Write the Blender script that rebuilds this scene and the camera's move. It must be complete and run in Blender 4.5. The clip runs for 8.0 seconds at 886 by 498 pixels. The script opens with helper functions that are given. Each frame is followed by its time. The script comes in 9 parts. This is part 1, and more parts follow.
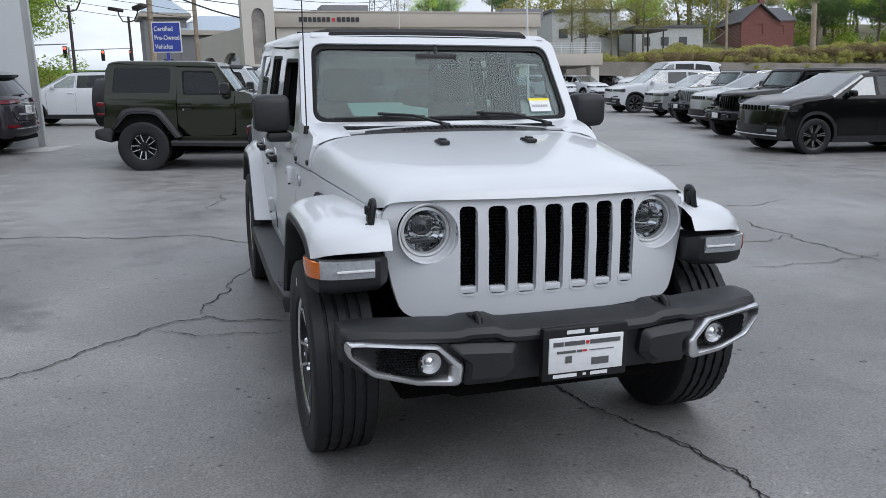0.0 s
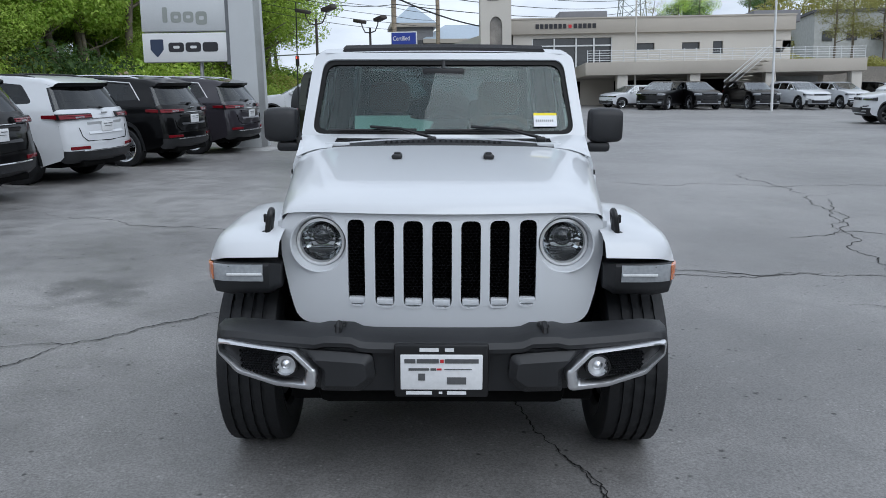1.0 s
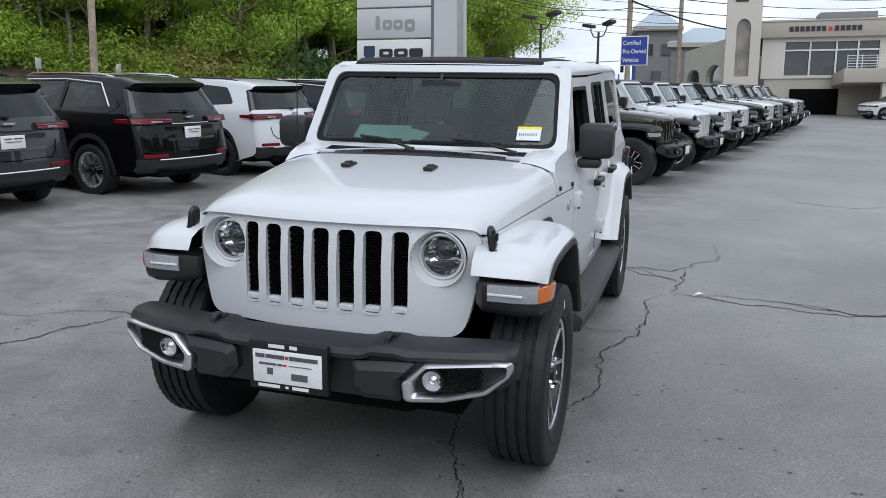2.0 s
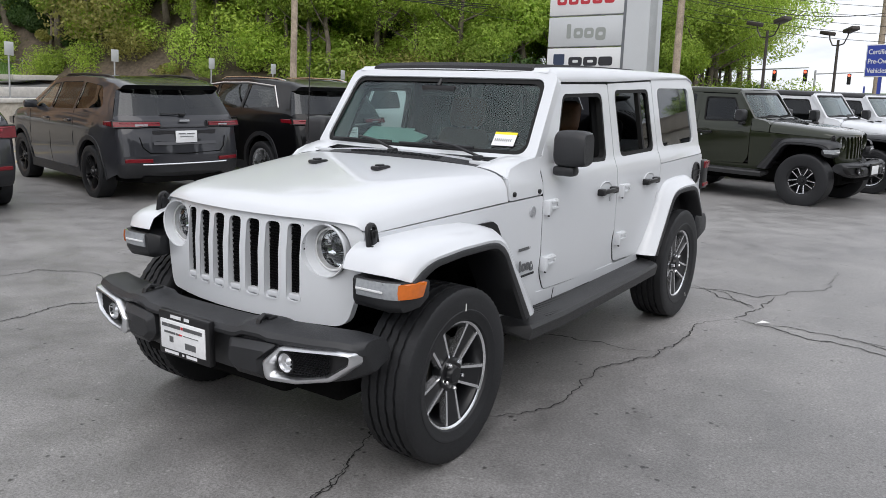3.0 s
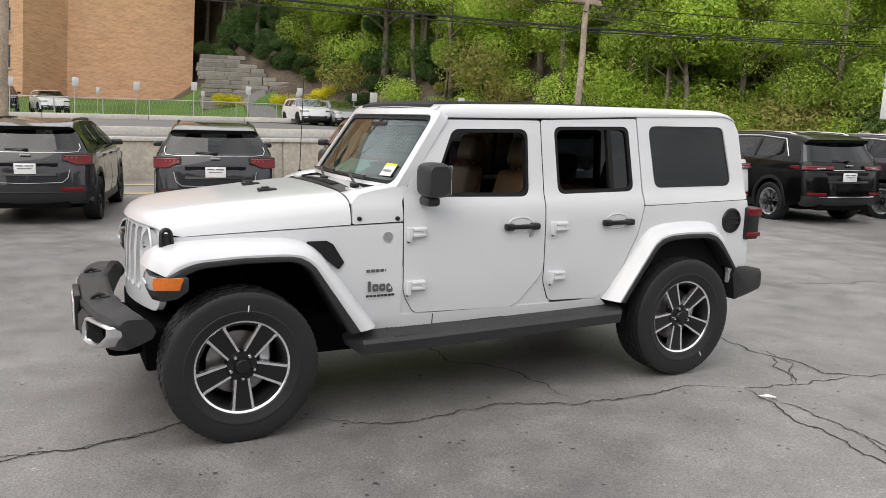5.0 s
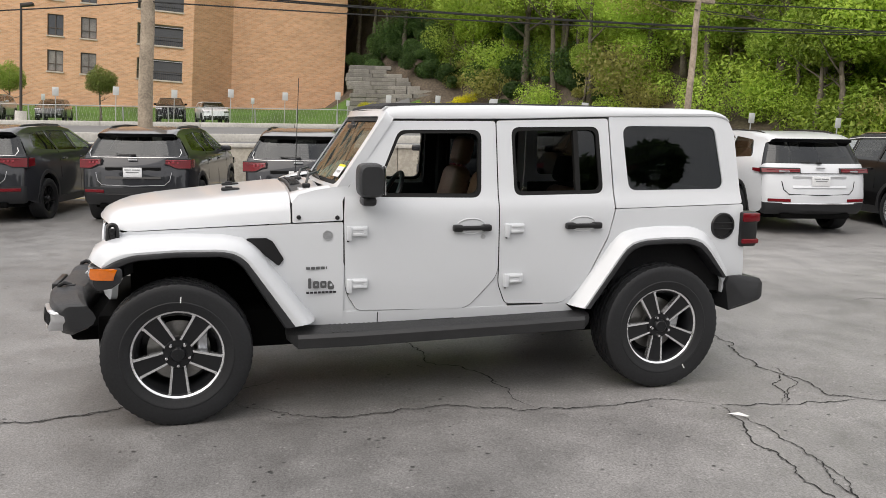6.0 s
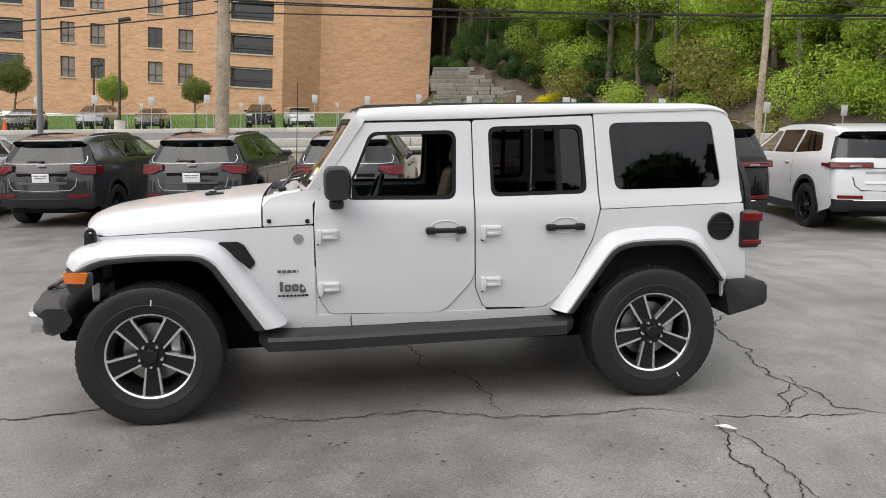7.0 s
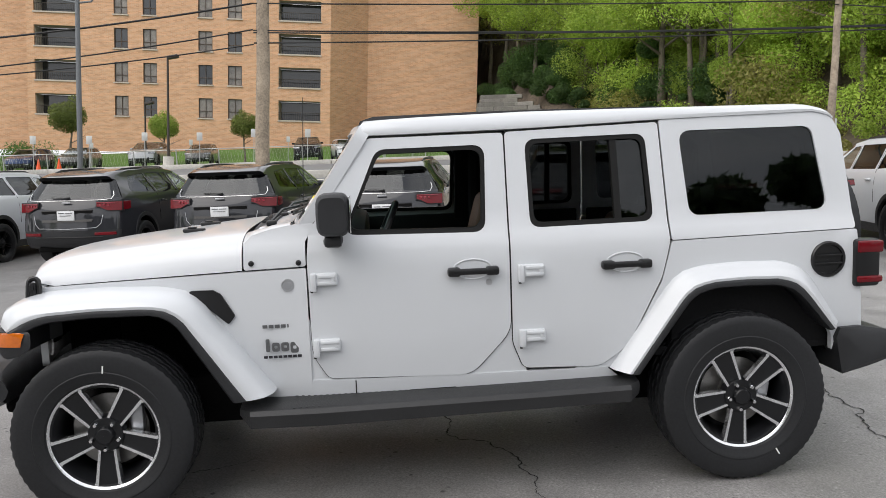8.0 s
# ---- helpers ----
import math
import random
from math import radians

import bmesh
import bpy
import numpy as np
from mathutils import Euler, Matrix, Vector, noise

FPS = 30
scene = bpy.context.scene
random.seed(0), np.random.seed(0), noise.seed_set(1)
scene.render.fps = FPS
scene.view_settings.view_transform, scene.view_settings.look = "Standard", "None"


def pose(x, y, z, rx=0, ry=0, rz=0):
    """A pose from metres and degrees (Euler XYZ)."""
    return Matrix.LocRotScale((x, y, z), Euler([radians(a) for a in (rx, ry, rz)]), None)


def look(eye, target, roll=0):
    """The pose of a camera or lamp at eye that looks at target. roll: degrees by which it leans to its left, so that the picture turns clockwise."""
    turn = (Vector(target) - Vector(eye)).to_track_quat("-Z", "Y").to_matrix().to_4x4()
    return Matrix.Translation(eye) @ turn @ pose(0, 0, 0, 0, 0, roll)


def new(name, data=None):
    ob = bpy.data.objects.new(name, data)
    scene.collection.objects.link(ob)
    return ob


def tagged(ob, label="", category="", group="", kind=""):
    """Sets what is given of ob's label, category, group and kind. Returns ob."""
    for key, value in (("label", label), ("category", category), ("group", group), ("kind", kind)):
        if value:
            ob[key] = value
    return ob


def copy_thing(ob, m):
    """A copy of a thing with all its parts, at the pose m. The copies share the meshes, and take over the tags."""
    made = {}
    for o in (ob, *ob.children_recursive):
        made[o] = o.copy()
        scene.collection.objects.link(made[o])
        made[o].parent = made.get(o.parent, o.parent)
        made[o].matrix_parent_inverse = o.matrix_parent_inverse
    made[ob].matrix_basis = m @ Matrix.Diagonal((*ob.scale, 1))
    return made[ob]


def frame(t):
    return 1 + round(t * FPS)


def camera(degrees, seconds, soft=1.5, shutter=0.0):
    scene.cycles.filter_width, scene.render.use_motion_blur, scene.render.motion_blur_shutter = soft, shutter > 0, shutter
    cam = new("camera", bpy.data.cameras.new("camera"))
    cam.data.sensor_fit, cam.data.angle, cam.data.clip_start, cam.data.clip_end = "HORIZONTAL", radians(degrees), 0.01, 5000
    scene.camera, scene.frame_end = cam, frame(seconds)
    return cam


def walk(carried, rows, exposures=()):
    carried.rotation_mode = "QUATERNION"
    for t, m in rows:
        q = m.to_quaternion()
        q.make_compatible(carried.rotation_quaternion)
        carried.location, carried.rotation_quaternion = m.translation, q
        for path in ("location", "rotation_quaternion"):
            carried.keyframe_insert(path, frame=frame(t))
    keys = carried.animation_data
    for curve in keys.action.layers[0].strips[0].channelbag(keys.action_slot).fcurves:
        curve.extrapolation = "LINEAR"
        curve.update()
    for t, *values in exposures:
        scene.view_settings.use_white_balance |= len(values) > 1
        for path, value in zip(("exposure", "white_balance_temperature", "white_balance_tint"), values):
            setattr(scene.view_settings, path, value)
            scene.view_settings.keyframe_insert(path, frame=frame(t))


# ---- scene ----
# ---- camera and its walk (lot coordinates: the white car's front axle is the origin, its nose looks down -y) ----
UP = Vector((-0.02, 0.06, 1.0)).normalized()
LOT = UP.rotation_difference(Vector((0, 0, 1))).to_matrix().to_4x4()
cam = camera(58.3, 8.0, soft=0.35, shutter=0.0)
PATH = [
    (0, (-1.328, -3.241, 1.59), (-0.742, -1.38, 1.153), 0.2),
    (0.5, (-0.688, -3.386, 1.604), (-0.383, -1.457, 1.173), 0.1),
    (1, (0.013, -3.508, 1.641), (0.007, -1.554, 1.216), 0.1),
    (2.3, (1.893, -3.269, 1.703), (1.129, -1.469, 1.286), 0.8),
    (2.5, (2.165, -3.18, 1.678), (1.295, -1.428, 1.263), 0.9),
    (3, (2.795, -2.847, 1.701), (1.683, -1.236, 1.291), 1.4),
    (3.5, (3.44, -2.459, 1.714), (2.12, -1.01, 1.317), 1.8),
    (4, (4.002, -1.987, 1.708), (2.503, -0.717, 1.333), 1.9),
    (4.5, (4.529, -1.439, 1.721), (2.881, -0.36, 1.371), 1.8),
    (4.7, (4.711, -1.213, 1.708), (3.012, -0.213, 1.372), 1.6),
    (5.8, (5.371, 0.075, 1.728), (3.484, 0.66, 1.415), 1.0),
    (6, (5.42, 0.288, 1.696), (3.515, 0.809, 1.384), 0.8),
    (6.5, (5.521, 0.713, 1.699), (3.585, 1.102, 1.386), 0.2),
    (7, (5.487, 1.006, 1.698), (3.533, 1.298, 1.387), -0.5),
    (7.5, (5.09, 1.144, 1.661), (3.124, 1.367, 1.37), -1.3),
    (8, (4.52, 1.27, 1.621), (2.541, 1.436, 1.385), -2.0),
]
EXPOSURES = [(0, -0.02, 6000, 11), (1.2, -0.10, 5800, 8), (2.5, 0.18, 6250, 11), (3.5, 0.34, 6550, 12), (4.5, 0.44, 6800, 12), (6.5, 0.46, 6900, 12), (8.0, 0.40, 6600, 11)]
walk(cam, [(t, LOT @ look(eye, target, roll)) for t, eye, target, roll in PATH], EXPOSURES)

# ---- sky and sun: a bright overcast day ----
world = bpy.data.worlds.new("overcast_sky")
scene.world = world
world.use_nodes = True
SUN_EL, SUN_ROT = 45.0, 145.0


def build_sky():
    nt = world.node_tree
    nt.nodes.clear()
    out = nt.nodes.new("ShaderNodeOutputWorld")
    bg = nt.nodes.new("ShaderNodeBackground")
    bg.inputs["Strength"].default_value = 0.135
    sky = nt.nodes.new("ShaderNodeTexSky")
    sky.sky_type, sky.sun_disc = "NISHITA", False
    sky.sun_elevation, sky.sun_rotation = radians(SUN_EL), radians(SUN_ROT)
    sky.air_density, sky.dust_density, sky.ozone_density = 1.0, 2.5, 1.0
    tc = nt.nodes.new("ShaderNodeTexCoord")
    mp = nt.nodes.new("ShaderNodeMapping")
    mp.inputs["Scale"].default_value = (2.2, 2.2, 7.0)
    no = nt.nodes.new("ShaderNodeTexNoise")
    no.inputs["Scale"].default_value, no.inputs["Detail"].default_value, no.inputs["Roughness"].default_value = 1.6, 7, 0.55
    cr = nt.nodes.new("ShaderNodeValToRGB")
    cr.color_ramp.elements[0].position, cr.color_ramp.elements[0].color = 0.34, (5.0, 5.25, 5.75, 1)
    cr.color_ramp.elements[1].position, cr.color_ramp.elements[1].color = 0.64, (8.3, 8.4, 8.5, 1)
    mx = nt.nodes.new("ShaderNodeMix")
    mx.data_type = "RGBA"
    mx.inputs[0].default_value = 0.9
    nt.links.new(tc.outputs["Generated"], mp.inputs["Vector"])
    nt.links.new(mp.outputs["Vector"], no.inputs["Vector"])
    nt.links.new(no.outputs["Fac"], cr.inputs["Fac"])
    nt.links.new(sky.outputs["Color"], mx.inputs["A"])
    nt.links.new(cr.outputs["Color"], mx.inputs["B"])
    # thin bright cloud, hardly brighter overhead than at the horizon
    sep = nt.nodes.new("ShaderNodeSeparateXYZ")
    up = nt.nodes.new("ShaderNodeMapRange")
    up.inputs["From Min"].default_value, up.inputs["From Max"].default_value = 0.0, 1.0
    up.inputs["To Min"].default_value, up.inputs["To Max"].default_value = 1.0, 1.1
    mul = nt.nodes.new("ShaderNodeVectorMath")
    mul.operation = "SCALE"
    nt.links.new(tc.outputs["Generated"], sep.inputs["Vector"])
    nt.links.new(sep.outputs["Z"], up.inputs["Value"])
    nt.links.new(mx.outputs["Result"], mul.inputs[0])
    nt.links.new(up.outputs["Result"], mul.inputs["Scale"])
    nt.links.new(mul.outputs["Vector"], bg.inputs["Color"])
    nt.links.new(bg.outputs["Background"], out.inputs["Surface"])


build_sky()
sun_data = bpy.data.lights.new("sun", "SUN")
sun_data.energy, sun_data.angle, sun_data.color = 1.15, radians(58), (1.0, 0.97, 0.93)
sun = new("sun", sun_data)
az = radians(SUN_ROT)
sun_way = Vector((math.sin(az) * math.cos(radians(SUN_EL)), math.cos(az) * math.cos(radians(SUN_EL)), math.sin(radians(SUN_EL))))
sun.matrix_world = look(sun_way * 50, (0, 0, 0))


# ---- materials ----
def material(name, color, rough=0.5, metal=0.0, spread=0.12, grain=60.0, bump=0.0, bump_scale=200.0, second=None, coat=0.0,
             spec=0.5, stain=3.0, per_piece=0.0, rough_spread=0.08):
    """A painted or natural surface: base colour with variation at two scales, roughness variation and fine relief."""
    m = bpy.data.materials.new(name)
    m.use_nodes = True
    nt = m.node_tree
    b = nt.nodes["Principled BSDF"]
    tc = nt.nodes.new("ShaderNodeTexCoord")
    fine = nt.nodes.new("ShaderNodeTexNoise")
    fine.inputs["Scale"].default_value, fine.inputs["Detail"].default_value = grain, 4
    wide = nt.nodes.new("ShaderNodeTexNoise")
    wide.inputs["Scale"].default_value, wide.inputs["Detail"].default_value = stain, 5
    nt.links.new(tc.outputs["Object"], fine.inputs["Vector"])
    nt.links.new(tc.outputs["Object"], wide.inputs["Vector"])
    add = nt.nodes.new("ShaderNodeMath")
    add.operation = "ADD"
    nt.links.new(fine.outputs["Fac"], add.inputs[0])
    nt.links.new(wide.outputs["Fac"], add.inputs[1])
    ramp = nt.nodes.new("ShaderNodeValToRGB")
    lo = second or tuple(c * (1 - spread) for c in color)
    hi = tuple(min(1, c * (1 + spread)) for c in color)
    ramp.color_ramp.elements[0].position, ramp.color_ramp.elements[0].color = 0.38, (*lo, 1)
    ramp.color_ramp.elements[1].position, ramp.color_ramp.elements[1].color = 0.62, (*hi, 1)
    half = nt.nodes.new("ShaderNodeMath")
    half.operation = "MULTIPLY"
    half.inputs[1].default_value = 0.5
    nt.links.new(add.outputs[0], half.inputs[0])
    nt.links.new(half.outputs[0], ramp.inputs["Fac"])
    top = ramp.outputs["Color"]
    if per_piece:
        info = nt.nodes.new("ShaderNodeObjectInfo")
        hsv = nt.nodes.new("ShaderNodeHueSaturation")
        rng = nt.nodes.new("ShaderNodeMapRange")
        rng.inputs["To Min"].default_value, rng.inputs["To Max"].default_value = 1 - per_piece, 1 + per_piece
        nt.links.new(info.outputs["Random"], rng.inputs["Value"])
        nt.links.new(rng.outputs["Result"], hsv.inputs["Value"])
        nt.links.new(top, hsv.inputs["Color"])
        top = hsv.outputs["Color"]
    nt.links.new(top, b.inputs["Base Color"])
    rr = nt.nodes.new("ShaderNodeMapRange")
    rr.inputs["To Min"].default_value, rr.inputs["To Max"].default_value = max(0.01, rough - rough_spread), min(1, rough + rough_spread)
    nt.links.new(wide.outputs["Fac"], rr.inputs["Value"])
    nt.links.new(rr.outputs["Result"], b.inputs["Roughness"])
    b.inputs["Metallic"].default_value = metal
    b.inputs["Specular IOR Level"].default_value = spec
    b.inputs["Coat Weight"].default_value = coat
    b.inputs["Coat Roughness"].default_value = 0.04
    if bump:
        bn = nt.nodes.new("ShaderNodeTexNoise")
        bn.inputs["Scale"].default_value, bn.inputs["Detail"].default_value = bump_scale, 3
        nt.links.new(tc.outputs["Object"], bn.inputs["Vector"])
        bp = nt.nodes.new("ShaderNodeBump")
        bp.inputs["Strength"].default_value, bp.inputs["Distance"].default_value = bump, 0.004
        nt.links.new(bn.outputs["Fac"], bp.inputs["Height"])
        nt.links.new(bp.outputs["Normal"], b.inputs["Normal"])
    return m


def car_paint(name, color, flake=0.0, coat=1.0):
    dark = max(color) < 0.2
    m = material(name, color, rough=0.3 if dark else 0.32, spread=0.03, grain=400, stain=1.2, coat=coat, rough_spread=0.05, spec=0.08 if dark else 0.4)
    m.node_tree.nodes["Principled BSDF"].inputs["Metallic"].default_value = flake
    return m


def glass(name, color, rough=0.0, base=0.04):
    """Thin automotive glass: tinted clear pane that also mirrors the sky at grazing angles."""
    m = bpy.data.materials.new(name)
    m.use_nodes = True
    nt = m.node_tree
    nt.nodes.remove(nt.nodes["Principled BSDF"])
    tr = nt.nodes.new("ShaderNodeBsdfTransparent")
    tr.inputs["Color"].default_value = (*color, 1)
    gl = nt.nodes.new("ShaderNodeBsdfGlossy")
    gl.inputs["Roughness"].default_value = rough + 0.015
    gl.inputs["Color"].default_value = (0.95, 0.98, 1, 1)
    lw = nt.nodes.new("ShaderNodeLayerWeight")
    lw.inputs["Blend"].default_value = 0.5
    pw = nt.nodes.new("ShaderNodeMath")
    pw.operation = "POWER"
    pw.inputs[1].default_value = 5.0
    fr = nt.nodes.new("ShaderNodeMath")
    fr.operation = "MULTIPLY_ADD"
    fr.inputs[1].default_value, fr.inputs[2].default_value = 1 - base, base
    nt.links.new(lw.outputs["Facing"], pw.inputs[0])
    nt.links.new(pw.outputs[0], fr.inputs[0])
    mx = nt.nodes.new("ShaderNodeMixShader")
    nt.links.new(fr.outputs[0], mx.inputs["Fac"])
    nt.links.new(tr.outputs["BSDF"], mx.inputs[1])
    nt.links.new(gl.outputs["BSDF"], mx.inputs[2])
    nt.links.new(mx.outputs["Shader"], nt.nodes["Material Output"].inputs["Surface"])
    return m


def glow(name, color, strength):
    m = bpy.data.materials.new(name)
    m.use_nodes = True
    b = m.node_tree.nodes["Principled BSDF"]
    b.inputs["Base Color"].default_value = (*color, 1)
    b.inputs["Emission Color"].default_value = (*color, 1)
    b.inputs["Emission Strength"].default_value = strength
    return m


WHITE = car_paint("white_paint", (0.63, 0.65, 0.675), coat=0.6)
BLACK_PLASTIC = material("black_textured_plastic", (0.019, 0.0198, 0.022), rough=0.44, spec=0.45, spread=0.25, grain=350, bump=0.25, bump_scale=900, stain=4)
STEP_GREY = material("worn_step_plastic", (0.024, 0.0245, 0.026), rough=0.48, spread=0.2, grain=200, bump=0.2, bump_scale=700)
TRIM_BLACK = material("black_trim", (0.007, 0.007, 0.008), rough=0.38, spread=0.2)
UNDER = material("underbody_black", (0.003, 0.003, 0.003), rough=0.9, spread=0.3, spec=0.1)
RUBBER = material("tyre_rubber", (0.0135, 0.0142, 0.016), spec=0.4, rough=0.56, spread=0.25, grain=90, bump=0.2, bump_scale=500)
SEAL = material("rubber_seal", (0.008, 0.008, 0.008), rough=0.6, spec=0.25)
ALLOY = material("machined_alloy", (0.82, 0.83, 0.85), rough=0.26, metal=0.9, spread=0.06, grain=300)
ALLOY_DARK = material("dark_painted_alloy", (0.009, 0.0095, 0.011), rough=0.3, metal=0.0, spread=0.15, spec=0.4)
CHROME = material("chrome", (0.78, 0.79, 0.8), rough=0.12, metal=1.0, spread=0.03)
SILVER = material("silver_paint", (0.5, 0.51, 0.53), rough=0.33, metal=0.6, spread=0.05)
SATIN = material("satin_chrome", (0.76, 0.77, 0.79), rough=0.33, metal=1.0, spread=0.04)
STEEL = material("brake_steel", (0.32, 0.31, 0.3), rough=0.42, metal=0.9, spread=0.15)
TAN = material("tan_leather", (0.135, 0.062, 0.028), rough=0.55, spread=0.15, bump=0.2, bump_scale=300)
DARK_CLOTH = material("black_interior", (0.011, 0.011, 0.012), rough=0.75, spread=0.2, spec=0.2)
FABRIC = material("black_roof_fabric", (0.02, 0.02, 0.022), rough=0.85, spread=0.3, grain=250, bump=0.5, bump_scale=900)
AMBER = material("amber_lens", (0.66, 0.15, 0.008), rough=0.1, spread=0.1, coat=1.0)
RED_LENS = material("red_lens", (0.15, 0.005, 0.01), rough=0.2, spread=0.15, coat=0.2, spec=0.3)
CLEAR_LENS = material("clear_lamp_lens", (0.34, 0.36, 0.38), rough=0.1, spread=0.15, coat=1.0)
LAMP_DARK = material("lamp_inside", (0.22, 0.225, 0.235), rough=0.1, metal=0.95, spread=0.3)
PAPER = material("white_paper", (0.8, 0.8, 0.78), rough=0.8, spread=0.05)
PAPER_GREEN = material("pale_green_paper", (0.66, 0.76, 0.73), rough=0.8, spread=0.08)
STICKER_YELLOW = material("yellow_sticker", (0.85, 0.72, 0.02), rough=0.6, spread=0.04)
INK = material("black_ink", (0.02, 0.02, 0.025), rough=0.6)
BADGE_GREY = material("grey_badge", (0.16, 0.165, 0.17), rough=0.35, metal=0.6)
PLATE_WHITE = material("plate_white", (0.78, 0.79, 0.8), rough=0.45, spread=0.06)
RED_MARK = material("red_mark", (0.55, 0.02, 0.03), rough=0.5)
CLEAR_GLASS = glass("clear_windscreen", (0.58, 0.69, 0.665), 0, 0.045)
TINT_GLASS = glass("dark_privacy_glass", (0.22, 0.23, 0.235), 0, 0.034)
LENS_GLASS = glass("lamp_glass", (0.93, 0.95, 0.96))


# ---- mesh helpers ----
def part(name, bm, mat, parent=None, label="", angle=32, data=None):
    """Link a bmesh as one mesh object under a thing or a part."""
    if data is None:
        data = bpy.data.meshes.new(name)
        bmesh.ops.recalc_face_normals(bm, faces=bm.faces)
        bm.to_mesh(data)
        bm.free()
        for mm in (mat if isinstance(mat, (list, tuple)) else [mat]):
            data.materials.append(mm)
        if angle:
            data.shade_smooth()
            data.set_sharp_from_angle(angle=radians(angle))
    ob = new(name, data)
    if parent is not None:
        ob.parent = parent
    if label:
        tagged(ob, label)
    return ob


def thing(name, label, category, group="", m=None):
    ob = new(name)
    ob.empty_display_size = 0.2
    tagged(ob, label, category, group)
    if m is not None:
        ob.matrix_basis = m
    return ob


def lerp(a, b, f):
    return a + (b - a) * f


def curve(v, xs, ys):
    return float(np.interp(v, xs, ys))


def add_box(bm, c, s, bevel=0.0, seg=2, turn=None, taper=None):
    """A box about c with sizes s; taper = (axis, fraction) pinches its far end."""
    r = bmesh.ops.create_cube(bm, size=1.0)
    vs = r["verts"]
    for v in vs:
        k = [v.co.x * s[0], v.co.y * s[1], v.co.z * s[2]]
        if taper:
            a, f = taper
            if v.co[a] > 0:
                for j in range(3):
                    if j != a:
                        k[j] *= f
        v.co = Vector(k)
    if bevel:
        es = list({e for v in vs for e in v.link_edges})
        out = bmesh.ops.bevel(bm, geom=es, offset=bevel, segments=seg, profile=0.5, affect="EDGES", clamp_overlap=True)
        vs = list({v for f in out["faces"] for v in f.verts} | {v for v in vs if v.is_valid})
    for v in vs:
        v.co = (turn @ v.co if turn else v.co) + Vector(c)
    return vs


def add_tube(bm, a, b, r0, r1=None, n=12, cap=True):
    a, b = Vector(a), Vector(b)
    r1 = r0 if r1 is None else r1
    q = (b - a).to_track_quat("Z", "Y").to_matrix()
    rings = []
    for p, r in ((a, r0), (b, r1)):
        rings.append([bm.verts.new(p + q @ Vector((r * math.cos(k * math.tau / n), r * math.sin(k * math.tau / n), 0))) for k in range(n)])
    for k in range(n):
        bm.faces.new((rings[0][k], rings[0][(k + 1) % n], rings[1][(k + 1) % n], rings[1][k]))
    if cap:
        bm.faces.new(rings[0][::-1])
        bm.faces.new(rings[1])


def add_path(bm, pts, r, n=8, radii=None, cap=True):
    """One unbroken pipe along the points."""
    pts = [Vector(p) for p in pts]
    rings, side = [], None
    for i, p in enumerate(pts):
        d = (pts[min(i + 1, len(pts) - 1)] - pts[max(i - 1, 0)]).normalized()
        if side is None:
            side = d.orthogonal().normalized()
        side = (side - d * side.dot(d)).normalized()
        w = d.cross(side)
        rr = radii[i] if radii else r
        rings.append([bm.verts.new(p + (side * math.cos(k * math.tau / n) + w * math.sin(k * math.tau / n)) * rr) for k in range(n)])
    for a, b in zip(rings[:-1], rings[1:]):
        for k in range(n):
            bm.faces.new((a[k], a[(k + 1) % n], b[(k + 1) % n], b[k]))
    if cap:
        bm.faces.new(rings[0][::-1])
        bm.faces.new(rings[-1])


def add_lathe(bm, prof, c=(0, 0, 0), axis="x", n=48, close=False):
    """Revolve (along, radius) points about an axis through c."""
    c = Vector(c)
    rings = []
    for a, r in prof:
        ring = []
        for k in range(n):
            t = k * math.tau / n
            u, w = r * math.cos(t), r * math.sin(t)
            ring.append(bm.verts.new(c + (Vector((a, u, w)) if axis == "x" else Vector((u, a, w)) if axis == "y" else Vector((u, w, a)))))
        rings.append(ring)
    pairs = list(zip(rings[:-1], rings[1:])) + ([(rings[-1], rings[0])] if close else [])
    for p, q in pairs:
        for k in range(n):
            bm.faces.new((p[k], p[(k + 1) % n], q[(k + 1) % n], q[k]))
    return rings


def rounded(pts, r, seg=5):
    """A closed 2D outline with its corners rounded; r is one radius or one per corner."""
    out, n = [], len(pts)
    for i in range(n):
        p, a, b = Vector(pts[i][:2]), Vector(pts[i - 1][:2]), Vector(pts[(i + 1) % n][:2])
        rad = r[i] if isinstance(r, (list, tuple)) else r
        da, db = (a - p), (b - p)
        la, lb = da.length, db.length
        if rad <= 0 or la < 1e-6 or lb < 1e-6:
            out.append((p.x, p.y))
            continue
        da, db = da / la, db / lb
        ang = da.angle(db, math.pi)
        if ang > math.pi - 0.05:
            out.append((p.x, p.y))
            continue
        d = min(rad / math.tan(ang / 2), la * 0.48, lb * 0.48)
        s, e = p + da * d, p + db * d
        for k in range(seg + 1):
            f = k / seg
            q = s * (1 - f) ** 2 + p * 2 * f * (1 - f) + e * f * f
            out.append((q.x, q.y))
    return out


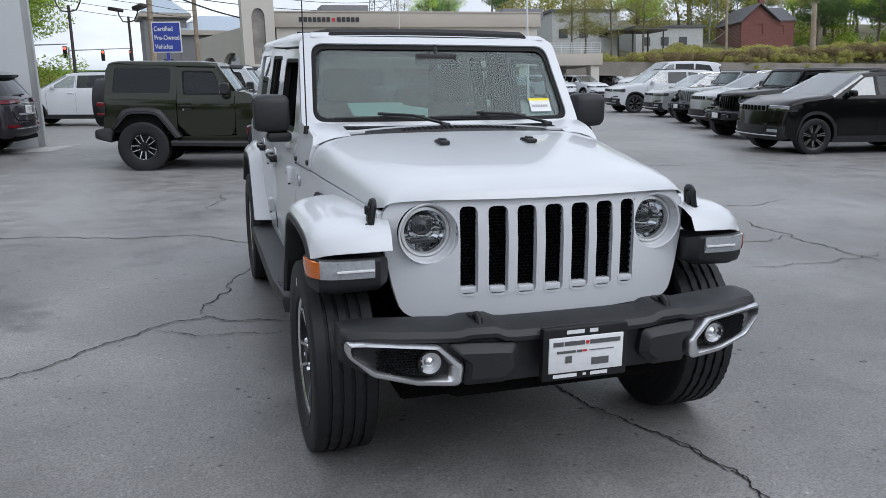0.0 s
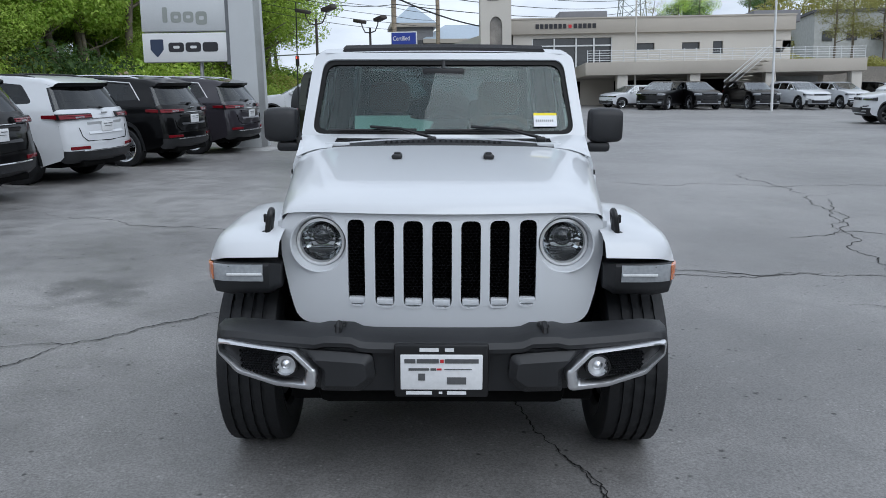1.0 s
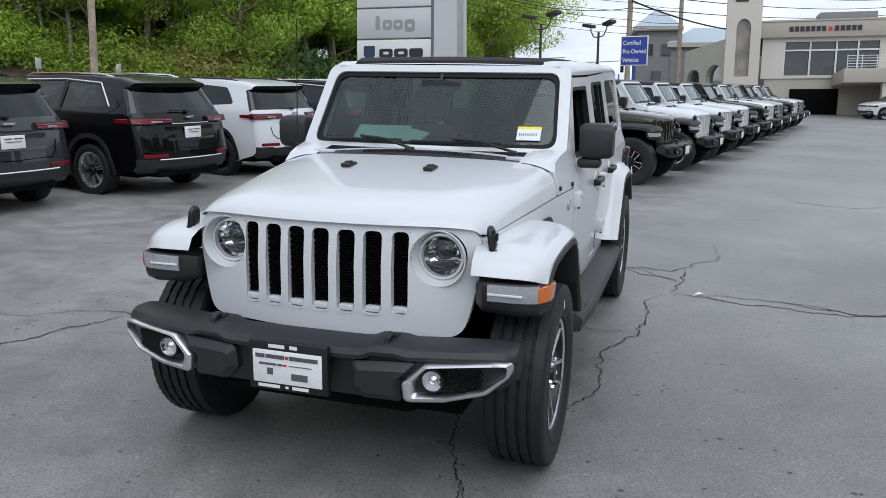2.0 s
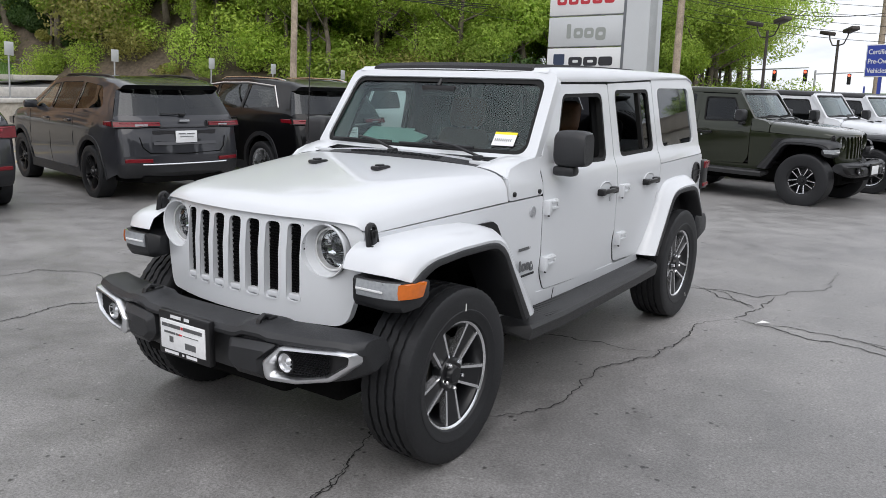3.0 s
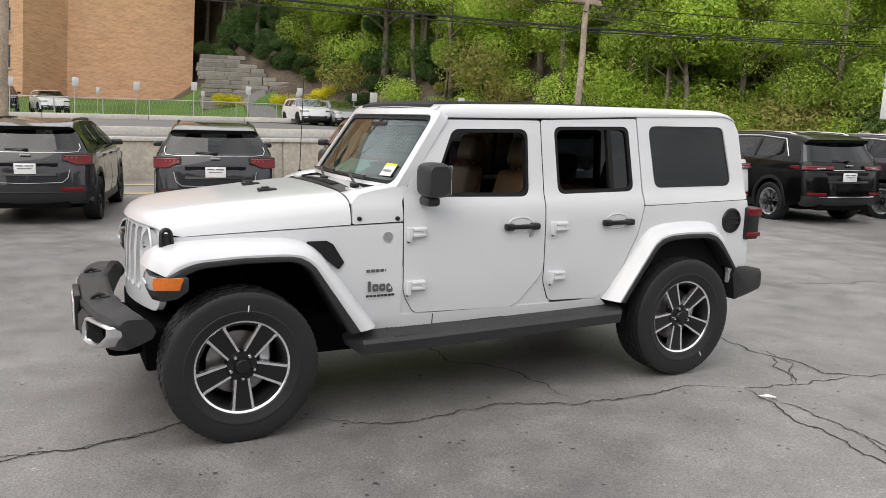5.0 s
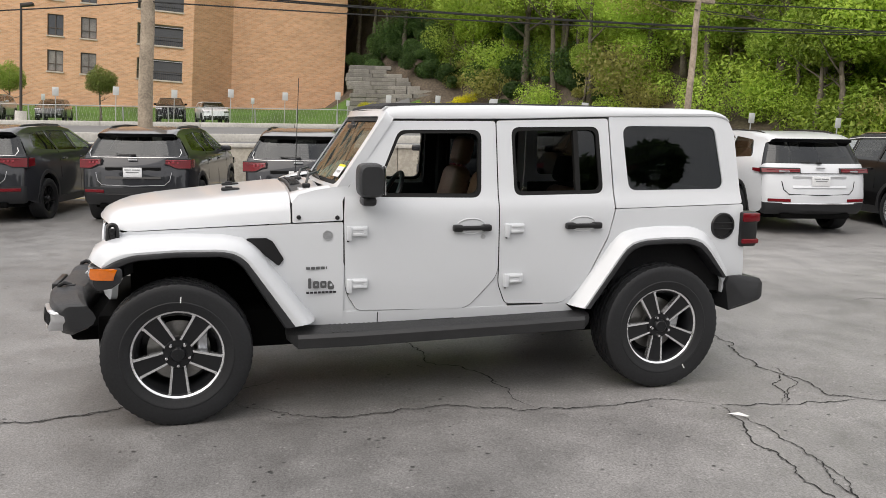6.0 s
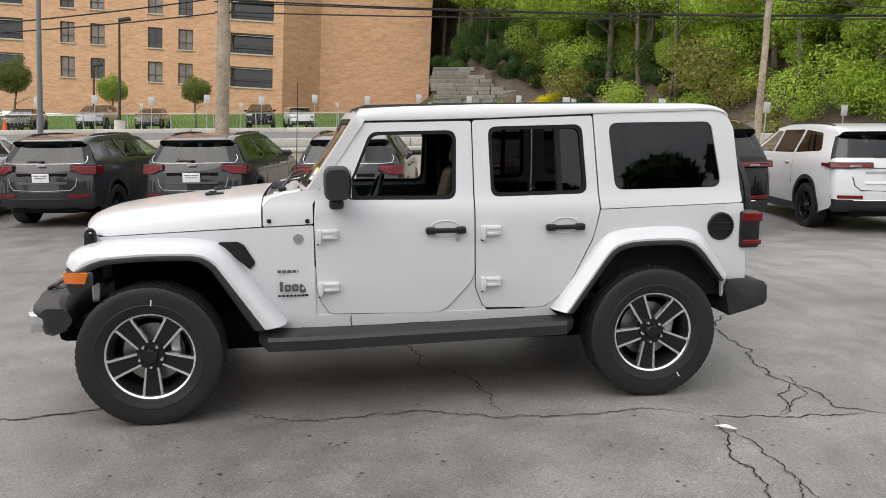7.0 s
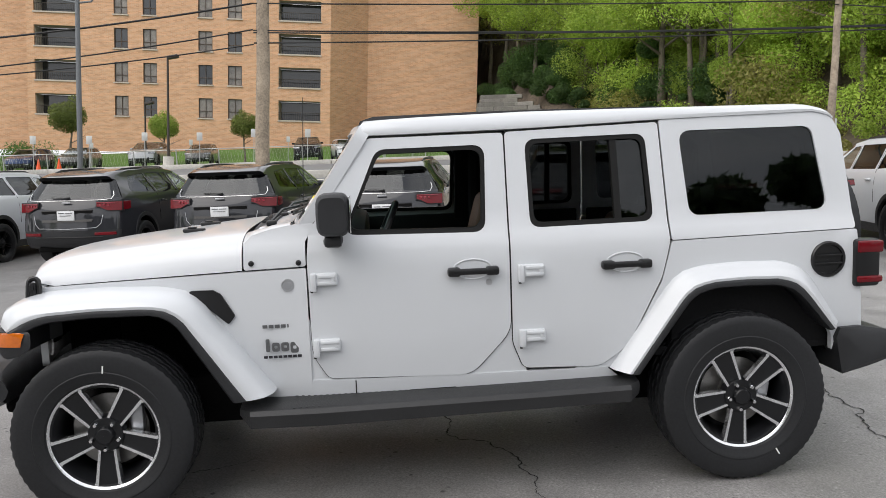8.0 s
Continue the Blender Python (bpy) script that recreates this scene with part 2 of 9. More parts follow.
def sheet(outline, holes=(), cuts_v=(), cuts_u=()):
    """A flat filled outline with holes in (u, v, 0), cut along lines so that it can bend."""
    bm = bmesh.new()
    edges = []
    for loop in (outline, *holes):
        vs = [bm.verts.new((p[0], p[1], 0)) for p in loop]
        for i in range(len(vs)):
            edges.append(bm.edges.new((vs[i - 1], vs[i])))
    bmesh.ops.triangle_fill(bm, use_beauty=True, use_dissolve=False, edges=edges)
    for axis, cuts in ((1, cuts_v), (0, cuts_u)):
        for c in cuts:
            co, no_ = Vector((0, 0, 0)), Vector((0, 0, 0))
            co[axis], no_[axis] = c, 1
            bmesh.ops.bisect_plane(bm, geom=bm.verts[:] + bm.edges[:] + bm.faces[:], plane_co=co, plane_no=no_, dist=1e-5)
    return bm


def bend(bm, fn, depth=None):
    """Map a sheet's (u, v) through fn to space and, with depth, give it that thickness."""
    for v in bm.verts:
        v.co = Vector(fn(v.co.x, v.co.y))
    if depth is not None:
        fs = bm.faces[:]
        r = bmesh.ops.extrude_face_region(bm, geom=fs, use_keep_orig=True)
        for v in (e for e in r["geom"] if isinstance(e, bmesh.types.BMVert)):
            v.co += Vector(depth)
    return bm


def add_loft(bm, rings, close=False, cap=True):
    """Skin between rings of equally many points; close joins each ring's ends."""
    vr = [[bm.verts.new(p) for p in ring] for ring in rings]
    n = len(vr[0])
    for a, b in zip(vr[:-1], vr[1:]):
        for k in range(n if close else n - 1):
            bm.faces.new((a[k], a[(k + 1) % n], b[(k + 1) % n], b[k]))
    if cap and close:
        bm.faces.new(vr[0][::-1])
        bm.faces.new(vr[-1])
    return vr


def bars(parent, name, rows, mat, at, right, upv, thick=0.002, split=False):
    """Rows of plain bars (u0, u1, v0, v1) on a plane: stands for writing."""
    if split:
        for row in rows:
            bars(parent, name, [row], mat, at, right, upv, thick)
        return None
    bm = bmesh.new()
    right, upv = Vector(right), Vector(upv)
    nrm = right.cross(upv)
    for u0, u1, v0, v1 in rows:
        ps = [Vector(at) + right * u + upv * v for u, v in ((u0, v0), (u1, v0), (u1, v1), (u0, v1))]
        lo = [bm.verts.new(p) for p in ps]
        hi = [bm.verts.new(p + nrm * thick) for p in ps]
        bm.faces.new(hi)
        bm.faces.new(lo[::-1])
        for k in range(4):
            bm.faces.new((lo[k], lo[(k + 1) % 4], hi[(k + 1) % 4], hi[k]))
    return part(name, bm, mat, parent, angle=0)


def marks(parent, name, cells, mat, at, right, upv, thick=0.003):
    """Plain rounded shapes (u0, u1, v0, v1, hole) standing for a brand mark, each a piece of its own."""
    right, upv = Vector(right), Vector(upv)
    for u0, u1, v0, v1, hole in cells:
        w, h = u1 - u0, v1 - v0
        o = rounded([(u0, v0), (u1, v0), (u1, v1), (u0, v1)], min(w, h) * 0.32)
        hl = [rounded([(lerp(u0, u1, a), lerp(v0, v1, c)) for a, c in ((0.3, 0.36), (0.72, 0.36), (0.72, 0.66), (0.3, 0.66))], min(w, h) * 0.12, 3)] if hole else []
        bm = bend(sheet(o, hl), lambda u, v: Vector(at) + right * u + upv * v, right.cross(upv) * thick)
        part(name, bm, mat, parent, angle=0)


def ground_z(x, y):
    """Height of the lot above the white car's own ground plane."""
    return -0.008 * max(0.0, y - 2.0)


RING_BRIGHT = material("bright_lamp_ring", (0.8, 0.8, 0.8), rough=0.2, metal=0.5, spread=0.03)
LAMP_BLACK = material("glossy_lamp_black", (0.02, 0.021, 0.023), rough=0.08, spread=0.2, coat=0.5)
# ---- wheels ----
WHEELS = {}


def spoke_prism(bm, r0, r1, w00, w01, w10, w11, x0, x1, depth):
    """A bar in the wheel's face from radius r0 to r1; w.. are its sideways limits at both ends."""
    lo, hi = [], []
    for r, wa, wb, x in ((r0, w00, w01, x0), (r1, w10, w11, x1)):
        for w in (wa, wb):
            hi.append(bm.verts.new((x, w, r)))
            lo.append(bm.verts.new((x - depth, w, r)))
    idx = (0, 1, 3, 2)
    bm.faces.new([hi[i] for i in idx])
    bm.faces.new([lo[i] for i in idx][::-1])
    for a, b in ((0, 1), (1, 3), (3, 2), (2, 0)):
        bm.faces.new((hi[a], hi[b], lo[b], lo[a]))


def tyre_mesh(radius, width, rim, blocks, fine=True):
    bm = bmesh.new()
    h = width / 2
    k = radius / 0.405
    side = [(h * 0.74, rim - 0.008), (h * 0.9, rim + 0.006), (h * 0.975, rim + 0.038), (h * 0.998, rim + 0.044), (h * 1.005, rim + 0.052), (h * 0.985, rim + 0.056), (h, radius * 0.80), (h * 0.992, radius * 0.90), (h * 0.965, radius * 0.960)]
    tread = [(h * 0.905, radius * 0.989), (h * 0.74, radius * 0.995)]
    for g in (0.52, 0.17):
        tread += [(h * (g + 0.065), radius * 0.998), (h * (g + 0.055), radius * 0.972), (h * (g - 0.045), radius * 0.972), (h * (g - 0.055), radius)]
    if not fine:
        prof = [side[i] for i in (0, 1, 2, 6, 7, 8)] + tread[:1] + [(h * 0.3, radius)]
        add_lathe(bm, prof + [(-a, r) for a, r in prof[::-1]], n=44)
        return bm
    prof = side + tread
    full = prof + [(-a, r) for a, r in prof[::-1]]
    n = 120
    rings = add_lathe(bm, full, n=n)
    m = len(full)
    for i, ring in enumerate(rings):
        if i in (8, 9, 10, m - 9, m - 10, m - 11):
            for j, v in enumerate(ring):
                if (j + (2 if a_side(full[i][0]) else 0)) % blocks == 0:
                    f = 0.988 if i not in (8, m - 9) else 0.995
                    v.co.y *= f
                    v.co.z *= f
        elif 10 < i < m - 11:
            for j, v in enumerate(ring):
                if (j + i // 4) % 4 == 0:
                    v.co.y *= 0.987
                    v.co.z *= 0.987
    return bm


def a_side(x):
    return x > 0


def wheel_data(style):
    """Meshes of one wheel, built once: list of (part name, mesh, spin in degrees, label)."""
    if style in WHEELS:
        return WHEELS[style]
    radius, width, rim = {"sahara": (0.409, 0.257, 0.251), "rubicon": (0.42, 0.275, 0.228), "suv_black": (0.375, 0.24, 0.262), "suv_silver": (0.375, 0.24, 0.262), "suv_grey": (0.375, 0.24, 0.262)}[style]
    made = []

    def put(name, bm, mat, spin=0.0, label=""):
        ob = part(name, bm, mat)
        me = ob.data
        bpy.data.objects.remove(ob)
        made.append((name, me, spin, label))
        return me

    bm = bmesh.new()
    add_lathe(bm, [(0.085, rim - 0.02), (0.03, rim - 0.04), (-0.09, rim - 0.045), (-0.1, 0.02)], n=40)
    put("wheel", bm, ALLOY_DARK if style != "suv_silver" else SILVER)
    if style == "sahara":
        bm = bmesh.new()
        add_lathe(bm, [(-0.02, 0.172), (-0.008, 0.172), (-0.008, 0.085), (0.004, 0.08), (0.004, 0.0)], n=40)
        put("brake_disc", bm, STEEL, 0, "grey steel brake disc")
        bm = bmesh.new()
        add_box(bm, (0.012, 0.13, 0.06), (0.05, 0.06, 0.14), 0.015)
        put("brake_caliper", bm, SILVER, 0, "silver brake caliper")
    put("tyre", tyre_mesh(radius, width, rim, 2, style == "sahara"), RUBBER, 0, "black rubber tyre with ribbed tread")
    bm = bmesh.new()
    lip = rim + 0.004
    if style == "sahara":
        add_lathe(bm, [(0.098, rim - 0.0115), (0.104, rim - 0.005), (0.107, lip), (0.098, lip + 0.003), (0.085, lip)], n=64)
        put("rim", bm, ALLOY, 0, "thin bright machined rim lip")
        bm = bmesh.new()
        add_lathe(bm, [(0.02, rim - 0.040), (0.07, rim - 0.032), (0.094, rim - 0.020), (0.0985, rim - 0.0085)], n=64)
        put("rim_bed", bm, ALLOY_DARK, 0, "black painted rim bed")
    else:
        add_lathe(bm, [(0.070, rim - 0.030), (0.092, rim - 0.024), (0.104, rim - 0.003), (0.107, lip), (0.085, lip)], n=44)
        put("rim", bm, ALLOY if style == "suv_silver" else TRIM_BLACK)
    face = ALLOY if style in ("sahara", "rubicon", "suv_silver") else STEEL if style == "suv_grey" else TRIM_BLACK
    count = 7 if style in ("suv_silver", "suv_grey") else 5
    bm = bmesh.new()
    w1 = {"sahara": 0.060, "rubicon": 0.06, "suv_black": 0.036, "suv_silver": 0.03, "suv_grey": 0.034}[style]
    w0 = {"sahara": 0.037, "rubicon": 0.034, "suv_black": 0.02, "suv_silver": 0.016, "suv_grey": 0.012}[style]
    e = 0.0112 if style == "sahara" else 0.011
    for s in (-1, 1):
        spoke_prism(bm, 0.058, rim - 0.006, *sorted((s * w0, s * (w0 - e))), *sorted((s * w1, s * (w1 - e * 1.3))), 0.074, 0.098, 0.035)
    if style == "sahara":
        # the bright edge turns outwards into the rim on both sides of the spoke
        for s in (-1, 1):
            spoke_prism(bm, rim - 0.034, rim - 0.005, *sorted((s * (w1 - 0.006), s * (w1 - 0.014))), *sorted((s * (w1 + 0.020), s * (w1 - 0.006))), 0.0945, 0.0995, 0.03)
    else:
        spoke_prism(bm, rim - 0.022, rim - 0.006, -w1 + 0.004, w1 - 0.004, -w1, w1, 0.095, 0.0985, 0.03)
    spoke = bm
    first = None
    for k in range(count):
        if first is None:
            first = put("spoke", spoke, face, 180, "bright machined spoke")
        else:
            made.append(("spoke", first, 180 + k * 360 / count, "bright machined spoke"))
    bm = bmesh.new()
    spoke_prism(bm, 0.05, rim - 0.02, -w0 + 0.003, w0 - 0.003, -w1 + 0.004, w1 - 0.004, 0.066, 0.092, 0.03)
    pm = put("spoke_panel", bm, ALLOY_DARK, 180, "dark grey spoke panel")
    for k in range(1, count):
        made.append(("spoke_panel", pm, 180 + k * 360 / count, "dark grey spoke panel"))
    bm = bmesh.new()
    add_lathe(bm, [(0.03, 0.088), (0.066, 0.086), (0.078, 0.078), (0.080, 0.045), (0.098, 0.04), (0.104, 0.034), (0.105, 0.001)], n=32)
    put("hub_cap", bm, ALLOY_DARK, 0, "dark hub cap")
    if style in ("sahara", "rubicon"):
        bm = bmesh.new()
        add_lathe(bm, [(0.06, 0.0125), (0.096, 0.0125), (0.104, 0.008), (0.1045, 0.001)], c=(0, 0, 0.064), n=6)
        lm = put("lug_nut", bm, CHROME, 36)
        for k in range(1, 5):
            made.append(("lug_nut", lm, 36 + 72 * k, ""))
    WHEELS[style] = made
    return made


def add_wheel(parent, style, x, y, z, side=1, spin=0.0, steer=0.0, lite=False):
    base = None
    for name, me, turn, label in wheel_data(style):
        if lite and name in ("lug_nut", "spoke_panel", "brake_disc", "brake_caliper"):
            continue
        ob = part(name, None, None, parent if base is None else base, label, data=me)
        if base is None:
            base = ob
            ob.matrix_basis = pose(x, y, z, spin, 0, (0 if side > 0 else 180) + steer)
        else:
            ob.matrix_basis = pose(0, 0, 0, -turn, 0, 0)
    return base


# ---- off-road car body ----
def plan(y):
    return curve(y, (-0.45, -0.1, 0.2, 0.6, 0.95, 1.6), (0.655, 0.698, 0.735, 0.785, 0.828, 0.850))


def tuck(z):
    return curve(z, (0.42, 0.5, 0.56, 0.8, 1.1, 1.19, 1.24, 1.27, 1.76, 1.81), (0.955, 0.962, 0.975, 1.0, 1.0, 0.992, 0.972, 0.958, 0.858, 0.835))


def side_x(y, z):
    return plan(y) * tuck(z)


CUTS = (0.56, 0.7, 0.8, 1.0, 1.1, 1.19, 1.24, 1.27, 1.35, 1.45, 1.55, 1.66)


def side_panel(name, outline, s, mat, parent, holes=(), depth=0.03, out=0.0, label="", cuts=CUTS):
    bm = sheet(outline, holes, cuts, (0.2, 0.6, 0.95, 1.6))
    bend(bm, lambda u, v: (s * (side_x(u, v) + out), u, v), (-s * depth, 0, 0))
    return part(name, bm, mat, parent, label, angle=24)


def ring_outline(hole, grow):
    c = Vector((sum(p[0] for p in hole) / len(hole), sum(p[1] for p in hole) / len(hole)))
    w = max(abs(p[0] - c.x) for p in hole)
    h = max(abs(p[1] - c.y) for p in hole)
    return [(c.x + (p[0] - c.x) * (1 + grow / w), c.y + (p[1] - c.y) * (1 + grow / h)) for p in hole]


def smooth01(v):
    v = max(0.0, min(1.0, v))
    return v * v * (3 - 2 * v)


def hood_ring(y):
    e = plan(y) * 0.992
    zc = curve(y, (-0.475, -0.455, -0.42, -0.36, -0.25, -0.1, 0.2, 0.45, 0.64), (1.118, 1.145, 1.168, 1.188, 1.205, 1.222, 1.252, 1.276, 1.290))
    ze = curve(y, (-0.475, -0.3, 0.64), (1.085, 1.068, 1.115))
    drop = zc - ze
    fr = [(0, 0), (0.25, 0.01), (0.45, 0.03), (0.60, 0.055), (0.72, 0.10), (0.82, 0.19), (0.90, 0.31), (0.955, 0.47), (0.985, 0.7), (1.0, 1.0)]
    full = smooth01((y + 0.25) / 0.8)
    half = [(f * e, zc - d * drop * (1 - 0.42 * full * (1 - d))) for f, d in fr]
    pts = [(-x, y, z) for x, z in half[::-1]] + [(x, y, z) for x, z in half[1:]]
    k = max(0.0, (-0.2 - y) / 0.275) if y < -0.2 else 0
    return [Vector((x, yy + 0.135 * k * (x / 0.66) ** 2, z)) for x, yy, z in pts]


def grille_y(x, z):
    return -0.478 + 0.135 * (x / 0.66) ** 2 + curve(z, (0.6, 0.95, 1.05, 1.13), (-0.004, 0.0, 0.012, 0.03))


def hex_mesh(w, h, cell):
    """A honeycomb screen of thin walls, w by h, about the origin in x and z."""
    bm = bmesh.new()
    dx, dz, t = cell, cell * 0.75, cell * 0.13
    for j in range(int(h / dz) + 1):
        for i in range(int(w / dx) + 2):
            cx, cz = -w / 2 + (i - (0.5 if j % 2 else 0)) * dx, -h / 2 + j * dz
            if abs(cx) > w / 2 or abs(cz) > h / 2:
                continue
            o, n = [], []
            for k in range(6):
                a = math.radians(60 * k + 30)
                o.append(bm.verts.new((cx + math.cos(a) * cell * 0.55, 0, cz + math.sin(a) * cell * 0.5)))
                n.append(bm.verts.new((cx + math.cos(a) * (cell * 0.55 - t), 0.012, cz + math.sin(a) * (cell * 0.5 - t))))
            for k in range(6):
                bm.faces.new((o[k], o[(k + 1) % 6], n[(k + 1) % 6], n[k]))
    return bm


def flare(parent, s, outer, inner, paint, name, front=True):
    """A wide wing over a wheel: painted shell and a black lip, swept along two (y, z) lines."""
    m = 26

    def sample(line, f):
        pts = [Vector(p) for p in line]
        seg = [(b - a).length for a, b in zip(pts[:-1], pts[1:])]
        d = f * sum(seg)
        for a, b, L in zip(pts[:-1], pts[1:], seg):
            if d <= L + 1e-9:
                return a.lerp(b, d / L)
            d -= L
        return pts[-1]

    shell, lip = [], []
    for i in range(m + 1):
        f = i / m
        o, n = sample(outer, f), sample(inner, f)
        away = (o - n).normalized()
        xb = side_x(o.x, max(0.56, min(1.1, o.y))) - 0.02
        if front:
            xb = max(xb, curve(o.x, (-0.46, -0.36, -0.25, -0.1), (0.678, 0.668, 0.66, 0.65)))
        lo = lerp(o, n, 0.64)
        mid = lerp(o, n, 0.3)
        up = away * 0.020
        back = 0.055 * max(0.0, 1 - i / 5.0) if front else 0.0
        sweep = lambda x: back * max(0.0, (x - 0.72) / 0.22) ** 2
        shell.append([Vector((s * x, p.x + sweep(x), p.y)) for x, p in (
            (xb - 0.03, o + up * 0.9), (lerp(xb, 0.90, 0.45), o + up * 0.62), (lerp(xb, 0.90, 0.8), o + up * 0.1), (0.893, o - up * 0.55), (0.918, o - up * 1.35), (0.934, mid - up * 0.8), (0.938, lerp(mid, lo, 0.6)), (0.936, lo), (0.905, lo + (n - o) * 0.04))])
        lip.append([Vector((s * x, p.x + sweep(x), p.y)) for x, p in (
            (0.915, lo - (n - o) * 0.05), (0.941, lo + (n - o) * 0.02), (0.945, lerp(lo, n, 0.3)), (0.943, lerp(lo, n, 0.8)), (0.93, n), (0.82, n + away * 0.01), (0.70, n + away * 0.01))])
    bm = bmesh.new()
    add_loft(bm, shell)
    fl = part(name, bm, paint, parent, angle=40)
    bm = bmesh.new()
    add_loft(bm, lip)
    part("flare_lip", bm, BLACK_PLASTIC, fl, "black plastic wheel-arch lip", angle=40)
    return fl


def wrangler(name, label, paint, group="", doors=4, hero=False, style="sahara", flare_mat=None, top_mat=None, m=None):
    """A boxy off-road car with its parts. The origin is on the ground under the front axle; its nose looks down -y."""
    car = thing(name, label, "car", group)
    flare_mat = flare_mat or paint
    top_mat = top_mat or paint
    back = 0.0 if doors == 4 else -0.548
    wb = 3.008 + back

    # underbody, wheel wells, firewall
    # chassis set low and a plate added unseen, to block light under the car
    for nm, c, sz in (("chassis", (0, 1.5 + back / 2, 0.46), (1.24, 3.9 + back, 0.24)), ("shade_plate", (0, 1.62 + back / 2, 0.33), (0.8, 1.5, 0.1)), ("fuel_tank", (0, 2.45 + back, 0.36), (0.95, 0.7, 0.16)), ("engine_block", (0, 0.15, 0.72), (0.96, 0.86, 0.5)), ("rear_floor", (0, 3.05 + back, 0.72), (1.1, 1.1, 0.5))):
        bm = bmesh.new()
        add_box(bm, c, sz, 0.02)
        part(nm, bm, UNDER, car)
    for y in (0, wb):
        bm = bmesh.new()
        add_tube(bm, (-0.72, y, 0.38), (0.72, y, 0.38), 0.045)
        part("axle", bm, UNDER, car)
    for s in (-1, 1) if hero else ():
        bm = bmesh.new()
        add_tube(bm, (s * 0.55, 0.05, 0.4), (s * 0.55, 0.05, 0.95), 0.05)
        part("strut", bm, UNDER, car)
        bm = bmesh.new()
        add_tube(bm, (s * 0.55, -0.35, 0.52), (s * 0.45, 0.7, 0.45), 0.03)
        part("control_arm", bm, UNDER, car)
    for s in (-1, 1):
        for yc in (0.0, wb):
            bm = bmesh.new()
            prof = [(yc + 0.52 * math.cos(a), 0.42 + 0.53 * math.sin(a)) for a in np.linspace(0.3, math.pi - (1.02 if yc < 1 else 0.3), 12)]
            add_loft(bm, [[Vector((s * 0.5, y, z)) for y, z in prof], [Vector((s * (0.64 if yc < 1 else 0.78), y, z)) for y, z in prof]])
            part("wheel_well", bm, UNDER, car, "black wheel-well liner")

    # side panels
    for s in (-1, 1):
        side_panel("cowl_side", rounded([(-0.325, 0.985), (-0.31, 1.064), (0.64, 1.108), (0.938, 1.12), (0.938, 0.50), (0.64, 0.50), (0.42, 0.88), (0.34, 0.965)], 0.01), s, paint, car)
        side_panel("cowl_corner", rounded([(0.648, 1.116), (0.650, 1.238), (0.69, 1.276), (0.78, 1.303), (0.90, 1.322), (0.985, 1.325), (0.938, 1.24), (0.938, 1.128)], 0.012), s, paint, car)
        bm = bmesh.new()
        rows = []
        for y, zo, zi in ((0.646, 1.228, 1.277), (0.69, 1.268, 1.286), (0.78, 1.303, 1.299), (0.87, 1.318, 1.312)):
            xo = side_x(y, zo) - 0.002
            rows.append([Vector((s * lerp(xo, 0.58, f), y, lerp(zo, zi, f) + 0.013 * math.sin(math.pi * f))) for f in (0, 0.12, 0.3, 0.55, 0.8, 1.0)])
        add_loft(bm, rows, cap=False)
        part("cowl_shoulder", bm, paint, car)
        w1 = rounded([(1.115, 1.262), (1.785, 1.252), (1.80, 1.662), (1.285, 1.655)], [0.045, 0.06, 0.06, 0.07])
        d1 = rounded([(0.944, 1.16), (0.949, 0.70), (1.02, 0.585), (1.70, 0.570), (1.8905, 0.775), (1.8905, 1.715), (1.245, 1.708), (0.955, 1.285)], [0.1, 0.2, 0.05, 0.14, 0.16, 0.02, 0.03, 0.08])
        door = side_panel("front_door", d1, s, paint, car, [w1], label="closed front door with its window lowered" if hero else "")
        if hero:
            side_panel("door_gap", ring_outline(d1, 0.0038), s, SEAL, door, [ring_outline(d1, 0.0002)], depth=0.012, out=-0.0035, label="dark shut line round the door")
        side_panel("window_seal", w1, s, SEAL, door, [ring_outline(w1, -0.022)], depth=0.035, out=-0.004)
        if not hero:
            side_panel("window_glass", ring_outline(w1, -0.01), s, TINT_GLASS, door, depth=0.004, out=-0.02)
        if doors == 4:
            d2 = rounded([(1.8985, 1.718), (1.8985, 0.72), (1.95, 0.588), (2.33, 0.576), (2.46, 0.67), (2.63, 1.0), (2.672, 1.17), (2.648, 1.742)], [0.02, 0.16, 0.05, 0.12, 0.12, 0.2, 0.05, 0.02])
            w2 = rounded([(2.0, 1.262), (2.602, 1.27), (2.582, 1.69), (1.992, 1.68)], 0.055)
            door2 = side_panel("rear_door", d2, s, paint, car, [w2])
            if hero:
                side_panel("door_gap", ring_outline(d2, 0.0038), s, SEAL, door2, [ring_outline(d2, 0.0002)], depth=0.012, out=-0.0035, label="dark shut line round the door")
            side_panel("window_seal", w2, s, SEAL, door2, [ring_outline(w2, -0.022)], depth=0.035, out=-0.004)
            side_panel("window_divider", [(2.415, 1.27), (2.448, 1.27), (2.44, 1.68), (2.408, 1.68)], s, SEAL, door2, depth=0.03, out=-0.008, cuts=())
            side_panel("vent_glass", [(2.448, 1.275), (2.59, 1.28), (2.57, 1.68), (2.44, 1.675)], s, TINT_GLASS, door2, depth=0.004, out=-0.018, cuts=())
            if not hero or s < 0:
                side_panel("drop_glass", [(2.008, 1.268), (2.415, 1.268), (2.408, 1.675), (2.0, 1.672)], s, TINT_GLASS, door2, depth=0.004, out=-0.024, cuts=())
        arch = [(wb + 0.535 * math.cos(a), 0.42 + 0.60 * math.sin(a)) for a in np.linspace(math.radians(14), math.radians(157), 14)]
        q0 = 2.681 if doors == 4 else 1.903
